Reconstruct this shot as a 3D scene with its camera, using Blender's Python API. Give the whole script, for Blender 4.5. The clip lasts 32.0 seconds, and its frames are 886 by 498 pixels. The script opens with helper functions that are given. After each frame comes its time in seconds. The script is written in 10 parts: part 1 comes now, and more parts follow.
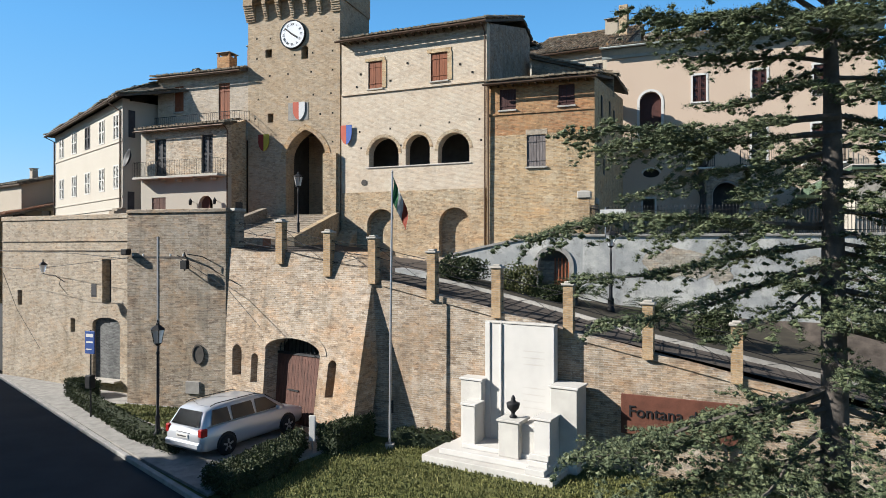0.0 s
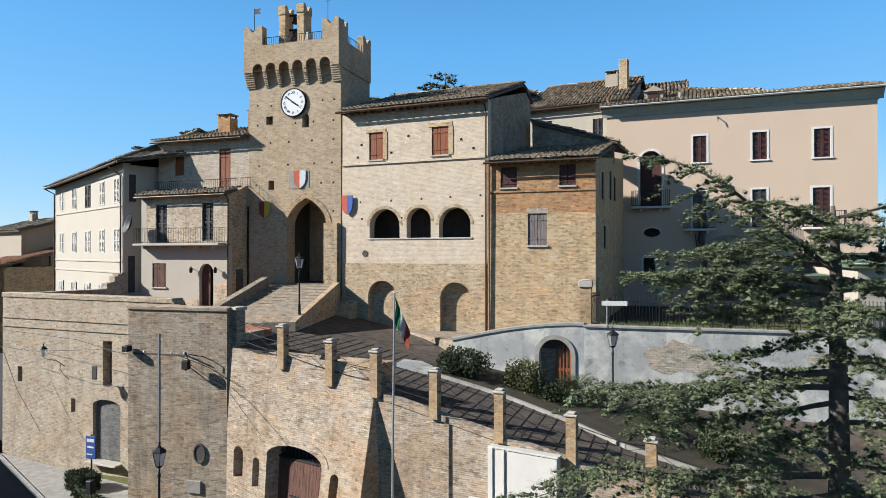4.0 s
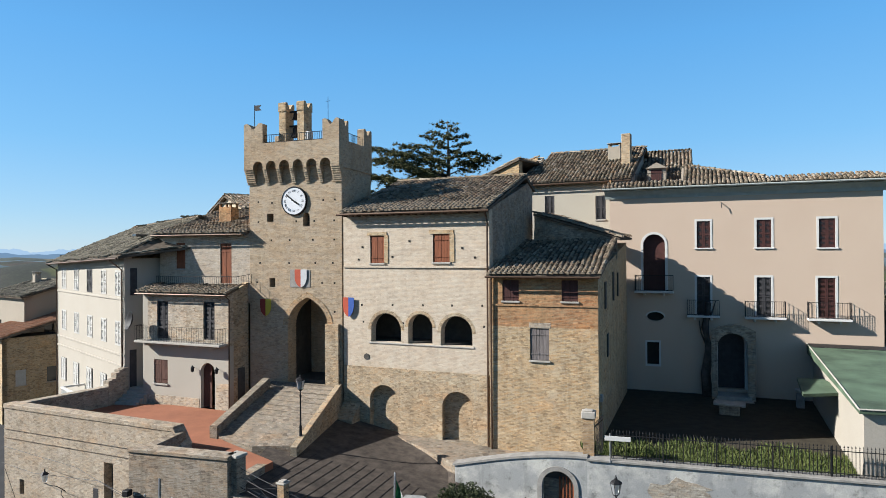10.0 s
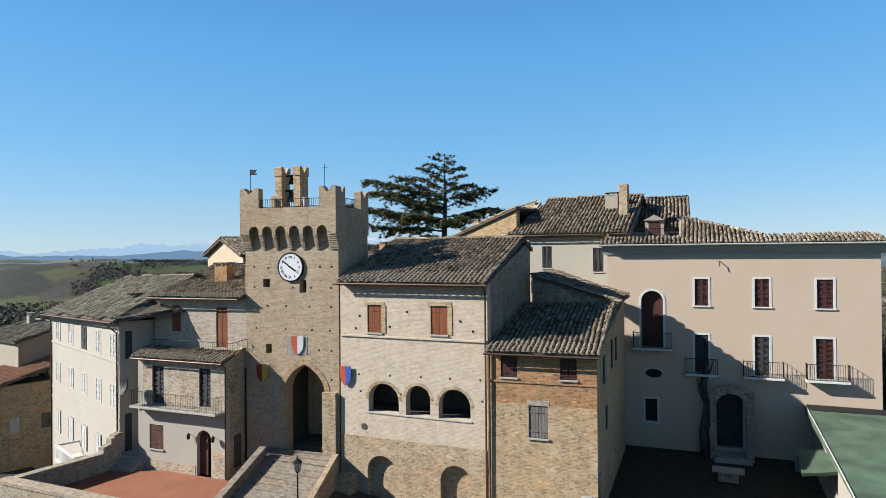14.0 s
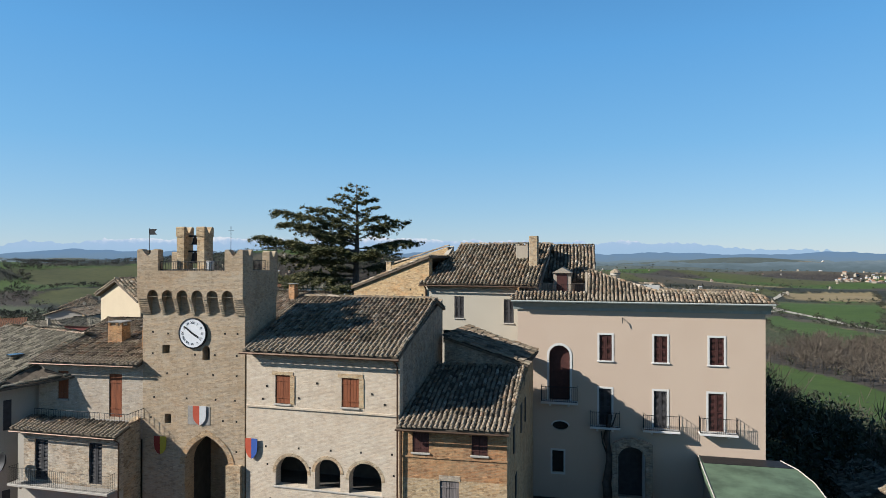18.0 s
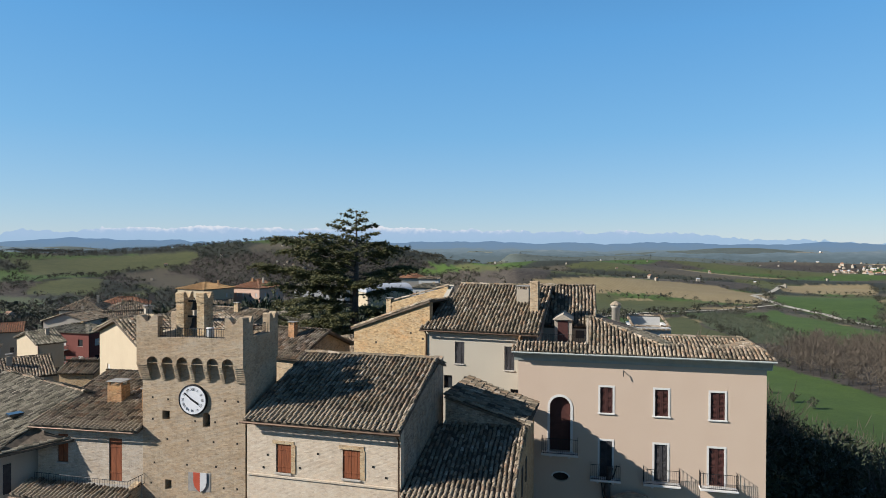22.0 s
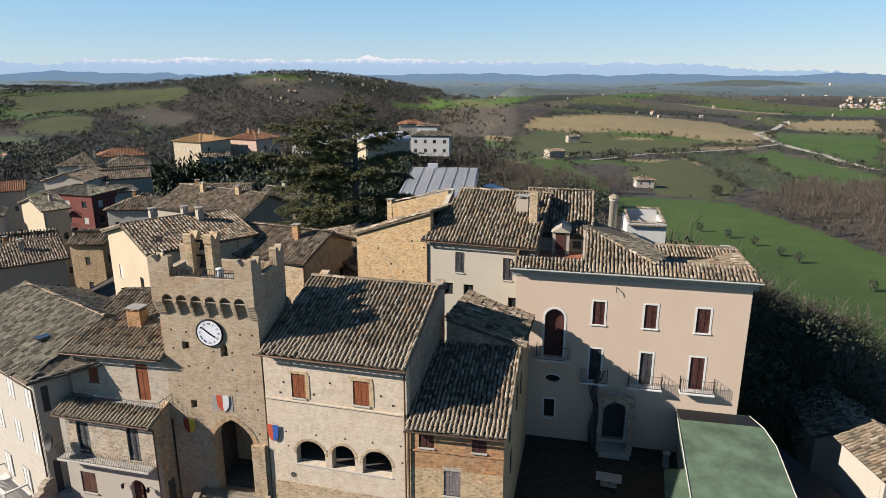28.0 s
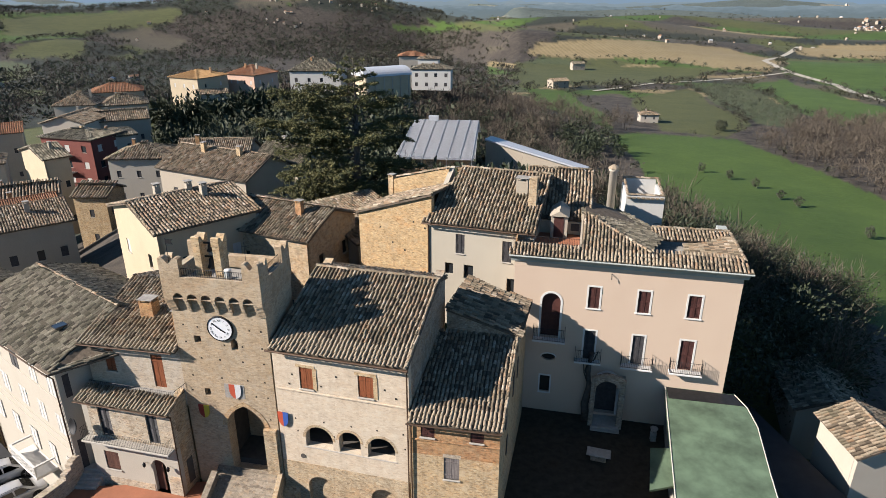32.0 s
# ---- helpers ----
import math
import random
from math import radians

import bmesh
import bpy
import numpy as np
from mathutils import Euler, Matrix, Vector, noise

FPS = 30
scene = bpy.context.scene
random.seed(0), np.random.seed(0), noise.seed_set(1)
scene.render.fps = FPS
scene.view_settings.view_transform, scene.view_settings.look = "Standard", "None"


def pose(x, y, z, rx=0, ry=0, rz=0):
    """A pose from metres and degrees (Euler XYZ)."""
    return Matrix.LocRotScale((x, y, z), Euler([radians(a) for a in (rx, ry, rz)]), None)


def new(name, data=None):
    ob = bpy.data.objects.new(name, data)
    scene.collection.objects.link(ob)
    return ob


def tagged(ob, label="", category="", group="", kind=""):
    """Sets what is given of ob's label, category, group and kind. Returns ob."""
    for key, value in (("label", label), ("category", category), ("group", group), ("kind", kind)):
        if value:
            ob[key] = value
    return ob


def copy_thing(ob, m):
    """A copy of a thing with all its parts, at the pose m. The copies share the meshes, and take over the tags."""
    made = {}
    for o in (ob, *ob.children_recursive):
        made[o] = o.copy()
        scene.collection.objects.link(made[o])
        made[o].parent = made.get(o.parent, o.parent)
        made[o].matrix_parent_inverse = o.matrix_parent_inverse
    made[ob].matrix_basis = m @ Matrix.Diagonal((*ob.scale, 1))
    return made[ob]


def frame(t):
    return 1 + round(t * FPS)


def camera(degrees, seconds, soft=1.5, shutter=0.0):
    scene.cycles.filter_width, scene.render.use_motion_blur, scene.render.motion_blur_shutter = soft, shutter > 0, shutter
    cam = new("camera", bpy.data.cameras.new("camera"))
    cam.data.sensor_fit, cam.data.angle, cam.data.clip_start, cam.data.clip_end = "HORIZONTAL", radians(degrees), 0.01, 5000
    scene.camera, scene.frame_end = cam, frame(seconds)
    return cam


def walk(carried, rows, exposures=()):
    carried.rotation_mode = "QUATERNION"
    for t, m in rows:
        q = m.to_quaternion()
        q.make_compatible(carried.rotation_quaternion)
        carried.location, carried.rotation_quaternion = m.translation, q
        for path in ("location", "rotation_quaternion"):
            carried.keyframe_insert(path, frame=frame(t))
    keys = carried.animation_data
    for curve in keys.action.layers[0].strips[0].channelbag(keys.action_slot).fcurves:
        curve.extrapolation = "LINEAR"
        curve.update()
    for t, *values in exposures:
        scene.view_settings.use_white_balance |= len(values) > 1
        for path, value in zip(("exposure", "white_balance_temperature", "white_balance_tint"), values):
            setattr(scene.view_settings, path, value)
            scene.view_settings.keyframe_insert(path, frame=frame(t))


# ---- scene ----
cam = camera(69.3, 32.0, soft=0.8)
METRES, EYE, TILT, LEAN, TURN = 32.0, 6.4, 0.0, 0.0, 0.0
ROWS = [
    (0.0, 0.0, 0.0, 0.0, 0.0, 0.0, -0.0),
    (0.5, 0.0002, 0.0008, 0.0129, -0.02, 0.06, 0.03),
    (1.0, 0.0005, 0.0015, 0.026, -0.04, 0.11, 0.03),
    (1.5, -0.0, 0.0023, 0.0401, -0.04, 0.15, 0.07),
    (2.0, -0.001, 0.0017, 0.0546, -0.08, 0.2, 0.06),
    (2.5, -0.0016, 0.0018, 0.0688, -0.1, 0.25, 0.05),
    (3.0, -0.0029, 0.0024, 0.085, -0.12, 0.26, 0.1),
    (3.5, -0.003, 0.0015, 0.102, -0.08, 0.28, 0.06),
    (4.0, -0.003, 0.0004, 0.1185, -0.07, 0.32, 0.04),
    (4.5, -0.0026, 0.0003, 0.1349, -0.05, 0.34, 0.05),
    (6.5, -0.0011, 0.0018, 0.1928, 0.1, 0.37, 0.13),
    (7.0, -0.0007, 0.0022, 0.2071, 0.15, 0.36, 0.15),
    (7.5, -0.0001, 0.0033, 0.2235, 0.18, 0.32, 0.16),
    (8.0, -0.0003, 0.0034, 0.2398, 0.22, 0.29, 0.21),
    (8.5, 0.0009, 0.0045, 0.2556, 0.26, 0.29, 0.23),
    (9.0, 0.0015, 0.0052, 0.2684, 0.3, 0.29, 0.25),
    (9.5, 0.0012, 0.0046, 0.2846, 0.29, 0.26, 0.28),
    (10.0, 0.0017, 0.0058, 0.3, 0.29, 0.26, 0.35),
    (10.5, 0.0018, 0.0066, 0.313, 0.27, 0.23, 0.41),
    (11.0, 0.0016, 0.0064, 0.3247, 0.25, 0.25, 0.45),
    (11.5, 0.0016, 0.0074, 0.3383, 0.2, 0.24, 0.49),
    (12.0, 0.0019, 0.0092, 0.3532, 0.22, 0.24, 0.55),
    (12.5, 0.0016, 0.0105, 0.369, 0.21, 0.24, 0.56),
    (13.0, 0.0017, 0.0106, 0.3852, 0.18, 0.24, 0.55),
    (13.5, 0.001, 0.0108, 0.4021, 0.14, 0.25, 0.54),
    (14.0, -0.0, 0.0117, 0.4202, -0.06, 0.26, 0.51),
    (14.5, -0.0006, 0.0129, 0.4368, -2.91, 0.26, 0.48),
    (15.0, -0.0004, 0.0139, 0.4523, -7.17, 0.24, 0.4),
    (15.5, -0.0004, 0.0148, 0.4661, -7.83, 0.23, 0.32),
    (17.5, -0.002, 0.0183, 0.522, -7.94, 0.23, -0.01),
    (18.0, -0.0019, 0.0207, 0.5352, -7.96, 0.31, -0.06),
    (18.5, -0.0027, 0.023, 0.5539, -7.99, 0.3, -0.1),
    (19.0, -0.0029, 0.0239, 0.5721, -8.0, 0.33, -0.12),
    (19.5, -0.0041, 0.0264, 0.5904, -8.01, 0.34, -0.14),
    (20.0, -0.004, 0.0261, 0.6078, -8.02, 0.38, -0.16),
    (20.5, -0.0048, 0.0273, 0.6258, -8.05, 0.4, -0.17),
    (21.0, -0.0038, 0.029, 0.6409, -8.03, 0.44, -0.18),
    (21.5, -0.0049, 0.0294, 0.655, -8.06, 0.11, -0.18),
    (22.0, -0.0068, 0.0293, 0.6696, -8.12, -0.69, -0.19),
    (22.5, -0.0076, 0.029, 0.6814, -8.15, -1.87, -0.23),
    (23.0, -0.0081, 0.0292, 0.6897, -8.18, -3.57, -0.26),
    (23.5, -0.0075, 0.0312, 0.699, -8.19, -5.44, -0.27),
    (24.0, -0.007, 0.0325, 0.7101, -8.18, -7.32, -0.27),
    (24.5, -0.0075, 0.0343, 0.7236, -8.18, -8.91, -0.25),
    (25.0, -0.0089, 0.0364, 0.7409, -8.2, -10.33, -0.21),
    (25.5, -0.0099, 0.0373, 0.76, -8.22, -11.57, -0.18),
    (26.0, -0.0108, 0.0371, 0.7777, -8.23, -12.61, -0.16),
    (26.5, -0.0108, 0.0365, 0.7969, -8.23, -13.62, -0.13),
    (28.5, -0.0105, 0.0407, 0.8745, -8.29, -15.54, 0.02),
    (29.0, -0.0097, 0.0424, 0.8941, -8.28, -15.55, 0.01),
    (29.5, -0.0085, 0.0438, 0.9127, -8.26, -15.9, 0.0),
    (30.0, -0.008, 0.0452, 0.9315, -8.24, -18.43, 0.01),
    (30.5, -0.0081, 0.0459, 0.9496, -8.24, -20.73, -0.0),
    (31.0, -0.0085, 0.047, 0.9659, -8.21, -21.93, -0.03),
    (31.5, -0.0078, 0.0487, 0.9814, -8.18, -22.01, -0.05),
    (32.0, -0.0077, 0.0492, 0.9966, -8.15, -21.99, -0.04),
]
walk(cam, [(t, pose(0, 0, EYE, TILT, LEAN, TURN) @ pose(METRES * x, METRES * y, METRES * z, 90 + pitch, roll, yaw)) for t, x, y, z, yaw, pitch, roll in ROWS], [(0.0, 1.36, 6350, 9), (9.0, 1.26, 6250, 9), (15.0, 1.13, 6300, 9), (20.0, 1.02, 6400, 10), (26.0, 1.11, 6650, 12), (29.0, 1.26, 6750, 13), (32.0, 1.42, 6750, 14)])

# ---------------------------------------------------------------- world and sun
SUN_DIR = Vector((1.0, 0.10, -0.575)).normalized()      # the way the sunlight travels
world = bpy.data.worlds.new("sky")
scene.world = world
world.use_nodes = True
wn = world.node_tree
sky = wn.nodes.new("ShaderNodeTexSky")
sky.sky_type = "NISHITA"
sky.sun_disc = False
sky.sun_elevation = math.asin(-SUN_DIR.z)
sky.sun_rotation = math.atan2(-SUN_DIR.x, -SUN_DIR.y)
sky.altitude = 300
sky.air_density = 1.0
sky.dust_density = 0.0
sky.ozone_density = 2.0
# clear winter sky: pale at the horizon, deep blue overhead, brighter towards the sun
sky_at = wn.nodes.new("ShaderNodeTexCoord")
sky_up = wn.nodes.new("ShaderNodeSeparateXYZ")
wn.links.new(sky_at.outputs["Generated"], sky_up.inputs[0])
sky_ramp = wn.nodes.new("ShaderNodeValToRGB")
sky_stops = [(0.0, (0.30, 0.47, 0.64)), (0.06, (0.225, 0.44, 0.67)), (0.16, (0.135, 0.40, 0.70)), (0.3, (0.085, 0.345, 0.70)), (0.45, (0.05, 0.225, 0.52)), (0.7, (0.016, 0.07, 0.18)), (1.0, (0.008, 0.032, 0.09))]
for i, (p, c) in enumerate(sky_stops):
    e = sky_ramp.color_ramp.elements[i] if i < 2 else sky_ramp.color_ramp.elements.new(p)
    e.position, e.color = p, (*c, 1.0)
wn.links.new(sky_up.outputs[2], sky_ramp.inputs[0])
sky_gain = wn.nodes.new("ShaderNodeVectorMath")
sky_gain.operation = "SCALE"
sky_gain.inputs["Scale"].default_value = 8.2
wn.links.new(sky_ramp.outputs[0], sky_gain.inputs[0])
sky_sum = wn.nodes.new("ShaderNodeVectorMath")
sky_sum.operation = "MULTIPLY_ADD"
sky_sum.inputs[1].default_value = (0.34, 0.34, 0.34)
wn.links.new(sky.outputs[0], sky_sum.inputs[0])
wn.links.new(sky_gain.outputs[0], sky_sum.inputs[2])
wn.links.new(sky_sum.outputs[0], wn.nodes["Background"].inputs[0])
wn.nodes["Background"].inputs[1].default_value = 0.049
sun = new("sun", bpy.data.lights.new("sun", "SUN"))
sun.data.energy = 5.0
sun.data.angle = radians(0.53)
sun.data.color = (1.0, 0.955, 0.885)
sun.matrix_world = SUN_DIR.to_track_quat("-Z", "Y").to_matrix().to_4x4()

# ---------------------------------------------------------------- materials


def nodes_of(name, rough=0.85, metal=0.0):
    m = bpy.data.materials.new(name)
    m.use_nodes = True
    b = m.node_tree.nodes["Principled BSDF"]
    b.inputs["Roughness"].default_value = rough
    b.inputs["Metallic"].default_value = metal
    b.inputs["Specular IOR Level"].default_value = 0.25
    return m, m.node_tree, b


def rgb(c):
    return (c[0], c[1], c[2], 1.0)


DEPTH = 0.62    # the whole palette is kept a shade deep, for the hard winter sun


def deepen(m):
    """Scales a finished material's base colour to the palette's depth."""
    t = m.node_tree
    b = t.nodes["Principled BSDF"]
    sock = b.inputs["Base Color"]
    if not sock.is_linked:
        c = sock.default_value
        sock.default_value = (c[0] * DEPTH, c[1] * DEPTH, c[2] * DEPTH, 1.0)
        return
    src = sock.links[0].from_socket
    k = t.nodes.new("ShaderNodeVectorMath")
    k.operation = "SCALE"
    k.inputs["Scale"].default_value = DEPTH
    t.links.new(src, k.inputs[0])
    t.links.new(k.outputs[0], sock)


def coords(t, kind="Object", scale=1.0, swap=False):
    """Coordinates in metres; swap turns an upright wall's x, z into x, y."""
    tc = t.nodes.new("ShaderNodeTexCoord")
    out = tc.outputs[kind]
    if swap:
        sp = t.nodes.new("ShaderNodeSeparateXYZ")
        t.links.new(out, sp.inputs[0])
        ad = t.nodes.new("ShaderNodeMath")
        ad.operation = "ADD"
        t.links.new(sp.outputs[0], ad.inputs[0])
        t.links.new(sp.outputs[1], ad.inputs[1])
        cb = t.nodes.new("ShaderNodeCombineXYZ")
        t.links.new(ad.outputs[0], cb.inputs[0])
        t.links.new(sp.outputs[2], cb.inputs[1])
        out = cb.outputs[0]
    mp = t.nodes.new("ShaderNodeMapping")
    s = scale if isinstance(scale, (tuple, list)) else (scale,) * 3
    mp.inputs["Scale"].default_value = s
    t.links.new(out, mp.inputs[0])
    return mp.outputs[0]


def noise_node(t, vec, scale, detail=5.0, rough=0.6):
    n = t.nodes.new("ShaderNodeTexNoise")
    n.inputs["Scale"].default_value = scale
    n.inputs["Detail"].default_value = detail
    n.inputs["Roughness"].default_value = rough
    t.links.new(vec, n.inputs["Vector"])
    return n.outputs["Fac"]


def ramp(t, fac, stops):
    r = t.nodes.new("ShaderNodeValToRGB")
    e = r.color_ramp.elements
    e[0].position, e[0].color = stops[0][0], rgb(stops[0][1])
    e[1].position, e[1].color = stops[-1][0], rgb(stops[-1][1])
    for p, c in stops[1:-1]:
        k = e.new(p)
        k.color = rgb(c)
    t.links.new(fac, r.inputs[0])
    return r.outputs[0]


def mix(t, a, b, fac, mode="MIX"):
    n = t.nodes.new("ShaderNodeMix")
    n.data_type, n.blend_type = "RGBA", mode
    for sock, v in ((n.inputs["Factor"], fac), (n.inputs["A"], a), (n.inputs["B"], b)):
        if isinstance(v, (int, float)):
            sock.default_value = v
        elif isinstance(v, tuple):
            sock.default_value = rgb(v)
        else:
            t.links.new(v, sock)
    return n.outputs["Result"]


def bump(t, b, height, strength=0.4, distance=0.02):
    n = t.nodes.new("ShaderNodeBump")
    n.inputs["Strength"].default_value = strength
    n.inputs["Distance"].default_value = distance
    t.links.new(height, n.inputs["Height"])
    t.links.new(n.outputs[0], b.inputs["Normal"])


def sharpen(t, fac, lo, hi):
    n = t.nodes.new("ShaderNodeMapRange")
    n.inputs["From Min"].default_value, n.inputs["From Max"].default_value = lo, hi
    t.links.new(fac, n.inputs["Value"])
    return n.outputs[0]


def plain(name, c, rough=0.8, metal=0.0, var=0.25, scale=3.0, bmp=0.2, fine=40.0, stretch=None):
    """A worn single-coloured surface: large stains, fine grain, light relief."""
    m, t, b = nodes_of(name, rough, metal)
    v = coords(t, scale=stretch if stretch else 1.0)
    n1 = noise_node(t, v, scale, 6)
    n2 = noise_node(t, v, fine, 3)
    lo = tuple(x * (1 - var) for x in c)
    hi = tuple(min(1, x * (1 + var)) for x in c)
    col = ramp(t, n1, [(0.3, lo), (0.5, c), (0.72, hi)])
    col = mix(t, col, ramp(t, n2, [(0.25, (0.55,) * 3), (0.7, (1.0,) * 3)]), 0.35, "MULTIPLY")
    t.links.new(col, b.inputs["Base Color"])
    if bmp:
        bump(t, b, n2, bmp, 0.01)
    return m


def masonry(name, ca, cb, mortar, patch, patch_amount=0.5, bw=0.27, bh=0.068, dark=(0.1, 0.085, 0.065), stain=0.55, joint=0.012, vary=1.0):
    """Old brickwork: courses with uneven bricks, patches of another tone and dark weathering."""
    m, t, b = nodes_of(name, 0.92)
    v = coords(t, swap=True)
    vv = coords(t)
    wob = t.nodes.new("ShaderNodeTexNoise")
    wob.inputs["Scale"].default_value = 2.5
    t.links.new(v, wob.inputs["Vector"])
    vm = t.nodes.new("ShaderNodeVectorMath")
    vm.operation = "MULTIPLY_ADD"
    t.links.new(wob.outputs["Color"], vm.inputs[0])
    vm.inputs[1].default_value = (0.05, 0.03, 0)
    t.links.new(v, vm.inputs[2])
    br = t.nodes.new("ShaderNodeTexBrick")
    br.inputs["Scale"].default_value = 1.0
    br.inputs["Brick Width"].default_value = bw
    br.inputs["Row Height"].default_value = bh
    br.inputs["Mortar Size"].default_value = joint
    br.inputs["Mortar Smooth"].default_value = 0.3
    br.inputs["Bias"].default_value = -0.1
    br.inputs["Color1"].default_value = rgb(ca)
    br.inputs["Color2"].default_value = rgb(cb)
    br.inputs["Mortar"].default_value = rgb(mortar)
    t.links.new(vm.outputs[0], br.inputs["Vector"])
    big = noise_node(t, vv, 0.35, 6, 0.62)
    blot = noise_node(t, vv, 1.3, 8, 0.72)
    smear = noise_node(t, coords(t, scale=(1.0, 1.0, 1.1)), 1.3, 9, 0.74)
    streaks = noise_node(t, coords(t, scale=(1.7, 1.7, 0.2)), 1.0, 6, 0.65)
    lost = noise_node(t, coords(t, scale=(1.0, 1.0, 2.6)), 5.5, 3, 0.6)
    fine = noise_node(t, coords(t, scale=(1.0, 1.0, 1.8)), 17, 5, 0.75)
    vor = t.nodes.new("ShaderNodeTexVoronoi")
    vor.inputs["Scale"].default_value = 1.0
    t.links.new(coords(t, scale=(5.2, 5.2, 12.5)), vor.inputs["Vector"])
    one = t.nodes.new("ShaderNodeSeparateColor")
    t.links.new(vor.outputs["Color"], one.inputs[0])
    col = mix(t, br.outputs["Color"], patch, sharpen(t, big, 0.5 - 0.12 * patch_amount, 0.72))
    col = mix(t, col, ramp(t, one.outputs[0], [(0.0, (0.50, 0.44, 0.40)), (0.25, (0.88, 0.84, 0.80)), (0.6, (1.06, 1.05, 1.03)), (0.8, (1.15, 0.99, 0.84)), (0.92, (1.08, 1.06, 1.03)), (1.0, (1.42, 1.42, 1.40))]), min(1.0, 0.75 * vary), "MULTIPLY")
    rusty = noise_node(t, coords(t, scale=(1.0, 1.0, 1.9)), 0.55, 7, 0.66)
    col = mix(t, col, (1.22, 0.92, 0.66), mix(t, (0, 0, 0), (0.42 * vary * vary,) * 3, sharpen(t, rusty, 0.52, 0.66)), "MULTIPLY")
    col = mix(t, col, tuple(min(0.8, c * 1.12) for c in mortar), mix(t, (0, 0, 0), (0.5,) * 3, sharpen(t, smear, 0.52, 0.62)))
    col = mix(t, col, ramp(t, blot, [(0.28, (0.56, 0.54, 0.52)), (0.5, (1, 1, 1)), (0.72, (1.22, 1.2, 1.17))]), 0.75 * vary, "MULTIPLY")
    col = mix(t, col, ramp(t, fine, [(0.3, (0.50, 0.48, 0.46)), (0.55, (1.06, 1.05, 1.04)), (0.75, (1.25, 1.23, 1.2))]), 0.6 * vary, "MULTIPLY")
    col = mix(t, col, dark, mix(t, (0, 0, 0), (min(1.0, stain * 1.1),) * 3, sharpen(t, streaks, 0.54, 0.80)))
    col = mix(t, col, tuple(c * 0.6 for c in dark), mix(t, (0, 0, 0), (0.8 * vary * vary,) * 3, sharpen(t, lost, 0.66, 0.72)))
    t.links.new(col, b.inputs["Base Color"])
    h = mix(t, br.outputs["Fac"], fine, 0.65)
    bump(t, b, h, 0.5, 0.02)
    return m


def plaster(name, c, dirt, amount=0.4, scale=0.5, streak=0.4):
    """Painted render: soft stains, rain streaks, trowel marks."""
    m, t, b = nodes_of(name, 0.9)
    v = coords(t)
    n1 = noise_node(t, v, scale, 7, 0.6)
    n2 = noise_node(t, coords(t, scale=(2.2, 2.2, 0.25)), 1.5, 5, 0.6)
    n3 = noise_node(t, v, 18, 4, 0.6)
    col = mix(t, c, dirt, mix(t, (0, 0, 0), (amount,) * 3, sharpen(t, n1, 0.42, 0.75)))
    col = mix(t, col, dirt, mix(t, (0, 0, 0), (streak,) * 3, sharpen(t, n2, 0.55, 0.8)))
    col = mix(t, col, ramp(t, n3, [(0.3, (0.86,) * 3), (0.65, (1.03,) * 3)]), 0.8, "MULTIPLY")
    t.links.new(col, b.inputs["Base Color"])
    bump(t, b, n3, 0.25, 0.01)
    return m


def roof_tile(name, stops, moss=(0.13, 0.12, 0.075)):
    m, t, b = nodes_of(name, 0.93)
    g = t.nodes.new("ShaderNodeNewGeometry")
    col = ramp(t, g.outputs["Random Per Island"], stops)
    v = coords(t)
    n1 = noise_node(t, v, 14, 5, 0.7)
    n2 = noise_node(t, v, 0.8, 5, 0.65)
    col = mix(t, col, ramp(t, n1, [(0.3, (0.4, 0.4, 0.38)), (0.62, (1.15, 1.12, 1.08))]), 0.75, "MULTIPLY")
    col = mix(t, col, moss, mix(t, (0, 0, 0), (0.6,) * 3, sharpen(t, n2, 0.45, 0.72)))
    t.links.new(col, b.inputs["Base Color"])
    bump(t, b, n1, 0.5, 0.02)
    return m


def foliage(name, stops, rough=0.65, trans=0.15):
    m, t, b = nodes_of(name, rough)
    g = t.nodes.new("ShaderNodeNewGeometry")
    n = noise_node(t, coords(t), 0.9, 4)
    a = t.nodes.new("ShaderNodeMath")
    a.operation = "MULTIPLY_ADD"
    t.links.new(g.outputs["Random Per Island"], a.inputs[0])
    a.inputs[1].default_value = 0.6
    t.links.new(sharpen(t, n, 0.1, 1.7), a.inputs[2])
    t.links.new(ramp(t, a.outputs[0], stops), b.inputs["Base Color"])
    b.inputs["Transmission Weight"].default_value = 0.0
    b.inputs["Subsurface Weight"].default_value = 0.0
    return m


M = {}
M["tower"] = masonry("old cream tower brick", (0.57, 0.45, 0.31), (0.44, 0.335, 0.22), (0.475, 0.405, 0.31), (0.45, 0.33, 0.21), 0.5, stain=0.36, vary=0.6)
M["palazzo"] = masonry("pale cream brick", (0.68, 0.575, 0.45), (0.625, 0.52, 0.40), (0.64, 0.56, 0.45), (0.60, 0.49, 0.37), 0.35, stain=0.2, vary=0.42)
M["palazzo_low"] = masonry("yellowish rough brick", (0.56, 0.455, 0.315), (0.42, 0.325, 0.215), (0.51, 0.445, 0.335), (0.47, 0.34, 0.21), 0.6, stain=0.45)
M["brick_orange"] = masonry("orange brick", (0.56, 0.30, 0.15), (0.38, 0.19, 0.095), (0.42, 0.31, 0.19), (0.50, 0.33, 0.17), 0.6, stain=0.35)
M["brick_ochre"] = masonry("ochre brick", (0.60, 0.455, 0.275), (0.46, 0.32, 0.175), (0.56, 0.475, 0.345), (0.60, 0.46, 0.29), 0.5, stain=0.45)
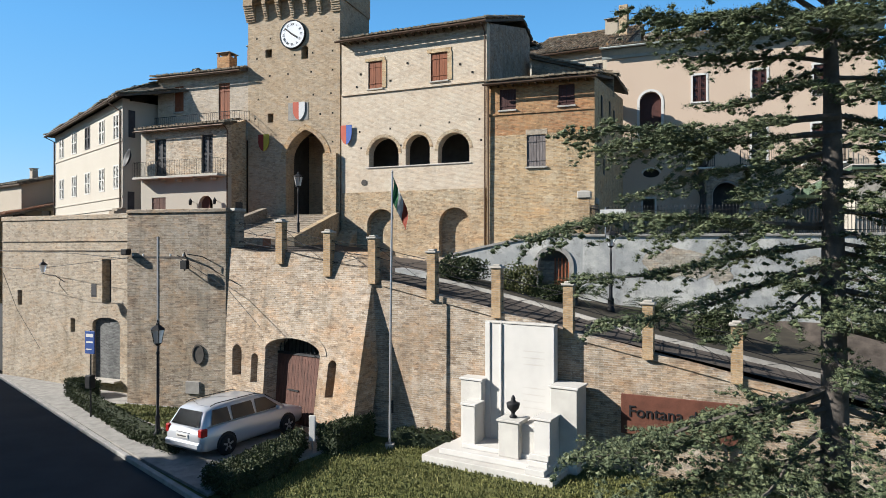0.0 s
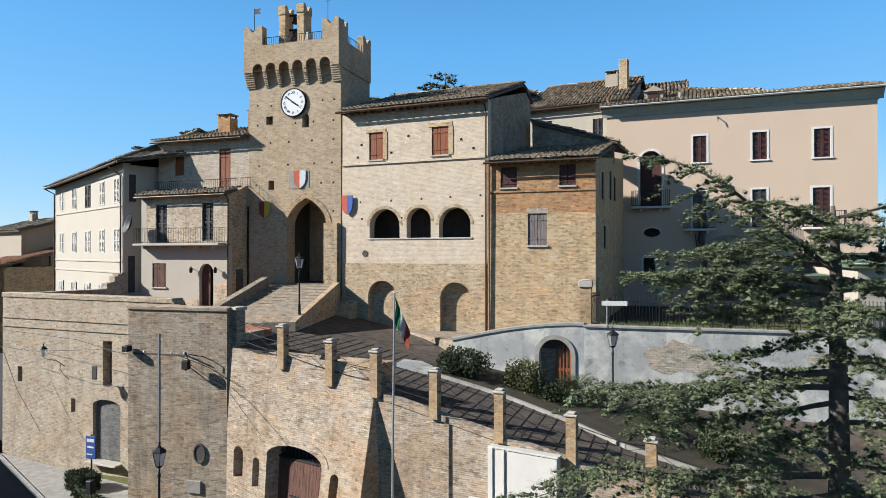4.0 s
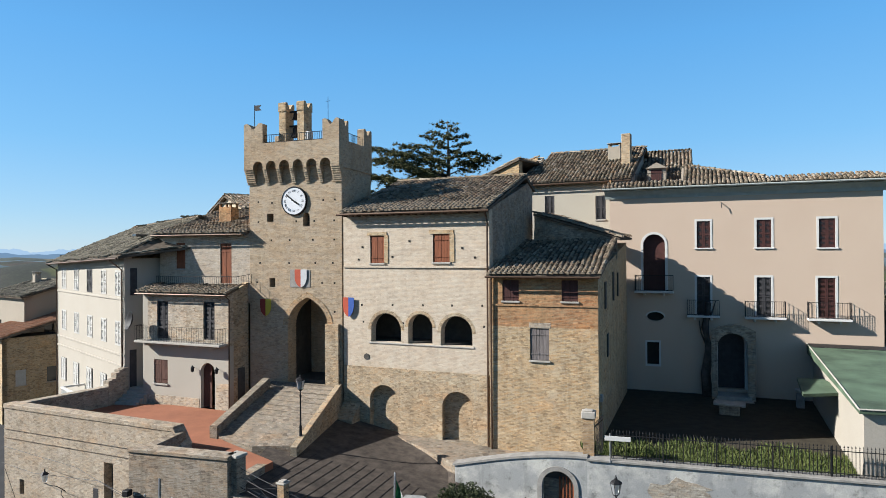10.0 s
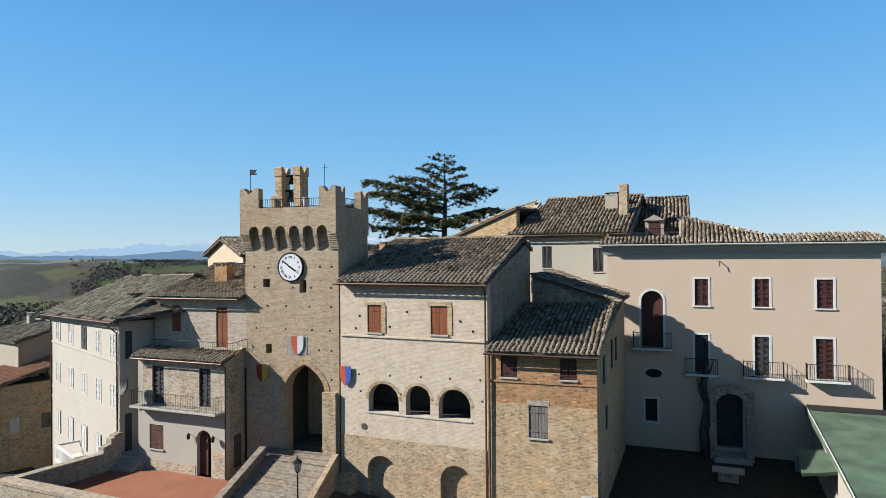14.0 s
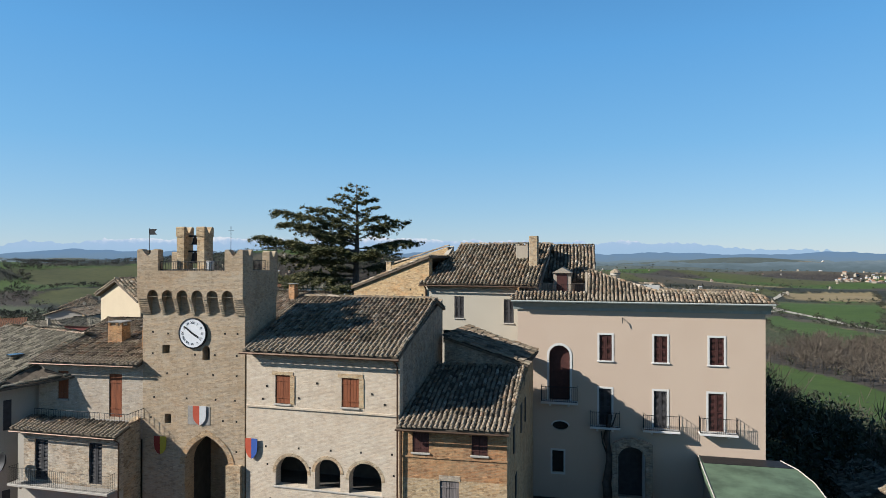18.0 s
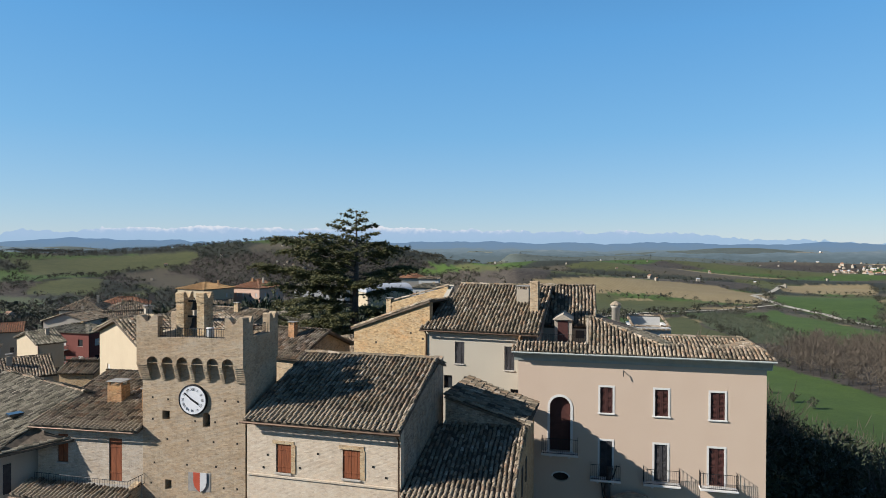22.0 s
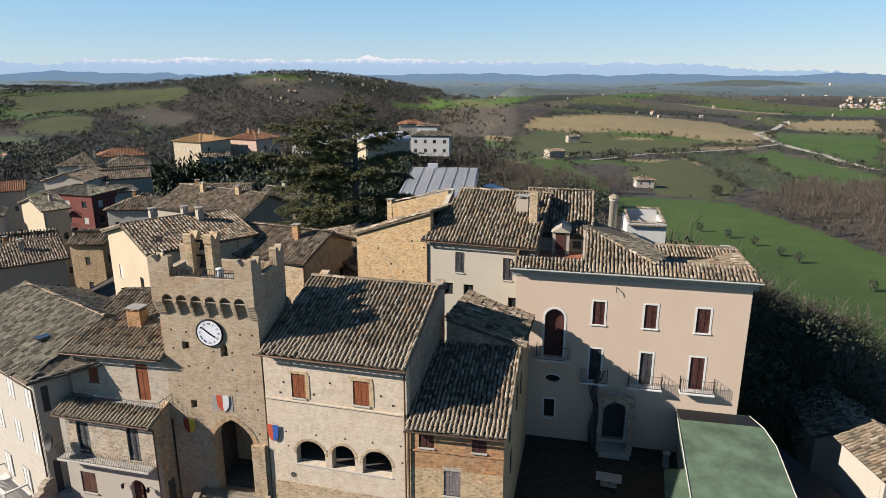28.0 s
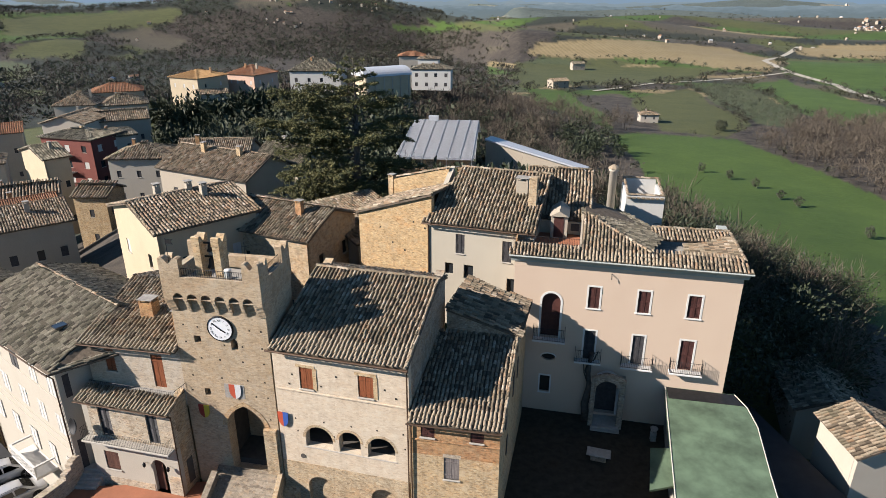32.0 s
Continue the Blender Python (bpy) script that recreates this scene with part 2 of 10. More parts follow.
M["wall_left"] = masonry("pale retaining brick", (0.50, 0.435, 0.345), (0.385, 0.33, 0.255), (0.505, 0.45, 0.375), (0.44, 0.36, 0.265), 0.5, stain=0.5, vary=0.85)
M["bastion"] = masonry("grey brown bastion brick", (0.425, 0.37, 0.297), (0.26, 0.215, 0.17), (0.42, 0.38, 0.32), (0.37, 0.285, 0.195), 0.4, stain=0.75)
M["ramp_wall"] = masonry("weathered scarp brick", (0.475, 0.395, 0.305), (0.295, 0.232, 0.17), (0.485, 0.44, 0.38), (0.395, 0.275, 0.172), 0.5, stain=0.55)
M["post"] = masonry("post brick", (0.52, 0.36, 0.20), (0.44, 0.29, 0.16), (0.46, 0.38, 0.28), (0.48, 0.36, 0.22), 0.4, stain=0.3)
M["cottage"] = masonry("stone and brick rubble", (0.54, 0.465, 0.36), (0.45, 0.355, 0.25), (0.55, 0.495, 0.41), (0.55, 0.485, 0.40), 0.6, 0.24, 0.09, stain=0.35)
M["gable_brick"] = masonry("warm gable brick", (0.52, 0.37, 0.20), (0.42, 0.28, 0.14), (0.48, 0.39, 0.26), (0.50, 0.37, 0.21), 0.5, stain=0.35)
M["pink"] = plaster("peach plaster", (0.67, 0.52, 0.40), (0.59, 0.44, 0.335), 0.35, 0.4, 0.25)
M["white_house"] = plaster("ivory plaster", (0.52, 0.47, 0.395), (0.43, 0.38, 0.31), 0.35, 0.5, 0.3)
M["grey_house"] = plaster("greyish plaster", (0.52, 0.47, 0.38), (0.42, 0.37, 0.30), 0.4, 0.5, 0.35)
M["upper_house"] = masonry("cream washed rubble", (0.58, 0.50, 0.40), (0.48, 0.40, 0.31), (0.56, 0.50, 0.42), (0.50, 0.40, 0.29), 0.4, 0.25, 0.08, stain=0.35, vary=0.6)
def whitewash(name):
    """Old limewash: grey blooms, dark damp stains and flaked patches."""
    m, t, b = nodes_of(name, 0.9)
    v = coords(t)
    n1 = noise_node(t, v, 0.45, 8, 0.7)
    n2 = noise_node(t, v, 1.6, 8, 0.72)
    n3 = noise_node(t, coords(t, scale=(2.5, 2.5, 0.3)), 1.0, 6, 0.65)
    n4 = noise_node(t, v, 20, 4, 0.6)
    col = mix(t, (0.64, 0.625, 0.575), (0.40, 0.405, 0.395), sharpen(t, n1, 0.44, 0.56))
    col = mix(t, col, (0.17, 0.17, 0.155), mix(t, (0, 0, 0), (0.75,) * 3, sharpen(t, n2, 0.54, 0.66)))
    col = mix(t, col, (0.22, 0.22, 0.205), mix(t, (0, 0, 0), (0.6,) * 3, sharpen(t, n3, 0.55, 0.75)))
    col = mix(t, col, ramp(t, n4, [(0.3, (0.82,) * 3), (0.65, (1.06,) * 3)]), 0.8, "MULTIPLY")
    t.links.new(col, b.inputs["Base Color"])
    bump(t, b, n2, 0.4, 0.02)
    return m


M["bare_stone"] = masonry("bare pale rubble", (0.50, 0.47, 0.41), (0.40, 0.37, 0.31), (0.36, 0.33, 0.28), (0.46, 0.42, 0.35), 0.4, 0.24, 0.1, stain=0.3)
M["stained"] = whitewash("stained whitewash")
M["yellow_house"] = plaster("straw plaster", (0.56, 0.46, 0.32), (0.44, 0.36, 0.25), 0.5)
M["dull_house"] = plaster("dull beige plaster", (0.45, 0.39, 0.31), (0.35, 0.3, 0.24), 0.4)
M["red_house"] = plaster("dark red plaster", (0.22, 0.07, 0.055), (0.16, 0.05, 0.04), 0.4)
M["rose_house"] = plaster("rose plaster", (0.62, 0.42, 0.32), (0.5, 0.34, 0.26), 0.4)
M["white_paint"] = plain("white paint", (0.78, 0.76, 0.72), 0.7, var=0.06)
M["cornice"] = plain("grey cornice paint", (0.44, 0.47, 0.44), 0.8, var=0.1)
M["tile"] = roof_tile("weathered clay tiles", [(0.0, (0.10, 0.078, 0.058)), (0.3, (0.25, 0.195, 0.14)), (0.6, (0.42, 0.345, 0.255)), (0.85, (0.33, 0.215, 0.135)), (1.0, (0.60, 0.52, 0.42))])
M["tile_grey"] = roof_tile("lichened grey clay tiles", [(0.0, (0.09, 0.08, 0.062)), (0.5, (0.25, 0.22, 0.165)), (1.0, (0.44, 0.39, 0.30))])
M["tile_red"] = roof_tile("red clay tiles", [(0.0, (0.34, 0.15, 0.08)), (0.5, (0.42, 0.20, 0.11)), (1.0, (0.36, 0.2, 0.13))], (0.25, 0.16, 0.1))
M["tile_fresh"] = roof_tile("fresh orange clay tiles", [(0.0, (0.46, 0.27, 0.12)), (1.0, (0.58, 0.36, 0.17))], (0.42, 0.27, 0.13))
M["tile_flat"] = plain("distant clay roofs", (0.30, 0.17, 0.11), 0.9, var=0.3)
M["white_bright"] = plaster("bright white plaster", (0.62, 0.61, 0.58), (0.5, 0.49, 0.46), 0.3)
M["gravel"] = plain("pale gravel", (0.50, 0.46, 0.39), 0.95, var=0.15)
M["deck"] = plain("roof channel clay", (0.15, 0.118, 0.088), 0.95, var=0.45)
M["stone"] = plain("pale stone", (0.52, 0.48, 0.42), 0.8, var=0.15)
M["marble"] = plain("white travertine", (0.68, 0.65, 0.61), 0.6, var=0.08, scale=1.5, bmp=0.08)
M["marble_grey"] = plain("greyed travertine", (0.62, 0.59, 0.54), 0.75, var=0.15, scale=1.5)
M["iron"] = plain("dark wrought iron", (0.03, 0.03, 0.032), 0.6, 0.4, var=0.3)
M["steel"] = plain("galvanised pole", (0.55, 0.56, 0.58), 0.4, 0.6, var=0.1)
M["copper"] = plain("brown copper pipe", (0.12, 0.075, 0.05), 0.5, 0.5, var=0.25)
M["shutter_red"] = plain("red brown shutter wood", (0.27, 0.085, 0.035), 0.7, var=0.3, stretch=(1, 1, 0.15), scale=9)
M["shutter_dark"] = plain("dark maroon shutter paint", (0.085, 0.032, 0.027), 0.65, var=0.25)
M["shutter_grey"] = plain("silvered old wood", (0.22, 0.19, 0.18), 0.85, var=0.45, stretch=(1, 1, 0.08), scale=14)
M["shutter_black"] = plain("greyish black shutter", (0.06, 0.058, 0.062), 0.7, var=0.3)
M["shutter_white"] = plain("white shutter paint", (0.60, 0.58, 0.54), 0.7, var=0.08)
M["door_wood"] = plain("dark brown door planks", (0.12, 0.055, 0.04), 0.75, var=0.45, stretch=(1, 1, 0.12), scale=10)
M["door_grey"] = plain("grey weathered planks", (0.20, 0.20, 0.195), 0.85, var=0.45, stretch=(0.3, 1, 1), scale=10)
M["wood"] = plain("brown beam wood", (0.13, 0.08, 0.05), 0.8, var=0.3)
# near-black colour that paints the dark inside small holes and unlit windows
M["hole"] = plain("deep putlog hole", (0.03, 0.026, 0.022), 0.95, var=0.2)
# dark colour standing in for the shade inside rooms, niches and passages
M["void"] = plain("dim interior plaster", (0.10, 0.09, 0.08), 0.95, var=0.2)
M["asphalt"] = plain("asphalt", (0.05, 0.05, 0.053), 0.9, var=0.25, scale=0.6, fine=80)
M["kerb"] = plain("kerb stone", (0.42, 0.40, 0.37), 0.85, var=0.2)
M["cobble"] = plain("grey brown paving brick", (0.105, 0.084, 0.068), 0.9, var=0.5, scale=2.2, fine=12, bmp=0.9)
M["rib"] = plain("worn dark rib brick", (0.06, 0.048, 0.04), 0.9, var=0.4, scale=3)
M["paving"] = masonry("herringbone pale paving", (0.36, 0.31, 0.25), (0.28, 0.24, 0.19), (0.26, 0.23, 0.19), (0.33, 0.28, 0.22), 0.5, 0.22, 0.11, stain=0.4)
M["terracotta"] = plain("terracotta terrace floor", (0.40, 0.16, 0.09), 0.8, var=0.15, scale=0.8)
M["felt"] = plain("green bitumen felt", (0.125, 0.185, 0.12), 0.85, var=0.45, scale=0.5, fine=20)
M["concrete"] = plain("concrete", (0.36, 0.34, 0.31), 0.9, var=0.25)
M["earth"] = plain("dark earth", (0.06, 0.05, 0.034), 0.95, var=0.35, scale=2)
M["tarp"] = plain("pale metal sheet roof", (0.62, 0.64, 0.68), 0.5, 0.2, var=0.1)
M["glass"], _t, _b = nodes_of("window glass", 0.08)
_b.inputs["Base Color"].default_value = (0.03, 0.035, 0.04, 1)
_b.inputs["Specular IOR Level"].default_value = 0.6
M["bark"] = plain("grey cedar bark", (0.13, 0.11, 0.095), 0.95, var=0.4, scale=4, bmp=0.6)
M["needle"] = foliage("blue green cedar needles", [(0.0, (0.03, 0.042, 0.022)), (0.45, (0.075, 0.097, 0.048)), (1.0, (0.185, 0.205, 0.10))])
M["needle_dark"] = foliage("dark cedar needles", [(0.0, (0.025, 0.034, 0.015)), (0.5, (0.075, 0.08, 0.026)), (1.0, (0.18, 0.16, 0.055))])
M["hedge"] = foliage("clipped hedge leaves", [(0.0, (0.02, 0.03, 0.012)), (0.5, (0.045, 0.06, 0.022)), (1.0, (0.09, 0.11, 0.04))])
M["palm"] = foliage("sago palm fronds", [(0.0, (0.02, 0.032, 0.014)), (0.6, (0.05, 0.07, 0.025)), (1.0, (0.10, 0.12, 0.05))])
M["bush"] = foliage("olive green bush", [(0.0, (0.04, 0.05, 0.015)), (0.5, (0.10, 0.11, 0.035)), (1.0, (0.20, 0.19, 0.06))])
M["twig_far"] = foliage("distant bare wood", [(0.0, (0.022, 0.018, 0.015)), (0.5, (0.05, 0.04, 0.033)), (1.0, (0.085, 0.07, 0.056))], 0.95)
M["twig"] = foliage("bare brown twigs", [(0.0, (0.05, 0.038, 0.028)), (0.5, (0.10, 0.08, 0.06)), (1.0, (0.16, 0.135, 0.105))], 0.9)
M["wood_dark"] = foliage("evergreen wood", [(0.0, (0.014, 0.022, 0.012)), (0.5, (0.03, 0.042, 0.02)), (1.0, (0.06, 0.07, 0.035))])
M["olive"] = foliage("grey green olive leaves", [(0.0, (0.035, 0.042, 0.026)), (0.5, (0.07, 0.08, 0.05)), (1.0, (0.12, 0.13, 0.085))])
M["hedgerow"] = foliage("mixed hedgerow", [(0.0, (0.022, 0.024, 0.014)), (0.5, (0.04, 0.042, 0.024)), (1.0, (0.075, 0.068, 0.045))])
M["yard_grass"] = foliage("rank yard grass", [(0.0, (0.05, 0.075, 0.018)), (0.5, (0.10, 0.135, 0.032)), (1.0, (0.19, 0.20, 0.06))])
M["grass"] = foliage("lawn grass", [(0.0, (0.075, 0.085, 0.022)), (0.5, (0.16, 0.165, 0.045)), (1.0, (0.30, 0.27, 0.11))])

# ---------------------------------------------------------------- building helpers


def mesh_of(bm, name):
    me = bpy.data.meshes.new(name)
    bm.normal_update()
    bm.to_mesh(me)
    bm.free()
    return me


def part(name, bm, material, parent=None, label="", smooth=False):
    """Links a bmesh (or a finished mesh) as one object under its thing."""
    me = bm if isinstance(bm, bpy.types.Mesh) else mesh_of(bm, name)
    if material is not None and not me.materials:
        me.materials.append(material)
    if smooth:
        me.polygons.foreach_set("use_smooth", [True] * len(me.polygons))
    ob = new(name, me)
    if parent is not None:
        ob.parent = parent
    if label:
        ob["label"] = label
    return ob


def thing(name, label, category, x=0, y=0, z=0, rz=0.0, group="", kind=""):
    ob = new(name)
    ob.empty_display_size = 0.3
    ob.matrix_basis = pose(x, y, z, 0, 0, rz)
    return tagged(ob, label, category, group, kind)


def box(bm, x0, x1, y0, y1, z0, z1, m=None):
    vs = [bm.verts.new(p) for p in ((x0, y0, z0), (x1, y0, z0), (x1, y1, z0), (x0, y1, z0), (x0, y0, z1), (x1, y0, z1), (x1, y1, z1), (x0, y1, z1))]
    if m is not None:
        for v in vs:
            v.co = m @ v.co
    for f in ((3, 2, 1, 0), (4, 5, 6, 7), (0, 1, 5, 4), (1, 2, 6, 5), (2, 3, 7, 6), (3, 0, 4, 7)):
        bm.faces.new([vs[i] for i in f])
    return vs


def boxes(*dims):
    bm = bmesh.new()
    for d in dims:
        box(bm, *d)
    return bm


def bevelled(bm, w=0.01):
    bmesh.ops.bevel(bm, geom=list(bm.edges), offset=w, segments=1, affect="EDGES", clamp_overlap=True)
    return bm


def tube(bm, pts, r, n=6, r2=None):
    """A tube along points; r2 is the radius at its end."""
    pts = [Vector(p) for p in pts]
    rings = []
    for i, p in enumerate(pts):
        d = (pts[min(i + 1, len(pts) - 1)] - pts[max(i - 1, 0)])
        q = d.to_track_quat("Z", "Y") if d.length > 1e-6 else Vector((0, 0, 1)).to_track_quat("Z", "Y")
        k = i / max(1, len(pts) - 1)
        rr = r if r2 is None else r + (r2 - r) * k
        rings.append([bm.verts.new(p + q @ Vector((rr * math.cos(2 * math.pi * j / n), rr * math.sin(2 * math.pi * j / n), 0))) for j in range(n)])
    for a, b in zip(rings, rings[1:]):
        for j in range(n):
            bm.faces.new((a[j], a[(j + 1) % n], b[(j + 1) % n], b[j]))
    bm.faces.new(rings[0][::-1])
    bm.faces.new(rings[-1])
    return bm


def lathe(bm, prof, n=12, at=(0, 0, 0)):
    """Turns a profile of (radius, height) about the upright axis."""
    rings = []
    for r, z in prof:
        rings.append([bm.verts.new((at[0] + r * math.cos(2 * math.pi * j / n), at[1] + r * math.sin(2 * math.pi * j / n), at[2] + z)) for j in range(n)])
    for a, b in zip(rings, rings[1:]):
        for j in range(n):
            bm.faces.new((a[j], a[(j + 1) % n], b[(j + 1) % n], b[j]))
    bm.faces.new(rings[0][::-1])
    bm.faces.new(rings[-1])
    return bm


def prism(bm, poly, z0, z1):
    """An upright prism over a plan; z0, z1 numbers or functions of x, y."""
    f0 = z0 if callable(z0) else (lambda x, y: z0)
    f1 = z1 if callable(z1) else (lambda x, y: z1)
    a = [bm.verts.new((x, y, f0(x, y))) for x, y in poly]
    b = [bm.verts.new((x, y, f1(x, y))) for x, y in poly]
    n = len(poly)
    bm.faces.new(a[::-1])
    bm.faces.new(b)
    for i in range(n):
        bm.faces.new((a[i], a[(i + 1) % n], b[(i + 1) % n], b[i]))
    bmesh.ops.recalc_face_normals(bm, faces=bm.faces)
    return bm


def span(o, u):
    """Bottom and top of an opening (u0, u1, z0, z1, kind) at u."""
    u0, u1, z0, z1, kind = o
    w, c = (u1 - u0) / 2, (u0 + u1) / 2
    k = max(-1.0, min(1.0, (u - c) / w))
    if kind == "r":
        return z0, z1
    if kind == "o":
        h = (z1 - z0) / 2
        s = h * math.sqrt(max(0, 1 - k * k))
        return (z0 + z1) / 2 - s, (z0 + z1) / 2 + s
    rise = w if kind == "a" else (1.25 * w if kind == "p" else 0.35 * w)
    rise = min(rise, (z1 - z0) * 0.95)
    if kind == "p":
        return z0, z1 - rise + rise * math.sqrt(max(0, (1 + 1) ** 2 - (abs(k) + 1) ** 2)) / math.sqrt(3)
    return z0, z1 - rise + rise * math.sqrt(max(0, 1 - k * k))


def wall(bm, u0, u1, z0, z1, ops=(), y0=0.0, y1=0.5, top=None, bottom=None, extra=()):
    """An upright wall from y0 (outside) to y1 with openings through it. top, bottom: heights as functions of u."""
    ft = top if top else (lambda u: z1)
    fb = bottom if bottom else (lambda u: z0)
    br = {u0, u1, *extra}
    for o in ops:
        n = 1 if o[4] == "r" else 12
        br |= {o[0] + (o[1] - o[0]) * (0.5 - 0.5 * math.cos(math.pi * i / n)) for i in range(n + 1)}
    br = sorted(b for b in br if u0 - 1e-6 <= b <= u1 + 1e-6)

    def quad(a, b, c, d):
        bm.faces.new([bm.verts.new(p) for p in (a, b, c, d)])

    for a, b in zip(br, br[1:]):
        if b - a < 1e-5:
            continue
        mid = (a + b) / 2
        cur = (fb(a), fb(b))
        for o in sorted((o for o in ops if o[0] < mid < o[1]), key=lambda o: o[2]):
            (ba, ta), (bb, tb) = span(o, a), span(o, b)
            quad((a, y0, cur[0]), (b, y0, cur[1]), (b, y0, bb), (a, y0, ba))
            quad((b, y1, cur[1]), (a, y1, cur[0]), (a, y1, ba), (b, y1, bb))
            quad((a, y0, ba), (b, y0, bb), (b, y1, bb), (a, y1, ba))
            quad((b, y0, tb), (a, y0, ta), (a, y1, ta), (b, y1, tb))
            cur = (ta, tb)
        quad((a, y0, cur[0]), (b, y0, cur[1]), (b, y0, ft(b)), (a, y0, ft(a)))
        quad((b, y1, cur[1]), (a, y1, cur[0]), (a, y1, ft(a)), (b, y1, ft(b)))
        quad((a, y0, ft(a)), (b, y0, ft(b)), (b, y1, ft(b)), (a, y1, ft(a)))
        quad((a, y0, fb(a)), (a, y1, fb(a)), (b, y1, fb(b)), (b, y0, fb(b)))
    for o in ops:
        for u, flip in ((o[0], False), (o[1], True)):
            lo, hi = span(o, u)
            if hi - lo > 1e-4:
                p = [(u, y0, lo), (u, y1, lo), (u, y1, hi), (u, y0, hi)]
                quad(*(p if flip else p[::-1]))
    quad((u0, y1, fb(u0)), (u0, y0, fb(u0)), (u0, y0, ft(u0)), (u0, y1, ft(u0)))
    quad((u1, y0, fb(u1)), (u1, y1, fb(u1)), (u1, y1, ft(u1)), (u1, y0, ft(u1)))
    bmesh.ops.remove_doubles(bm, verts=bm.verts, dist=0.0005)
    return bm


def arch_ring(bm, o, w=0.2, y0=-0.02, y1=0.1, n=18, legs=True):
    """A band round an opening's head and, with legs, its jambs."""
    u0, u1, z0, z1, kind = o
    c = (u0 + u1) / 2
    pts = []
    if legs:
        pts.append((u0, z0))
    for i in range(n + 1):
        u = c - (u1 - u0) / 2 * math.cos(math.pi * i / n)
        pts.append((u, span(o, u)[1]))
    if legs:
        pts.append((u1, z0))
    s = 1 + 2 * w / (u1 - u0)
    out = []
    spring = span(o, u0)[1]
    for u, z in pts:
        out.append((c + (u - c) * s, z + (w * min(1.0, (z - spring) / max(0.01, z1 - spring)) if z > spring else 0)))
    for (a, b, d, e) in zip(pts, pts[1:], out, out[1:]):
        q = [(a, y0), (b, y0), (e, y0), (d, y0)]
        f = [bm.verts.new((p[0], y, p[1])) for p, y in q]
        k = [bm.verts.new((p[0], y1, p[1])) for p, y in q]
        for ids in ((0, 1, 2, 3),):
            bm.faces.new([f[i] for i in ids])
            bm.faces.new([k[i] for i in ids][::-1])
        for i in range(4):
            j = (i + 1) % 4
            bm.faces.new((f[j], f[i], k[i], k[j]))
    bmesh.ops.remove_doubles(bm, verts=bm.verts, dist=0.0005)
    bmesh.ops.recalc_face_normals(bm, faces=bm.faces)
    return bm


def inside(poly, x, y):
    hit, n = np.zeros(x.shape, bool), len(poly)
    for i in range(n):
        (xa, ya), (xb, yb) = poly[i], poly[(i + 1) % n]
        c = (ya > y) != (yb > y)
        with np.errstate(divide="ignore", invalid="ignore"):
            hit ^= c & (x < (xb - xa) * (y - ya) / (yb - ya + 1e-12) + xa)
    return hit


def tile_shape(w, length):
    """Vertices and faces of one barrel tile, running up along +y from its lower lip."""
    ang = [math.pi * i / 5 for i in range(6)]
    vs = []
    for y, r, lift in ((0, w * 0.40, 0.035), (length, w * 0.33, 0.0)):
        vs += [(-r * math.cos(a), y, lift + r * 1.05 * math.sin(a)) for a in ang]
    fs = [(i, i + 1, i + 7, i + 6) for i in range(5)]
    fs.append((5, 4, 3, 2, 1, 0))
    return np.array(vs), fs


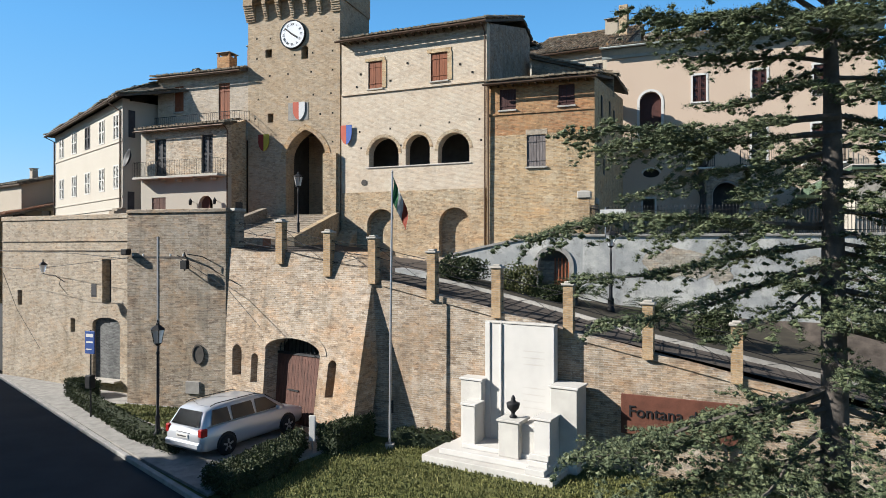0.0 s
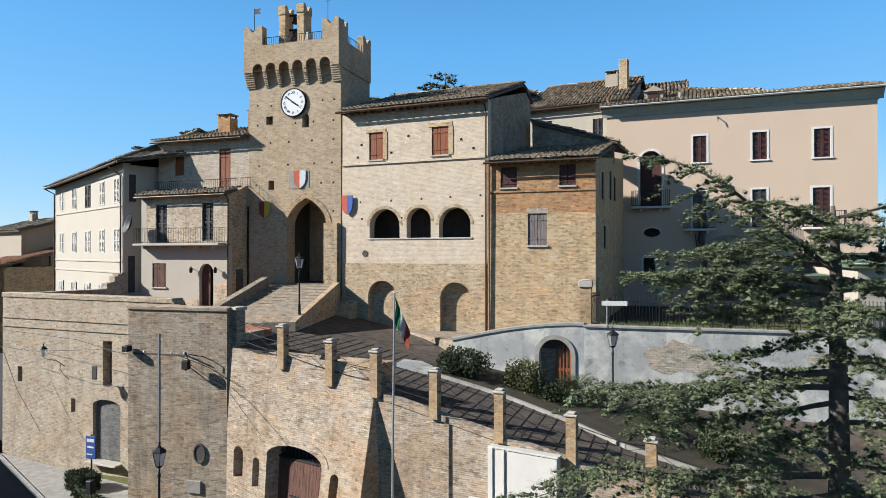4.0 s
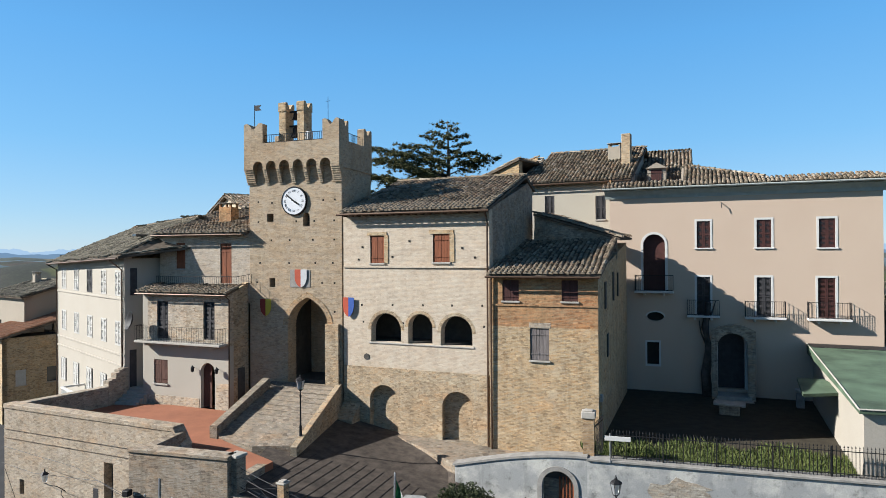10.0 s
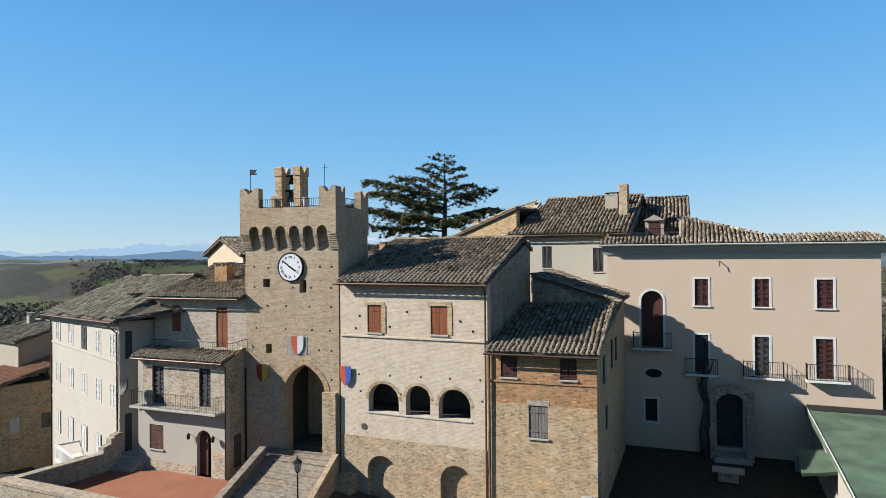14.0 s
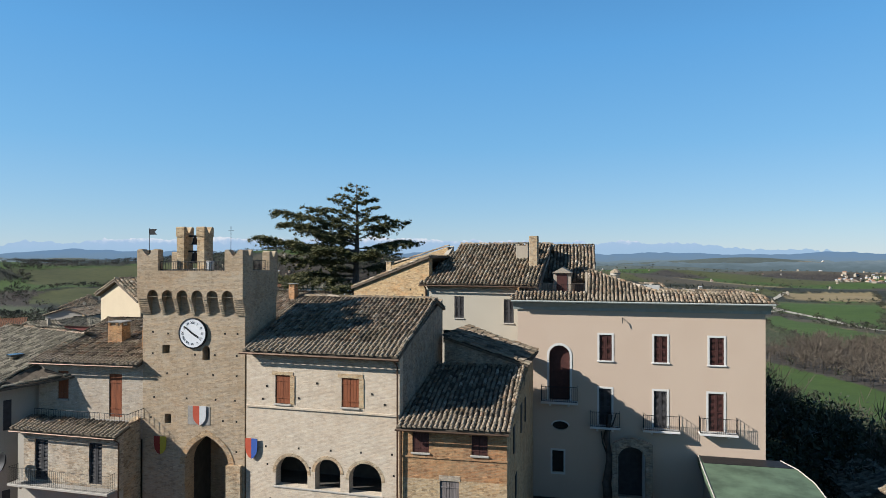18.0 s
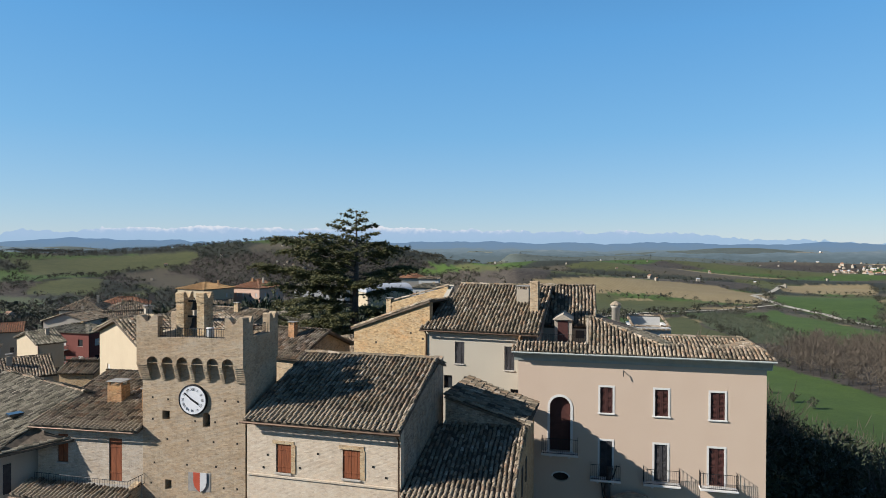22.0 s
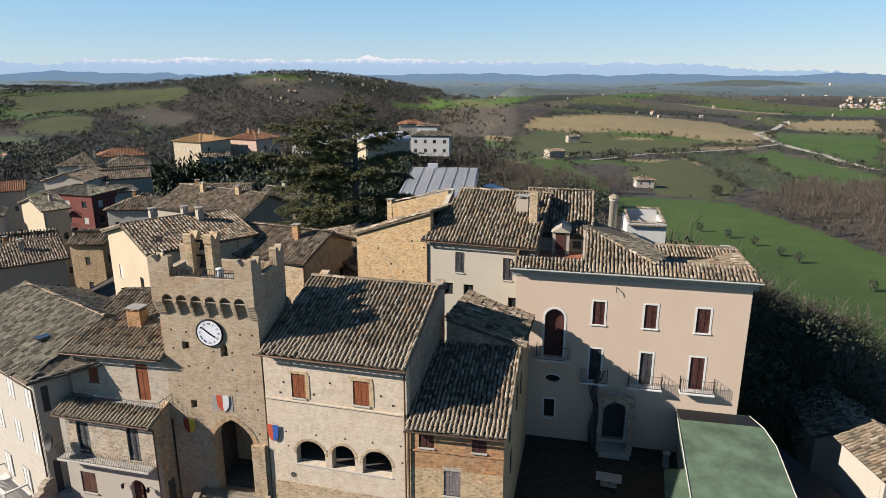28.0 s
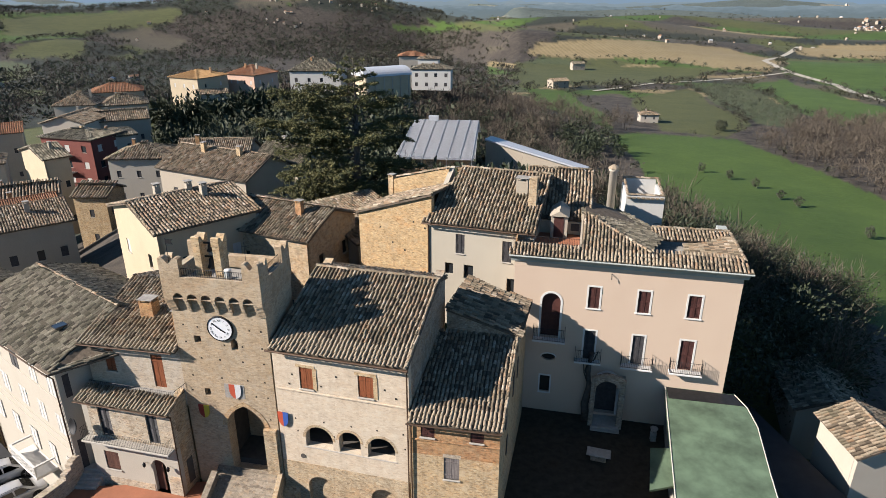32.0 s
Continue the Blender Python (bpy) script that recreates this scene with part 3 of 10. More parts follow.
def roof_slope(name, corners, parent, pitch=0.26, length=0.36, mat="tile", thick=0.14, seed=1, pieces=0):
    """A tiled roof slope over a plane polygon (lower edge first): the deck, the joined tiles and, along the eave, single tiles."""
    rng = np.random.default_rng(seed)
    P = [Vector(c) for c in corners]
    n = (P[1] - P[0]).cross(P[2] - P[0]).normalized()
    if n.z < 0:
        n = -n
    up = (Vector((0, 0, 1)) - n * n.z).normalized()
    if up.length < 0.5:
        up = Vector((0, 1, 0))
    side = up.cross(n).normalized()
    o = P[0]
    flat = [((p - o).dot(side), (p - o).dot(up)) for p in P]
    bm = bmesh.new()
    a = [bm.verts.new(p) for p in P]
    b = [bm.verts.new(p - n * thick) for p in P]
    bm.faces.new(a)
    bm.faces.new(b[::-1])
    for i in range(len(P)):
        j = (i + 1) % len(P)
        bm.faces.new((a[i], b[i], b[j], a[j]))
    bmesh.ops.recalc_face_normals(bm, faces=bm.faces)
    deck = part("roof", bm, M["deck"], parent)
    xs = [f[0] for f in flat]
    ys = [f[1] for f in flat]
    base, fs = tile_shape(pitch, length * 1.25)
    gx = np.arange(min(xs) + pitch * 0.5, max(xs), pitch)
    gy = np.arange(min(ys) - 0.06, max(ys), length)
    X, Y = np.meshgrid(gx, gy)
    ok = inside(flat, X, np.clip(Y + 0.1, min(ys) + 0.05, None))
    X, Y = X[ok], Y[ok]
    k = len(X)
    if not k:
        return deck
    X = X + rng.normal(0, 0.014, k) + 0.03 * np.sin(Y * 0.9 + seed)
    Y = Y + rng.normal(0, 0.03, k)
    rot = rng.normal(0, 0.05, k)
    lift = np.abs(rng.normal(0, 0.018, k)) + 0.03 * np.sin(X * 0.55 + seed) * np.sin(Y * 0.8) + 0.02
    fr = np.array([side, up, n]).T
    c, s = np.cos(rot), np.sin(rot)
    loc = np.empty((k, len(base), 3))
    loc[:, :, 0] = base[:, 0] * c[:, None] - base[:, 1] * s[:, None] + X[:, None]
    loc[:, :, 1] = base[:, 0] * s[:, None] + base[:, 1] * c[:, None] + Y[:, None]
    loc[:, :, 2] = base[:, 2] + lift[:, None]
    W = loc @ fr.T + np.array(o)
    single = set(np.argsort(Y)[:pieces].tolist()) if pieces else set()
    keep = [i for i in range(k) if i not in single]
    me = bpy.data.meshes.new("tiles")
    nv = len(base)
    me.from_pydata(W[keep].reshape(-1, 3).tolist(), [], [tuple(q + i * nv for q in f) for i in range(len(keep)) for f in fs])
    me.materials.append(M[mat])
    tl = part("tiles", me, None, deck)
    tl["kind"] = "stuff"
    if single:
        tm = bpy.data.meshes.new("tile")
        tm.from_pydata(base.tolist(), [], fs)
        tm.materials.append(M[mat])
        F = Matrix((side, up, n)).transposed().to_4x4()
        for i in sorted(single):
            ob = new("tile", tm)
            ob.parent = deck
            ob.matrix_basis = Matrix.Translation(o + side * float(X[i]) + up * float(Y[i]) + n * float(lift[i])) @ F @ Matrix.Rotation(float(rot[i]), 4, "Z")
    return deck


def ridge_tiles(parent, a, b, w=0.3, mat="tile", seed=5):
    """A row of cap tiles along a ridge or a verge."""
    rng = random.Random(seed)
    a, b = Vector(a), Vector(b)
    d = b - a
    k = max(1, int(d.length / 0.4))
    f = d.normalized()
    s = f.cross(Vector((0, 0, 1))).normalized()
    u = s.cross(f)
    base, fs = tile_shape(w, 0.46)
    F = Matrix((s, f, u)).transposed()
    vs, fc = [], []
    for i in range(k):
        o = a + d * (i / k) + u * (0.02 + rng.random() * 0.03)
        r = Matrix.Rotation(rng.gauss(0, 0.05), 3, "Z")
        fc += [tuple(q + len(vs) for q in g) for g in fs]
        vs += [tuple(o + F @ (r @ Vector(p))) for p in base]
    me = bpy.data.meshes.new("ridge_tiles")
    me.from_pydata(vs, [], fc)
    me.materials.append(M[mat])
    return part("ridge_tiles", me, None, parent)


def shutters(parent, u0, u1, z0, z1, y=0.0, mat="shutter_dark", frame=None, fw=0.12, sill=True, slats=True, recess=0.06, leaves=2, name="window"):
    """A window with closed shutter leaves, an optional painted surround and a sill."""
    rc = recess
    win = part(name, boxes((u0, u1, y + rc + 0.05, y + rc + 0.09, z0, z1)), M["glass"], parent)
    w = (u1 - u0) / leaves
    for i in range(leaves):
        a, b = u0 + i * w + 0.006, u0 + (i + 1) * w - 0.006
        bm = bmesh.new()
        s = min(0.08, w * 0.2)
        if slats:
            box(bm, a, a + s, y + rc - 0.02, y + rc + 0.03, z0, z1)
            box(bm, b - s, b, y + rc - 0.02, y + rc + 0.03, z0, z1)
            for zz in (z0, (z0 + z1) / 2 - s / 2, z1 - s):
                box(bm, a + s, b - s, y + rc - 0.018, y + rc + 0.03, zz, zz + s)
            k = max(4, int((z1 - z0) / 0.075))
            for j in range(k):
                zz = z0 + (j + 0.5) * (z1 - z0) / k
                m = pose((a + b) / 2, y + rc + 0.012, zz, 38, 0, 0)
                box(bm, -(b - a) / 2 + s * 0.9, (b - a) / 2 - s * 0.9, -0.026, 0.026, -0.006, 0.006, m)
        else:
            k = max(2, int(w / 0.14))
            for j in range(k):
                g = (b - a) / k
                box(bm, a + j * g + 0.004, a + (j + 1) * g - 0.004, y + rc - 0.012 - 0.006 * (j % 2), y + rc + 0.03, z0 + 0.005 * (j % 3), z1)
            for zz in (z0 + 0.2 * (z1 - z0), z0 + 0.8 * (z1 - z0)):
                box(bm, a + 0.01, b - 0.01, y + rc - 0.04, y + rc - 0.012, zz - 0.03, zz + 0.03)
        part("shutter", bm, M[mat], win)
    if frame:
        e = 0.025
        part("surround", boxes((u0 - fw, u0, y - e, y + 0.08, z0, z1 + fw), (u1, u1 + fw, y - e, y + 0.08, z0, z1 + fw), (u0, u1, y - e, y + 0.08, z1, z1 + fw)), M[frame], win)
    if sill:
        e = fw + 0.04 if frame else 0.06
        part("sill", bevelled(boxes((u0 - e, u1 + e, y - 0.09, y + 0.12, z0 - 0.09, z0))), M[frame or "stone"], win)
    return win


def railing(bm, pts, h=1.0, step=0.12, r=0.009, rail=0.018):
    """Upright bars between two rails along a line of points."""
    for a, b in zip(pts, pts[1:]):
        a, b = Vector(a), Vector(b)
        k = max(1, int((b - a).length / step))
        for i in range(k + 1):
            p = a.lerp(b, i / k)
            box(bm, p.x - r, p.x + r, p.y - r, p.y + r, p.z, p.z + h)
        for zz in (0.06, h):
            tube(bm, [a + Vector((0, 0, zz)), b + Vector((0, 0, zz))], rail, 4)
    return bm


def balcony(parent, u0, u1, z, y=0.0, out=0.75, h=1.0, mat="stone", brackets=2, bar=0.009):
    slab = part("balcony", bevelled(boxes((u0, u1, y - out, y, z - 0.14, z)), 0.02), M[mat], parent)
    pts = [Vector(p) for p in ((u0 + 0.04, y, z), (u0 + 0.04, y - out + 0.05, z), (u1 - 0.04, y - out + 0.05, z), (u1 - 0.04, y, z))]
    bar_mesh = mesh_of(boxes((-bar, bar, -bar, bar, 0, h)), "bar")
    bar_mesh.materials.append(M["iron"])
    for zz in (0.06, h):
        part("rail", tube(bmesh.new(), [p + Vector((0, 0, zz)) for p in pts], bar * 2, 4), M["iron"], slab)
    for a, b in zip(pts, pts[1:]):
        k = max(1, int((b - a).length / 0.125))
        for i in range(k):
            part("bar", bar_mesh, None, slab).matrix_basis = Matrix.Translation(a.lerp(b, i / k))
    for i in range(brackets):
        u = u0 + (u1 - u0) * (i + 0.5) / brackets
        part("bracket", bevelled(boxes((u - 0.07, u + 0.07, y - out * 0.7, y, z - 0.32, z - 0.142)), 0.03), M[mat], slab)
    return slab


def putlogs(parent, spots, y=0.0, s=0.11):
    """Square scaffold holes: nearly flush blocks, the hole's shade painted as a dark colour."""
    for u, z in spots:
        part("putlog_hole", boxes((u - s / 2, u + s / 2, y - 0.004, y + 0.1, z - s / 2, z + s / 2)), M["hole"], parent)


def chimney(parent, x, y, z0, z1, w=0.6, d=0.5, mat="dull_house", open_top=True, name="chimney"):
    bm = boxes((x - w / 2, x + w / 2, y - d / 2, y + d / 2, z0, z1 - 0.28))
    c = part(name, bm, M[mat], parent)
    for sx in (-1, 1):
        for sy in (-1, 1):
            cx, cy = x + sx * (w / 2 - 0.07), y + sy * (d / 2 - 0.07)
            part("vent_post", boxes((cx - 0.06, cx + 0.06, cy - 0.06, cy + 0.06, z1 - 0.282, z1 - 0.053)), M[mat], c)
    part("cap", bevelled(boxes((x - w / 2 - 0.08, x + w / 2 + 0.08, y - d / 2 - 0.08, y + d / 2 + 0.08, z1 - 0.052, z1)), 0.02), M["concrete"], c)
    return c

# ---------------------------------------------------------------- the land


def smooth(a, b, x):
    k = np.clip((x - a) / (b - a), 0, 1)
    return k * k * (3 - 2 * k)


def bell(x, y, cx, cy, sx, sy, h, rot=0.0):
    c, s = math.cos(rot), math.sin(rot)
    u, v = (x - cx) * c + (y - cy) * s, -(x - cx) * s + (y - cy) * c
    return h * np.exp(-(u / sx) ** 2 - (v / sy) ** 2)


def land(x, y):
    """Height of the open land; the walled town stands on its own terraces above it."""
    x, y = np.asarray(x, float), np.asarray(y, float)
    r = np.hypot(x, y)
    z = -3 - 52 * (1 - np.exp(-r / 900.0))
    z = z + bell(x, y, -18, 100, 62, 80, 21, 0.1) * smooth(48, 72, y)    # ridge behind the town
    z = z + bell(x, y, -72, 115, 40, 70, -15) * smooth(48, 72, y)
    z = z + bell(x, y, -22, 272, 85, 60, 14)                      # shoulder with the ridge houses
    z = z + bell(x, y, -30, 930, 185, 150, 65)                   # hill with the far village
    z = z + bell(x, y, -330, 930, 230, 200, 42)
    z = z + bell(x, y, -260, 660, 70, 45, 7)                     # ploughed knoll
    z = z + bell(x, y, -520, 760, 260, 150, 30)
    z = z + bell(x, y, -900, 1250, 420, 260, 52)
    z = z + bell(x, y, 330, 850, 260, 120, 14)                   # tan field swell
    z = z + bell(x, y, 900, 1600, 600, 230, 26)
    z = z + bell(x, y, 1700, 2500, 700, 350, 46)
    z = z + bell(x, y, -1500, 2400, 900, 400, 62)
    z = z + bell(x, y, 200, 2700, 900, 350, 36)
    z = z + bell(x, y, 36, 54, 16, 22, 11)                       # bank under the thicket beside the peach house
    w = smooth(260, 1100, r)
    z = z + w * (8 * np.sin(x / 140 + 0.6 * np.sin(y / 210)) * np.cos(y / 170 + 0.4) + 4 * np.sin(x / 61 + y / 83))
    flat = np.exp(-((x + 6) / 44) ** 6 - ((y - 6) / 36) ** 6)    # forecourt with road and lawn
    return z * (1 - flat) + flat * -0.02


def spread(x, y):
    """How far the western valley is drawn outwards: its hills lie about twice as far off as the eastern fields."""
    r, a = np.hypot(x, y), np.degrees(np.arctan2(x, y))
    return 1 + 0.9 * smooth(330, 700, r) * (1 - smooth(1250, 4600, r)) * (1 - smooth(6, 15, a))


def drawn_out(P_):
    """Moves points of the land outwards by spread, about the height of the far hilltops."""
    k = spread(P_[:, 0], P_[:, 1])[:, None]
    o = np.array((0.0, 0.0, 30.0))
    return o + (P_ - o) * k, k[:, 0]


FIELDS = [    # land cover and outline of each field
    (2, [(194, 727), (230, 776), (306, 792), (434, 838), (489, 807), (483, 746), (476, 684), (380, 549), (354, 589), (334, 665), (294, 689), (234, 701)]),
    (0, [(176, 682), (222, 663), (274, 641), (339, 604), (347, 574), (227, 475), (153, 453), (122, 463)]),
    (1, [(121, 444), (138, 407), (129, 326), (109, 259), (100, 293), (105, 371)]),
    (0, [(173, 383), (235, 430), (181, 275), (153, 239), (131, 254), (140, 295)]),
    (1, [(104, 245), (117, 250), (154, 233), (144, 191), (143, 169), (142, 146), (110, 60), (75, 55), (66, 86), (65, 106), (70, 133), (86, 186)]),
    (5, [(243, 443), (294, 471), (234, 310), (196, 265), (185, 278)]),
    (1, [(305, 471), (357, 506), (312, 373), (303, 327), (267, 287), (224, 264), (229, 302)]),
    (1, [(467, 659), (593, 654), (326, 353), (360, 444), (383, 539)]),
    (2, [(584, 816), (798, 1043), (881, 981), (623, 688), (554, 751)]),
    (3, [(151, 225), (196, 265), (221, 260), (261, 280), (190, 160), (143, 148), (145, 172), (146, 194)]),
    (0, [(-353, 762), (-335, 797), (-296, 832), (-207, 855), (-188, 824), (-192, 784), (-245, 763), (-271, 723), (-295, 693), (-324, 692)]),
    (0, [(-288, 617), (-285, 643), (-269, 675), (-245, 692), (-232, 637), (-234, 614), (-261, 603), (-283, 603)]),
    # right flank of the hill above: its shade put in as dark evergreen cover
    (4, [(-245, 692), (-210, 666), (-191, 653), (-205, 624), (-234, 614), (-232, 637)]),
    (6, [(-251, 734), (-214, 775), (-165, 729), (-161, 661), (-187, 665), (-232, 717)]),
    (4, [(-187, 627), (-98, 652), (-68, 611), (-102, 578), (-149, 583), (-186, 605)]),
    (4, [(-252, 579), (-186, 605), (-147, 577), (-130, 476), (-146, 434), (-191, 447)]),
    (3, [(-205, 748), (-180, 814), (-84, 799), (-33, 764), (14, 688), (2, 606), (-58, 610), (-99, 659), (-151, 674), (-167, 729)]),
    (1, [(51, 805), (122, 824), (119, 801), (56, 785)]),
    (6, [(-138, 853), (-112, 869), (-69, 861), (-41, 854), (-81, 830), (-122, 831)]),
]
_r = np.random.default_rng(77)
_sr, _sa = 380 * np.exp(_r.random(900) * math.log(4700 / 380)), np.radians(_r.uniform(-60, 62, 900))
SITES = np.stack([_sr * np.sin(_sa), _sr * np.cos(_sa)], 1)
SITE_COVER = _r.choice([0, 1, 2, 3, 4, 6, 5], 900, p=[0.22, 0.13, 0.16, 0.19, 0.14, 0.12, 0.04])


def nearest_sites(x, y):
    """Index of the nearest field site, and how near the second is (0 on a boundary)."""
    r = np.hypot(x, y)
    xs = x + 0.03 * r * np.sin(y / (0.06 * r + 8))
    ys = y + 0.04 * r * np.sin(x / (0.07 * r + 9))
    idx, gap = np.empty(x.shape, int), np.empty(x.shape)
    for a in range(0, len(x), 20000):
        d = np.hypot(xs[a:a + 20000, None] - SITES[None, :, 0], ys[a:a + 20000, None] - SITES[None, :, 1])
        o = np.argpartition(d, 1, axis=1)[:, :2]
        d0, d1 = np.take_along_axis(d, o[:, :1], 1)[:, 0], np.take_along_axis(d, o[:, 1:2], 1)[:, 0]
        idx[a:a + 20000] = np.where(d0 < d1, o[:, 0], o[:, 1])
        gap[a:a + 20000] = np.abs(d0 - d1)
    return idx, gap


def cover(x, y):
    """Index of the land cover: 0 meadow, 1 bright crop, 2 tan stubble, 3 bare wood, 4 evergreen wood, 5 olive grove, 6
    plough, 7 lawn, 8 and 9 far land with haze painted in.
    """
    r = np.hypot(x, y)
    a = np.degrees(np.arctan2(x, y))
    idx, _g = nearest_sites(x, y)
    c = SITE_COVER[idx]
    c = np.where((a < 9) & (r < 2300) & np.isin(c, (2, 6)), np.where(idx % 3 > 0, 4, 3), c)
    wob = 10 * np.sin(r / 23) + 6 * np.sin(x / 11)
    c = np.where((r < 420 + wob) & (a > -60), 3, c)
    c = np.where((a < 6) & (r > 150) & (r < 640 + wob) & (np.sin(x / 60) + np.cos(y / 75) < 0.3), 4, c)
    c = np.where((a > -14) & (a < 12) & (r > 330) & (r < 840 + wob), 3, c)
    c = np.where((a < -16) & (r > 190) & (r < 330), 0, c)
    c = np.where((r < 75), 0, c)
    wx, wy = x + 2.5 * np.sin(y / 17), y + 2.5 * np.sin(x / 13)
    for k, poly in FIELDS:
        c = np.where(inside(poly, wx, wy), k, c)
    c = np.where((np.abs(x + 2) < 34) & (y > -30) & (y < 34), 7, c)
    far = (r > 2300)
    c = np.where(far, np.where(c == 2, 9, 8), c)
    return c


# base colours (low, high) of the covers, and how much canopy mottling and furrowing each has
COVERS = [
    ((0.058, 0.068, 0.022), (0.104, 0.110, 0.036), 0.0, 0.0),    # meadow
    ((0.040, 0.080, 0.011), (0.078, 0.130, 0.021), 0.0, 0.0),    # young crop
    ((0.250, 0.190, 0.095), (0.340, 0.265, 0.145), 0.0, 0.6),    # tan stubble
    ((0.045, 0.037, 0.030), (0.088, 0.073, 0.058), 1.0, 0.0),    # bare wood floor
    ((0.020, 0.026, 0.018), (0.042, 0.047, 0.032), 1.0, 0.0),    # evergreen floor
    ((0.065, 0.085, 0.035), (0.100, 0.115, 0.055), 0.0, 0.5),    # olive grove floor
    ((0.072, 0.062, 0.043), (0.120, 0.102, 0.070), 0.0, 0.6),    # ploughed clay
    ((0.080, 0.100, 0.024), (0.190, 0.180, 0.060), 0.0, 0.0),    # mown lawn
    ((0.075, 0.095, 0.085), (0.130, 0.155, 0.140), 0.2, 0.0),    # far woods and meadows, haze painted in as a bluer tone
    ((0.200, 0.190, 0.150), (0.270, 0.255, 0.200), 0.0, 0.0),    # far pale fields, haze painted in likewise
]


def land_material(name, low=None, high=None):
    """Earth and growth: the cover's two tones mixed at several scales, with canopy mottling or furrows where the cover
    has them.
    """
    m, t, b = nodes_of(name, 0.95)
    v = coords(t)
    if low is None:
        at = [t.nodes.new("ShaderNodeAttribute") for _ in range(2)]
        at[0].attribute_name, at[1].attribute_name = "cover_low", "cover_high"
        low, high, canopy, furrow = at[0].outputs["Color"], at[1].outputs["Color"], at[0].outputs["Alpha"], at[1].outputs["Alpha"]
    else:
        canopy = furrow = 0.0
    n0 = noise_node(t, v, 0.012, 6, 0.6)
    n1 = noise_node(t, v, 0.09, 6, 0.65)
    n2 = noise_node(t, v, 0.8, 5, 0.7)
    col = mix(t, low, high, sharpen(t, mix(t, n0, n1, 0.5), 0.36, 0.66))
    col = mix(t, col, ramp(t, n2, [(0.3, (0.6, 0.62, 0.6)), (0.65, (1.1, 1.1, 1.1))]), 0.6, "MULTIPLY")
    # canopy mottling: noise darkens and lightens the colour only
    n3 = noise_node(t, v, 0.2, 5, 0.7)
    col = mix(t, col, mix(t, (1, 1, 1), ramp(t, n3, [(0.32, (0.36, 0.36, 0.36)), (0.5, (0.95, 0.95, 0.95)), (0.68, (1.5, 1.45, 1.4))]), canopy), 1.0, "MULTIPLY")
    wv = t.nodes.new("ShaderNodeTexWave")
    wv.inputs["Scale"].default_value = 0.06
    wv.inputs["Distortion"].default_value = 1.5
    t.links.new(v, wv.inputs["Vector"])
    col = mix(t, col, mix(t, (1, 1, 1), ramp(t, wv.outputs["Fac"], [(0.2, (0.82,) * 3), (0.8, (1.05,) * 3)]), furrow), 1.0, "MULTIPLY")
    t.links.new(col, b.inputs["Base Color"])
    bump(t, b, n2, 0.5, 0.2)
    return m


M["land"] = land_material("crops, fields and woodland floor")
M["lawn"] = land_material("mown lawn", COVERS[7][0], COVERS[7][1])

# one sheet, in rings that widen with distance from the forecourt
rad = np.concatenate([np.linspace(0, 80, 41), 80 * np.exp(np.linspace(0, math.log(4600 / 80), 280))[1:]])
ang = np.radians(np.concatenate([np.linspace(-180, -34, 50)[:-1], np.linspace(-34, 50, 430), np.linspace(50, 180, 45)[1:]]))
RR, AA = np.meshgrid(rad, ang, indexing="ij")
GX, GY = RR * np.sin(AA), RR * np.cos(AA)
GZ = land(GX, GY)
na = len(ang)
flat_verts = np.stack([GX, GY, GZ], -1).reshape(-1, 3)
verts, _k = drawn_out(flat_verts)
ii, jj = np.meshgrid(np.arange(len(rad) - 1), np.arange(na - 1), indexing="ij")
quads = np.stack([ii * na + jj, ii * na + jj + 1, (ii + 1) * na + jj + 1, (ii + 1) * na + jj], -1).reshape(-1, 4)
gm = bpy.data.meshes.new("ground")
gm.from_pydata(verts.tolist(), [], quads[:, ::-1].tolist())
gm.materials.append(M["land"])
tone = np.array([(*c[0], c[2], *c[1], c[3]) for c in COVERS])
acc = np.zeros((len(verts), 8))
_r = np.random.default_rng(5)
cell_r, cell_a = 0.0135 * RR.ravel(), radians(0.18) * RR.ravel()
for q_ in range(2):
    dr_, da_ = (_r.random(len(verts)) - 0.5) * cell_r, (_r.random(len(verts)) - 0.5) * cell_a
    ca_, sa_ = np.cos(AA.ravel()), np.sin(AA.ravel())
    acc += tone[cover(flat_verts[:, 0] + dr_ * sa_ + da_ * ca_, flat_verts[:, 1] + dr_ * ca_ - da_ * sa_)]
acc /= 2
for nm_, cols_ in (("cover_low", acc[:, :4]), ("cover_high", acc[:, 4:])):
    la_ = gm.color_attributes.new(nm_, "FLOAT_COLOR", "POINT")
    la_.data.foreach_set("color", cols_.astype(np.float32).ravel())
gm.polygons.foreach_set("use_smooth", np.ones(len(gm.polygons), bool))
ground = tagged(new("ground", gm), "rolling land of green crops, tan fields and woods", "ground", kind="structure")

# ---------------------------------------------------------------- retaining walls, terrace and ramp


def world_part(name, bm, material, label, category, kind="structure", smooth=False):
    return tagged(part(name, bm, material, None, "", smooth), label, category, kind=kind)


def ramp_z(x, y):
    """The cobbled ramp's plane, easing into the level forecourt below the palace."""
    z = 5.25 - 0.181 * (x + 2.4) + 0.0565 * (y - 22.14)
    k = float(smooth(30.0, 33.5, np.array(y + 0.42 * x))) * float(smooth(-5, 0, np.array(x)))
    return z * (1 - k) + max(z, 5.95) * k


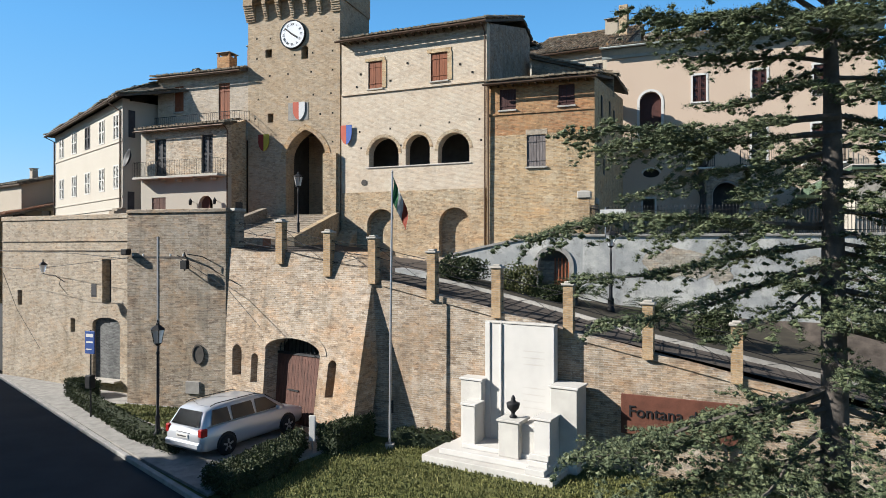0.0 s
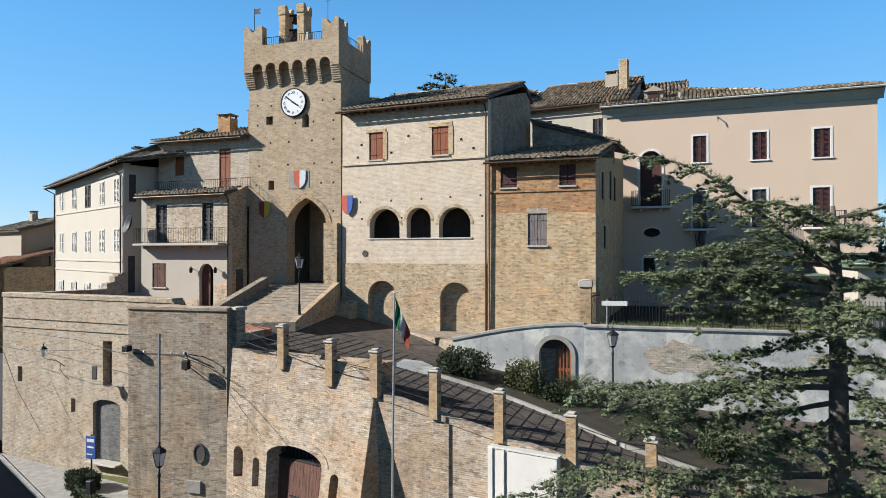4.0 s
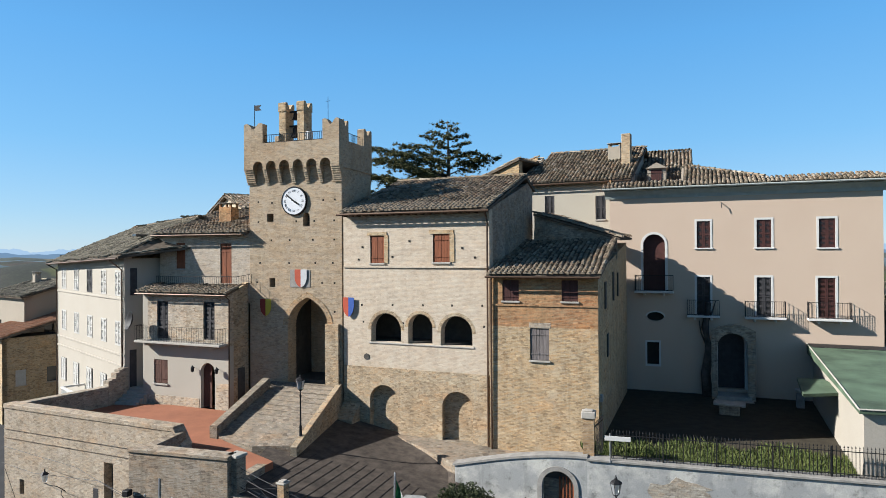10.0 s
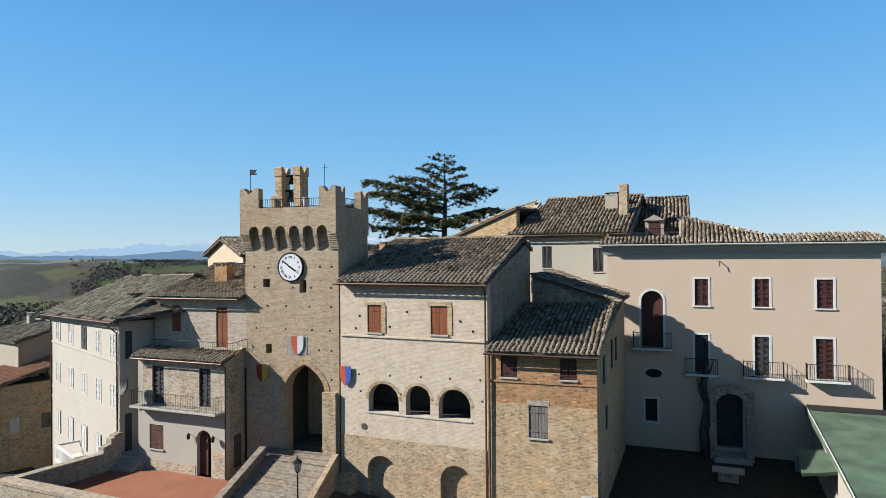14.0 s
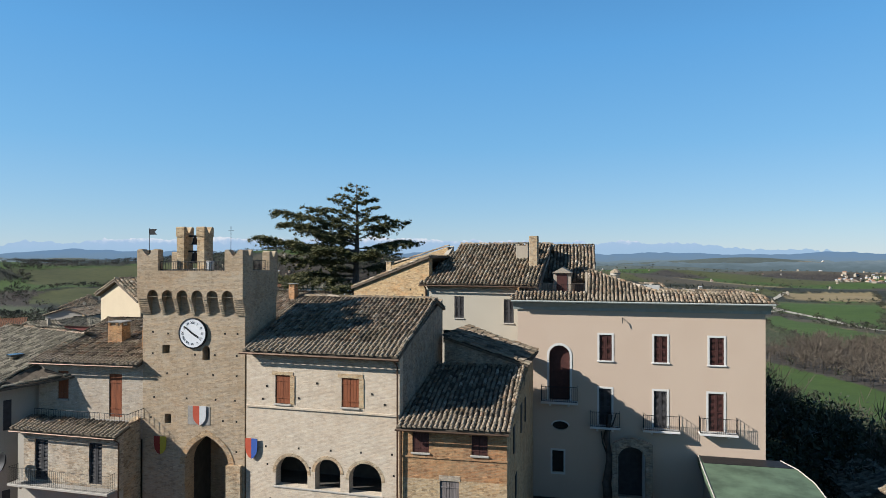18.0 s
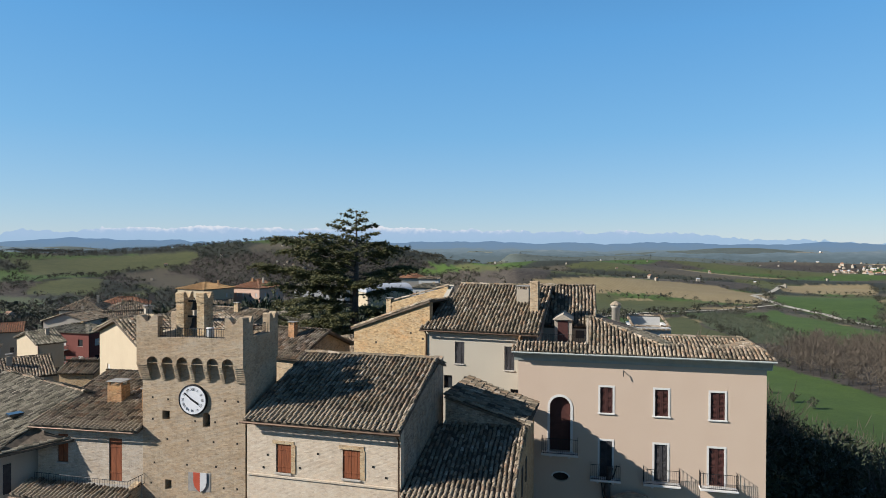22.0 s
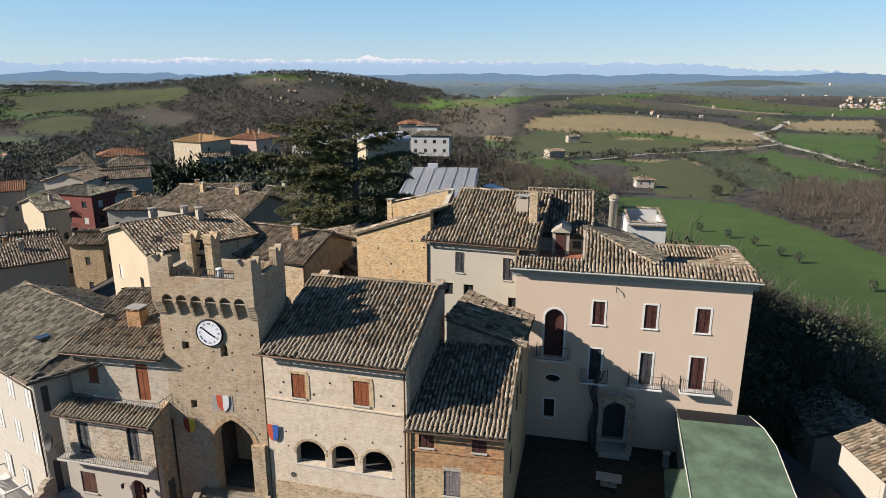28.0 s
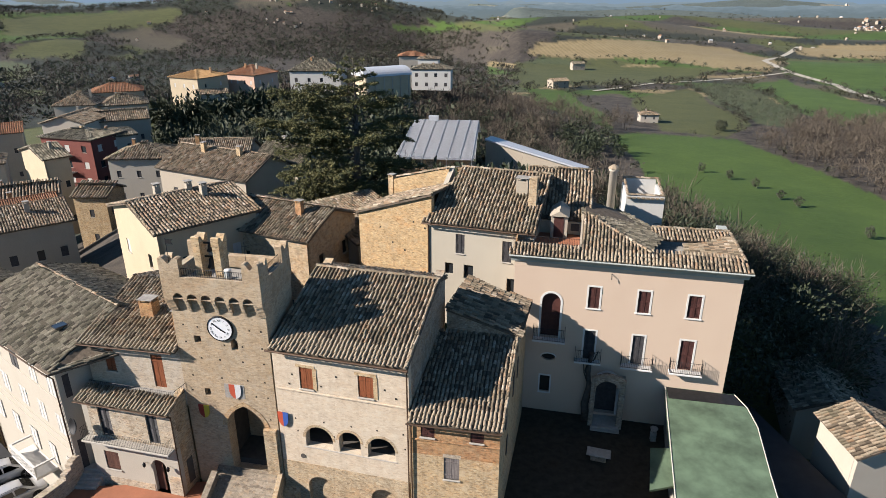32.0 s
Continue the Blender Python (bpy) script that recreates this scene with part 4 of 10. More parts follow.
# ramp wall: its face leans out more and more towards the gate's corner
C_A, C_B = (-8.6, 25.45), (-2.45, 22.15)          # top line of the gate block
F_A, F_B = (-8.55, 25.15), (-3.05, 20.85)         # its foot
gate_len = 6.98
gate_rz = math.degrees(math.atan2(F_B[1] - F_A[1], F_B[0] - F_A[0]))
gate = thing("retaining_wall_gate", "battered brown brick retaining wall with an arched gateway", "wall", F_A[0], F_A[1], 0, gate_rz, kind="structure")
gate_ops = [(2.32, 5.12, 0.0, 3.15, "s"), (0.42, 0.98, 1.5, 2.7, "a"), (1.55, 1.93, 1.35, 2.45, "a"), (5.55, 5.93, 1.3, 2.55, "a")]
bm = wall(bmesh.new(), 0.0, gate_len, -0.3, 6.5, gate_ops, 0.0, 0.9, extra=[i * 0.5 for i in range(14)])
gi = gate.matrix_basis.inverted()
for zc in [0.3 * i for i in range(1, 22)]:
    bmesh.ops.bisect_plane(bm, geom=list(bm.verts) + list(bm.edges) + list(bm.faces), plane_co=(0, 0, zc), plane_no=(0, 0, 1))


def lean(bm, face_only=True):
    for v in bm.verts:
        k = v.co.x / gate_len
        ztop = 6.5 + (5.25 - 6.5) * k
        if v.co.z > 6.4:
            v.co.z = ztop
        tp = gi @ Vector((C_A[0] + (C_B[0] - C_A[0]) * k, C_A[1] + (C_B[1] - C_A[1]) * k, 0))
        v.co.y += tp.y * max(0.0, v.co.z) / ztop
        v.co.x += (tp.x - v.co.x) * max(0.0, v.co.z) / ztop
    return bm


gate_wall = part("wall_face", lean(bm), M["ramp_wall"], gate)
ring = bmesh.new()
arch_ring(ring, gate_ops[0], 0.3, -0.025, 0.2, 18, legs=False)
part("arch_ring", lean(ring), M["ramp_wall"], gate)
for o in gate_ops[1:]:
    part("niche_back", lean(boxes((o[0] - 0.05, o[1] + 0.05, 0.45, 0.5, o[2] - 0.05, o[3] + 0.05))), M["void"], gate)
# solid earth behind in the painted shade colour, so that the vault is closed
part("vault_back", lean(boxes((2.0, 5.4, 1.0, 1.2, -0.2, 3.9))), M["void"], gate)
gd = part("gate_door", lean(boxes((2.3, 3.71, 0.62, 0.68, 0.0, 2.45), (3.73, 5.15, 0.62, 0.68, 0.0, 2.45))), M["door_wood"], gate, "closed brown plank double door")
bm = bmesh.new()
for i in range(17):
    box(bm, 2.32 + i * 0.166, 2.476 + i * 0.166, 0.595, 0.62, 0.05, 2.42)
part("planks", lean(bm), M["door_wood"], gd)
bm = bmesh.new()
for i in range(14):
    box(bm, 2.4 + i * 0.2, 2.425 + i * 0.2, 0.62, 0.645, 2.45, 3.2)
part("fanlight_bars", lean(bm), M["iron"], gd)
part("door_rail", lean(boxes((2.3, 5.15, 0.57, 0.69, 2.45, 2.53), (3.0, 3.6, 0.55, 0.594, 1.15, 1.2))), M["iron"], gd)

bastion = thing("retaining_wall_bastion", "square grey-brown brick bastion with a coped parapet", "wall", kind="structure")
BAST = [(-13.05, 26.5), (-8.58, 25.3), (-7.9, 27.9), (-12.3, 29.2)]
part("wall_face", prism(bmesh.new(), [(-13.05, 26.5), (-8.58, 25.3), (-8.42, 25.85), (-12.88, 27.1)], -0.3, 7.85), M["bastion"], bastion)
part("side_wall", prism(bmesh.new(), [(-13.05, 26.52), (-12.5, 26.95), (-11.95, 29.6), (-12.5, 29.7)], -0.3, 7.84), M["bastion"], bastion)
part("side_wall", prism(bmesh.new(), [(-8.95, 25.45), (-8.5, 25.33), (-7.75, 27.9), (-8.2, 28.0)], 5.0, 6.87), M["bastion"], bastion)
part("coping", bevelled(prism(bmesh.new(), [(-13.1, 26.45), (-8.52, 25.22), (-8.36, 25.9), (-12.84, 27.15)], 7.852, 8.02), 0.03), M["bastion"], bastion)

left = thing("retaining_wall_left", "long pale brick town wall with a coped top", "wall", -23.46, 34.14, 0, -23.24, kind="structure")
L_LEN = 12.01
left_ops = [(1.22, 1.59, 3.47, 4.26, 'r'), (5.25, 5.58, 2.25, 2.94, 'r'), (7.48, 8.1, 3.77, 5.92, 'r'), (6.81, 8.68, -0.05, 3.07, 's')]
part("wall_face", wall(bmesh.new(), 0, L_LEN, -0.9, 7.85, left_ops, 0, 0.6), M["wall_left"], left)
part("coping", bevelled(boxes((-0.05, L_LEN + 0.02, -0.05, 0.62, 7.852, 8.1)), 0.03), M["wall_left"], left)
part("scroll_end", prism(bmesh.new(), [(L_LEN + 0.022, -0.05), (L_LEN + 0.5, -0.05), (L_LEN + 0.62, 0.3), (L_LEN + 0.5, 0.6), (L_LEN + 0.022, 0.62)], 5.0, lambda x, y: 8.0 - 1.1 * ((x - L_LEN) / 0.62) ** 2), M["wall_left"], left)
for z in [6.31, 6.77]:
    part("string_course", bevelled(boxes((0.0, L_LEN - 0.4, -0.05, 0.02, z, z + 0.05)), 0.01), M["bastion"], left)
for o in left_ops[:3]:
    part("niche_back", boxes((o[0] - 0.1, o[1] + 0.1, 0.45, 0.5, o[2] - 0.1, o[3] + 0.1)), M["void"], left)
du0, du1, dz0, dz1 = left_ops[3][:4]
dm_ = (du0 + du1) / 2
d = part("door", boxes((du0, dm_ - 0.01, 0.2, 0.26, dz0, dz1), (dm_ + 0.01, du1, 0.2, 0.26, dz0, dz1)), M["door_grey"], left, "weathered grey double plank door")
bm = bmesh.new()
for i in range(20):
    zz = dz0 + 0.1 + i * (dz1 - dz0 - 0.2) / 20
    for s, c in ((1, du0 + 0.5), (-1, du1 - 0.5)):
        box(bm, -0.47, 0.47, -0.012, 0.012, -0.056, 0.056, pose(c, 0.19, zz, 0, 20 * s, 0))
part("boards", bm, M["door_grey"], d)
part("threshold", bevelled(boxes((du0 - 0.1, du1 + 0.1, -0.4, 0.3, 0.0, max(0.1, dz0 - 0.01))), 0.02), M["stone"], left)
part("shutter", bevelled(boxes((left_ops[2][0] - 0.38, left_ops[2][0] - 0.04, -0.3, -0.26, left_ops[2][2] + 0.3, left_ops[2][2] + 0.95)), 0.01), M["shutter_black"], left)
# parapet back along the terrace to the ivory house, rising beside its steps
pp = thing("terrace_parapet", "pale brick parapet along the terrace rising in a curve to the house", "wall", kind="structure")
part("wall_face", prism(bmesh.new(), [(-23.44, 34.4), (-22.98, 34.22), (-20.28, 38.6), (-20.7, 38.85)], 2.0, 7.85), M["wall_left"], pp)
part("coping", bevelled(prism(bmesh.new(), [(-23.5, 34.4), (-22.93, 34.18), (-20.24, 38.6), (-20.76, 38.88)], 7.852, 8.02), 0.03), M["wall_left"], pp)
ramp_pts = [(-20.49, 38.72, 8.0), (-20.38, 38.95, 8.35), (-20.27, 39.2, 8.42), (-20.18, 39.4, 8.75), (-20.08, 39.65, 8.9), (-19.9, 39.95, 8.95)]
for (xa, ya, za), (xb, yb, zb) in zip(ramp_pts, ramp_pts[1:]):
    part("stepped_wall", prism(bmesh.new(), [(xa - 0.2, ya + 0.08), (xa + 0.2, ya - 0.08), (xb + 0.2, yb - 0.08), (xb - 0.2, yb + 0.08)], 4.0, max(za, zb)), M["wall_left"], pp)
for i in range(5):
    part("step", bevelled(prism(bmesh.new(), [(-20.1 + 0.1 * i, 39.0 + 0.26 * i), (-18.7 + 0.12 * i, 38.75 + 0.26 * i), (-18.2, 40.4), (-19.7, 40.6)], 6.5, 7.02 + 0.17 * i), 0.01), M["stone"], pp)

TERR = [(-23.2, 34.6), (-12.2, 29.9), (-12.3, 27.5), (-8.3, 26.3), (-7.6, 28.3), (-10.9, 31.5), (-10.3, 38.4), (-12.4, 38.6), (-20.0, 39.2)]
world_part("terrace_floor", prism(bmesh.new(), TERR, 4.6, 6.86), M["terracotta"], "terracotta-red paved terrace", "floor")

# long wall beside the ramp
long_rz = math.degrees(math.atan(-0.482))
lw = thing("retaining_wall_ramp", "long sloping brown brick wall carrying the ramp", "wall", -2.45, 22.18, 0, long_rz, kind="structure")
part("wall_face", wall(bmesh.new(), 0, 24.0, -1.0, 5, (), 0.02, 0.7, top=lambda u: 5.22 - 0.212 * u if u < 20 else 0.98, extra=[2 * i for i in range(12)]), M["ramp_wall"], lw)
part("kerb", wall(bmesh.new(), 0.4, 20.0, -1.0, 5, (), -0.04, 0.35, top=lambda u: 5.42 - 0.212 * u, bottom=lambda u: 5.226 - 0.212 * u), M["ramp_wall"], lw)

# ramp surface: a sheet with low stone ribs across it
bm = bmesh.new()
cols, rows_ = 34, 30
grid = {}
for i in range(cols + 1):
    for j in range(rows_ + 1):
        s, k = i / cols, j / rows_
        fx, fy = (-8.5 + 26.5 * s), 25.3
        fy = 25.4 - 0.56 * (fx + 8.5) if fx < -2.4 else 22.2 - 0.482 * (fx + 2.4)
        fy += 0.25
        bx = fx
        by = 38.2 - 0.36 * (fx + 10) if fx < 0.4 else (29.95 - 0.335 * (fx - 0.4))
        if -3.5 < fx < 0.4:
            by = 38.2 - 0.36 * (fx + 10)
        y = fy + (by - fy) * k
        grid[i, j] = bm.verts.new((fx, y, ramp_z(fx, y)))
for i in range(cols):
    for j in range(rows_):
        bm.faces.new((grid[i, j], grid[i + 1, j], grid[i + 1, j + 1], grid[i, j + 1]))
ramp_ob = world_part("ramp_paving", bm, M["cobble"], "dark brown brick ramp with thin raised ribs across it", "ramp")
for k in range(58):
    x = -8.4 + k * 0.42
    y0 = (25.4 - 0.56 * (x + 8.5) if x < -2.4 else 22.2 - 0.482 * (x + 2.4)) + 0.45
    ln = min(6.4, max(2.4, 6.4 - 0.42 * (x + 3.4))) if x > -6.5 else 5.4
    bm = bmesh.new()
    p, q = Vector((x, y0, 0)), Vector((x + ln * 0.33, y0 + ln * 0.944, 0))
    a = []
    for t_ in range(7):
        c = p.lerp(q, t_ / 6)
        for dx, dz in ((-0.03, 0.003), (-0.022, 0.014), (0.022, 0.015), (0.03, 0.003)):
            a.append(bm.verts.new((c.x + dx, c.y, ramp_z(c.x, c.y) + dz)))
    for t_ in range(6):
        for e in range(3):
            bm.faces.new((a[t_ * 4 + e], a[t_ * 4 + e + 1], a[t_ * 4 + e + 5], a[t_ * 4 + e + 4]))
    part("rib", bm, M["rib"], ramp_ob)

# paved court in front of the palace and the brick house
bm = prism(bmesh.new(), [(-3.5, 36.2), (-1.0, 32.6), (0.6, 30.3), (6.1, 28.4), (8.2, 32.0), (2.4, 34.0), (-3.6, 36.6)], 4.0, lambda x, y: 6.05 - 0.02 * (x + 4))
world_part("court_paving", bm, M["paving"], "pale stone paving along the palace foot", "paving")

# stepped way up to the tower gate
way = thing("gate_ramp", "pale paved sloping way up to the tower gate with low side walls", "ramp", kind="structure")
WA, WB, WC, WD = (-11.45, 31.9), (-7.3, 30.4), (-6.2, 36.9), (-10.35, 38.3)


def way_z(x, y):
    k = max(0.0, min(1.0, (y + 0.3 * (x + 9) - 30.6) / 6.8))
    return 6.85 + 1.55 * k


part("paving", prism(bmesh.new(), [WA, (-9.2, 30.55), WB, (-6.75, 33.4), WC, WD, (-10.8, 34.7)], 4.5, way_z), M["paving"], way)
for k in range(12):
    f = (k + 0.5) / 12
    a = Vector((WA[0] + (WD[0] - WA[0]) * f, WA[1] + (WD[1] - WA[1]) * f, 0))
    b = Vector((WB[0] + (WC[0] - WB[0]) * f, WB[1] + (WC[1] - WB[1]) * f, 0))
    edge = tube(bmesh.new(), [(a.x + 0.3, a.y, way_z(a.x, a.y)), ((a.x + b.x) / 2, (a.y + b.y) / 2, way_z((a.x + b.x) / 2, (a.y + b.y) / 2)), (b.x - 0.1, b.y, way_z(b.x, b.y))], 0.014, 4)
    part("step_edge", edge, M["paving"], way)
part("side_wall", prism(bmesh.new(), [(-11.7, 31.85), (-11.3, 31.75), (-10.2, 37.2), (-10.6, 37.3)], 5.0, lambda x, y: way_z(x, y) + 0.5), M["paving"], way)
part("side_wall", prism(bmesh.new(), [(-7.25, 29.95), (-6.95, 29.95), (-5.95, 36.8), (-6.25, 36.9)], 5.0, lambda x, y: way_z(x, y) + 0.12), M["palazzo_low"], way)

# whitewashed garden wall with its door, and the court behind it
gw = thing("garden_wall", "stained whitewashed garden wall with an arched door", "wall", 0.4, 29.95, 0, math.degrees(math.atan2(28.0 - 29.95, 6.1 - 0.4)), kind="structure")
GW = math.hypot(5.7, 1.95)
door_o = (4.05, 5.45, 4.0, 6.35, "a")
part("wall_face", wall(bmesh.new(), 0, GW, 3.0, 7, [door_o], 0, 0.5, top=lambda u: 6.1 + (7.0 - 6.1) * math.sin(min(1, u / GW) * 1.57), extra=[GW * i / 12 for i in range(13)]), M["stained"], gw)
part("coping", wall(bmesh.new(), -0.1, GW, 3.0, 7, (), -0.06, 0.56, top=lambda u: 6.2 + (7.1 - 6.2) * math.sin(max(0, min(1, u / GW)) * 1.57), bottom=lambda u: 6.102 + (7.002 - 6.102) * math.sin(max(0, min(1, u / GW)) * 1.57), extra=[GW * i / 12 for i in range(13)]), M["concrete"], gw)
bm = bmesh.new()
arch_ring(bm, door_o, 0.2, -0.06, 0.12)
part("door_surround", bm, M["concrete"], gw)
dr = part("door", boxes((4.05, 5.45, 0.4, 0.44, 4.0, 6.4)), M["void"], gw, "dark arched doorway with a red barred gate")
bm = bmesh.new()
for i in range(5):
    box(bm, 4.75 + i * 0.15, 4.81 + i * 0.15, 0.3, 0.36, 4.1, 6.0)
box(bm, 4.72, 5.42, 0.31, 0.35, 4.9, 5.05)
part("gate_bars", bm, M["shutter_red"], dr)
gw2 = thing("garden_wall_east", "long stained whitewashed wall below the iron fence", "wall", 6.1, 28.0, 0, math.degrees(math.atan2(24.7 - 28.0, 17.6 - 6.1)), kind="structure")
GW2 = 22.0
part("wall_face", wall(bmesh.new(), 0, GW2, 0.5, 6.92, (), 0, 0.5), M["stained"], gw2)
part("coping", bevelled(boxes((-0.02, GW2, -0.08, 0.58, 6.922, 7.04)), 0.02), M["concrete"], gw2)
rnd = random.Random(8)
for pu, pz, pw, ph in ((3.8, 5.75, 1.75, 0.8), (5.6, 5.3, 0.6, 0.4), (9.2, 5.9, 0.5, 0.3), (13.0, 5.0, 1.2, 0.6)):
    bm = bmesh.new()
    rim = [(pu + pw * rnd.uniform(0.6, 1.1) * math.cos(6.283 * i / 22), pz + ph * rnd.uniform(0.55, 1.1) * math.sin(6.283 * i / 22)) for i in range(22)]
    fr, bk_ = [bm.verts.new((x, -0.012, z)) for x, z in rim], [bm.verts.new((x, 0.02, z)) for x, z in rim]
    bm.faces.new(fr)
    bm.faces.new(bk_[::-1])
    for i in range(22):
        bm.faces.new((fr[i], bk_[i], bk_[(i + 1) % 22], fr[(i + 1) % 22]))
    bmesh.ops.recalc_face_normals(bm, faces=bm.faces)
    part("bare_patch", bm, M["bare_stone"], gw2, "flaked patch of bare stone")
yard = [(6.2, 28.2), (17.6, 25.0), (27.3, 22.3), (27.5, 39.3), (13.0, 44.5), (12.0, 44.2), (7.5, 31.5)]
world_part("yard_ground", prism(bmesh.new(), yard, 3.0, 6.55), M["earth"], "shaded dark courtyard earth with a grass edge", "ground")

# road, kerb and pavement
world_part("road", prism(bmesh.new(), [(-6.1, 16.2), (-10.1, 20.0), (-15.9, 25.8), (-24.5, 34.5), (-40, 52), (-60, 52), (-60, -20), (-2, -20), (1.5, 6), (-1.5, 12)], -0.4, 0.0), M["asphalt"], "dark asphalt road", "road")
kr = thing("kerb", "pale stone kerb along the road", "kerb", kind="structure")
KL = [(-1.2, 12.2), (-6.2, 16.3), (-10.1, 20.1), (-15.9, 25.9), (-22.6, 32.6)]
for (xa, ya), (xb, yb) in zip(KL, KL[1:]):
    ln = math.hypot(xb - xa, yb - ya)
    k = max(1, int(ln / 1.0))
    for i in range(k):
        p, q = i / k, (i + 1) / k - 0.006 / ln
        x0, y0, x1, y1 = xa + (xb - xa) * p, ya + (yb - ya) * p, xa + (xb - xa) * q, ya + (yb - ya) * q
        nx, ny = (yb - ya) / ln * 0.16, -(xb - xa) / ln * 0.16
        part("kerb_stone", bevelled(prism(bmesh.new(), [(x0, y0), (x1, y1), (x1 - nx, y1 - ny), (x0 - nx, y0 - ny)], -0.3, 0.13), 0.015), M["kerb"], kr)
world_part("pavement", prism(bmesh.new(), [(-10.1, 20.3), (-15.9, 26.0), (-22.5, 32.6), (-13.1, 27.7), (-12.9, 26.4), (-8.6, 25.1), (-3.2, 20.9), (-4.6, 19.0), (-6.1, 16.6)], -0.35, 0.06), M["concrete"], "grey paved strip and parking place by the wall", "pavement")

# ---------------------------------------------------------------- the clock tower
tw = thing("clock_tower", "cream brick clock tower with corbels, merlons and a pointed gate", "tower", -8.84, 37.82, 0, -18.52)
D = 3.9
g_op = (-0.5, 2.16, 8.0, 13.4, "p")
holes = [(-1.9, -1.45, 17.85, 18.35, "r"), (0.55, 1.0, 17.55, 18.35, "a"), (-1.75, -1.35, 13.95, 14.5, "r")]
part("wall_face", wall(bmesh.new(), -3.12, 3.08, 5.5, 21.9, [g_op] + holes, 0, 0.9), M["tower"], tw)
part("side_wall", boxes((-3.12, -2.7, 0.902, D, 5.5, 21.55), (2.36, 3.08, 0.902, D, 5.5, 21.55)), M["tower"], tw)
part("back_wall", wall(bmesh.new(), -2.698, 2.358, 5.5, 20.4, (), D - 0.6, D), M["tower"], tw)
# passage faces coloured dark in place of the shade under the arch
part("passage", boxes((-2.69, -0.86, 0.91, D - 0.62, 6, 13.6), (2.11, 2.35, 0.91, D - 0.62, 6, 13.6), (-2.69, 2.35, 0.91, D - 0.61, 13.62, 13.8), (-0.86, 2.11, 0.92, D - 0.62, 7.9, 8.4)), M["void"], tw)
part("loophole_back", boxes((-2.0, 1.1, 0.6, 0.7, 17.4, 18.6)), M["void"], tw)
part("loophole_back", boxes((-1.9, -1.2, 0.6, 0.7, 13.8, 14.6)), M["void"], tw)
bm = bmesh.new()
arch_ring(bm, g_op, 0.32, -0.03, 0.15, 22, legs=False)
part("arch_ring", bm, M["post"], tw)
part("jamb", boxes((2.1, 2.95, -0.25, 0.0, 6.0, 11.9)), M["palazzo_low"], tw)
# corbels with little arches between them
E_ = 0.42
ARCH = [-2.24 + 0.9 * i for i in range(6)]
part("corbel_arcade", wall(bmesh.new(), -3.2, 3.16, 21.06, 21.6, [(c - 0.33, c + 0.33, 21.06, 21.43, "a") for c in ARCH], -E_, -0.002), M["tower"], tw)
rnd = random.Random(31)
for a, b in zip([-3.2] + [c + 0.33 for c in ARCH], [c - 0.33 for c in ARCH] + [3.16]):
    bm = bmesh.new()
    prof = [(-0.002, 21.056)]
    for k in range(8):
        y0 = -E_ * (1 - k / 8.5) + rnd.uniform(-0.015, 0.015)
        prof += [(y0, 21.056 - 0.122 * k), (y0, 21.056 - 0.122 * (k + 1))]
    prof.append((-0.002, prof[-1][1]))
    va, vb = [bm.verts.new((a, y, z)) for y, z in prof], [bm.verts.new((b, y, z)) for y, z in prof]
    bm.faces.new(va)
    bm.faces.new(vb[::-1])
    for k in range(len(prof)):
        bm.faces.new((va[k], vb[k], vb[(k + 1) % len(prof)], va[(k + 1) % len(prof)]))
    bmesh.ops.recalc_face_normals(bm, faces=bm.faces)
    part("corbel", bm, M["tower"], tw)
for u0, u1 in ((3.082, 3.16), (-3.2, -3.122)):
    part("side_corbelling", boxes((u0, u1, 0.0, D, 20.9, 21.6)), M["tower"], tw)
for b_ in ((-3.2, 3.16, -E_, -E_ + 0.45, 21.602, 22.5), (2.71, 3.16, -E_ + 0.452, D, 21.602, 22.5), (-3.2, -2.75, -E_ + 0.452, D, 21.602, 22.5), (-2.748, 2.708, D - 0.45, D, 21.602, 22.4)):
    part("parapet", boxes(b_), M["tower"], tw)
part("roof_deck", boxes((-2.72, 2.34, 0.95, D - 0.65, 21.3, 21.6)), M["concrete"], tw)


def merlon(x0, x1, y0, y1, z0, z1):
    """A swallow-tail merlon: two horns with a notch between them."""
    bm = bmesh.new()
    n = 10
    ln = max(x1 - x0, y1 - y0)
    along_x = (x1 - x0) >= (y1 - y0)
    for i in range(n):
        a, b = i / n, (i + 1) / n
        h = [z1 - 0.42 * math.exp(-((k - 0.5) / 0.2) ** 2) - 0.1 * (2 * abs(k - 0.5)) ** 4 for k in (a, b)]
        p = [(x0 + (x1 - x0) * k, y0, x0 + (x1 - x0) * k, y1) if along_x else (x0, y0 + (y1 - y0) * k, x1, y0 + (y1 - y0) * k) for k in (a, b)]
        v = [bm.verts.new(q) for q in ((p[0][0], p[0][1], z0), (p[1][0], p[1][1], z0), (p[1][2], p[1][3], z0), (p[0][2], p[0][3], z0),
                                      (p[0][0], p[0][1], h[0]), (p[1][0], p[1][1], h[1]), (p[1][2], p[1][3], h[1]), (p[0][2], p[0][3], h[0]))]
        for f in ((0, 1, 5, 4), (2, 3, 7, 6), (4, 5, 6, 7), (3, 2, 1, 0), (1, 2, 6, 5), (3, 0, 4, 7)):
            bm.faces.new([v[q] for q in f])
    bmesh.ops.remove_doubles(bm, verts=bm.verts, dist=0.001)
    bmesh.ops.recalc_face_normals(bm, faces=bm.faces)
    return bm


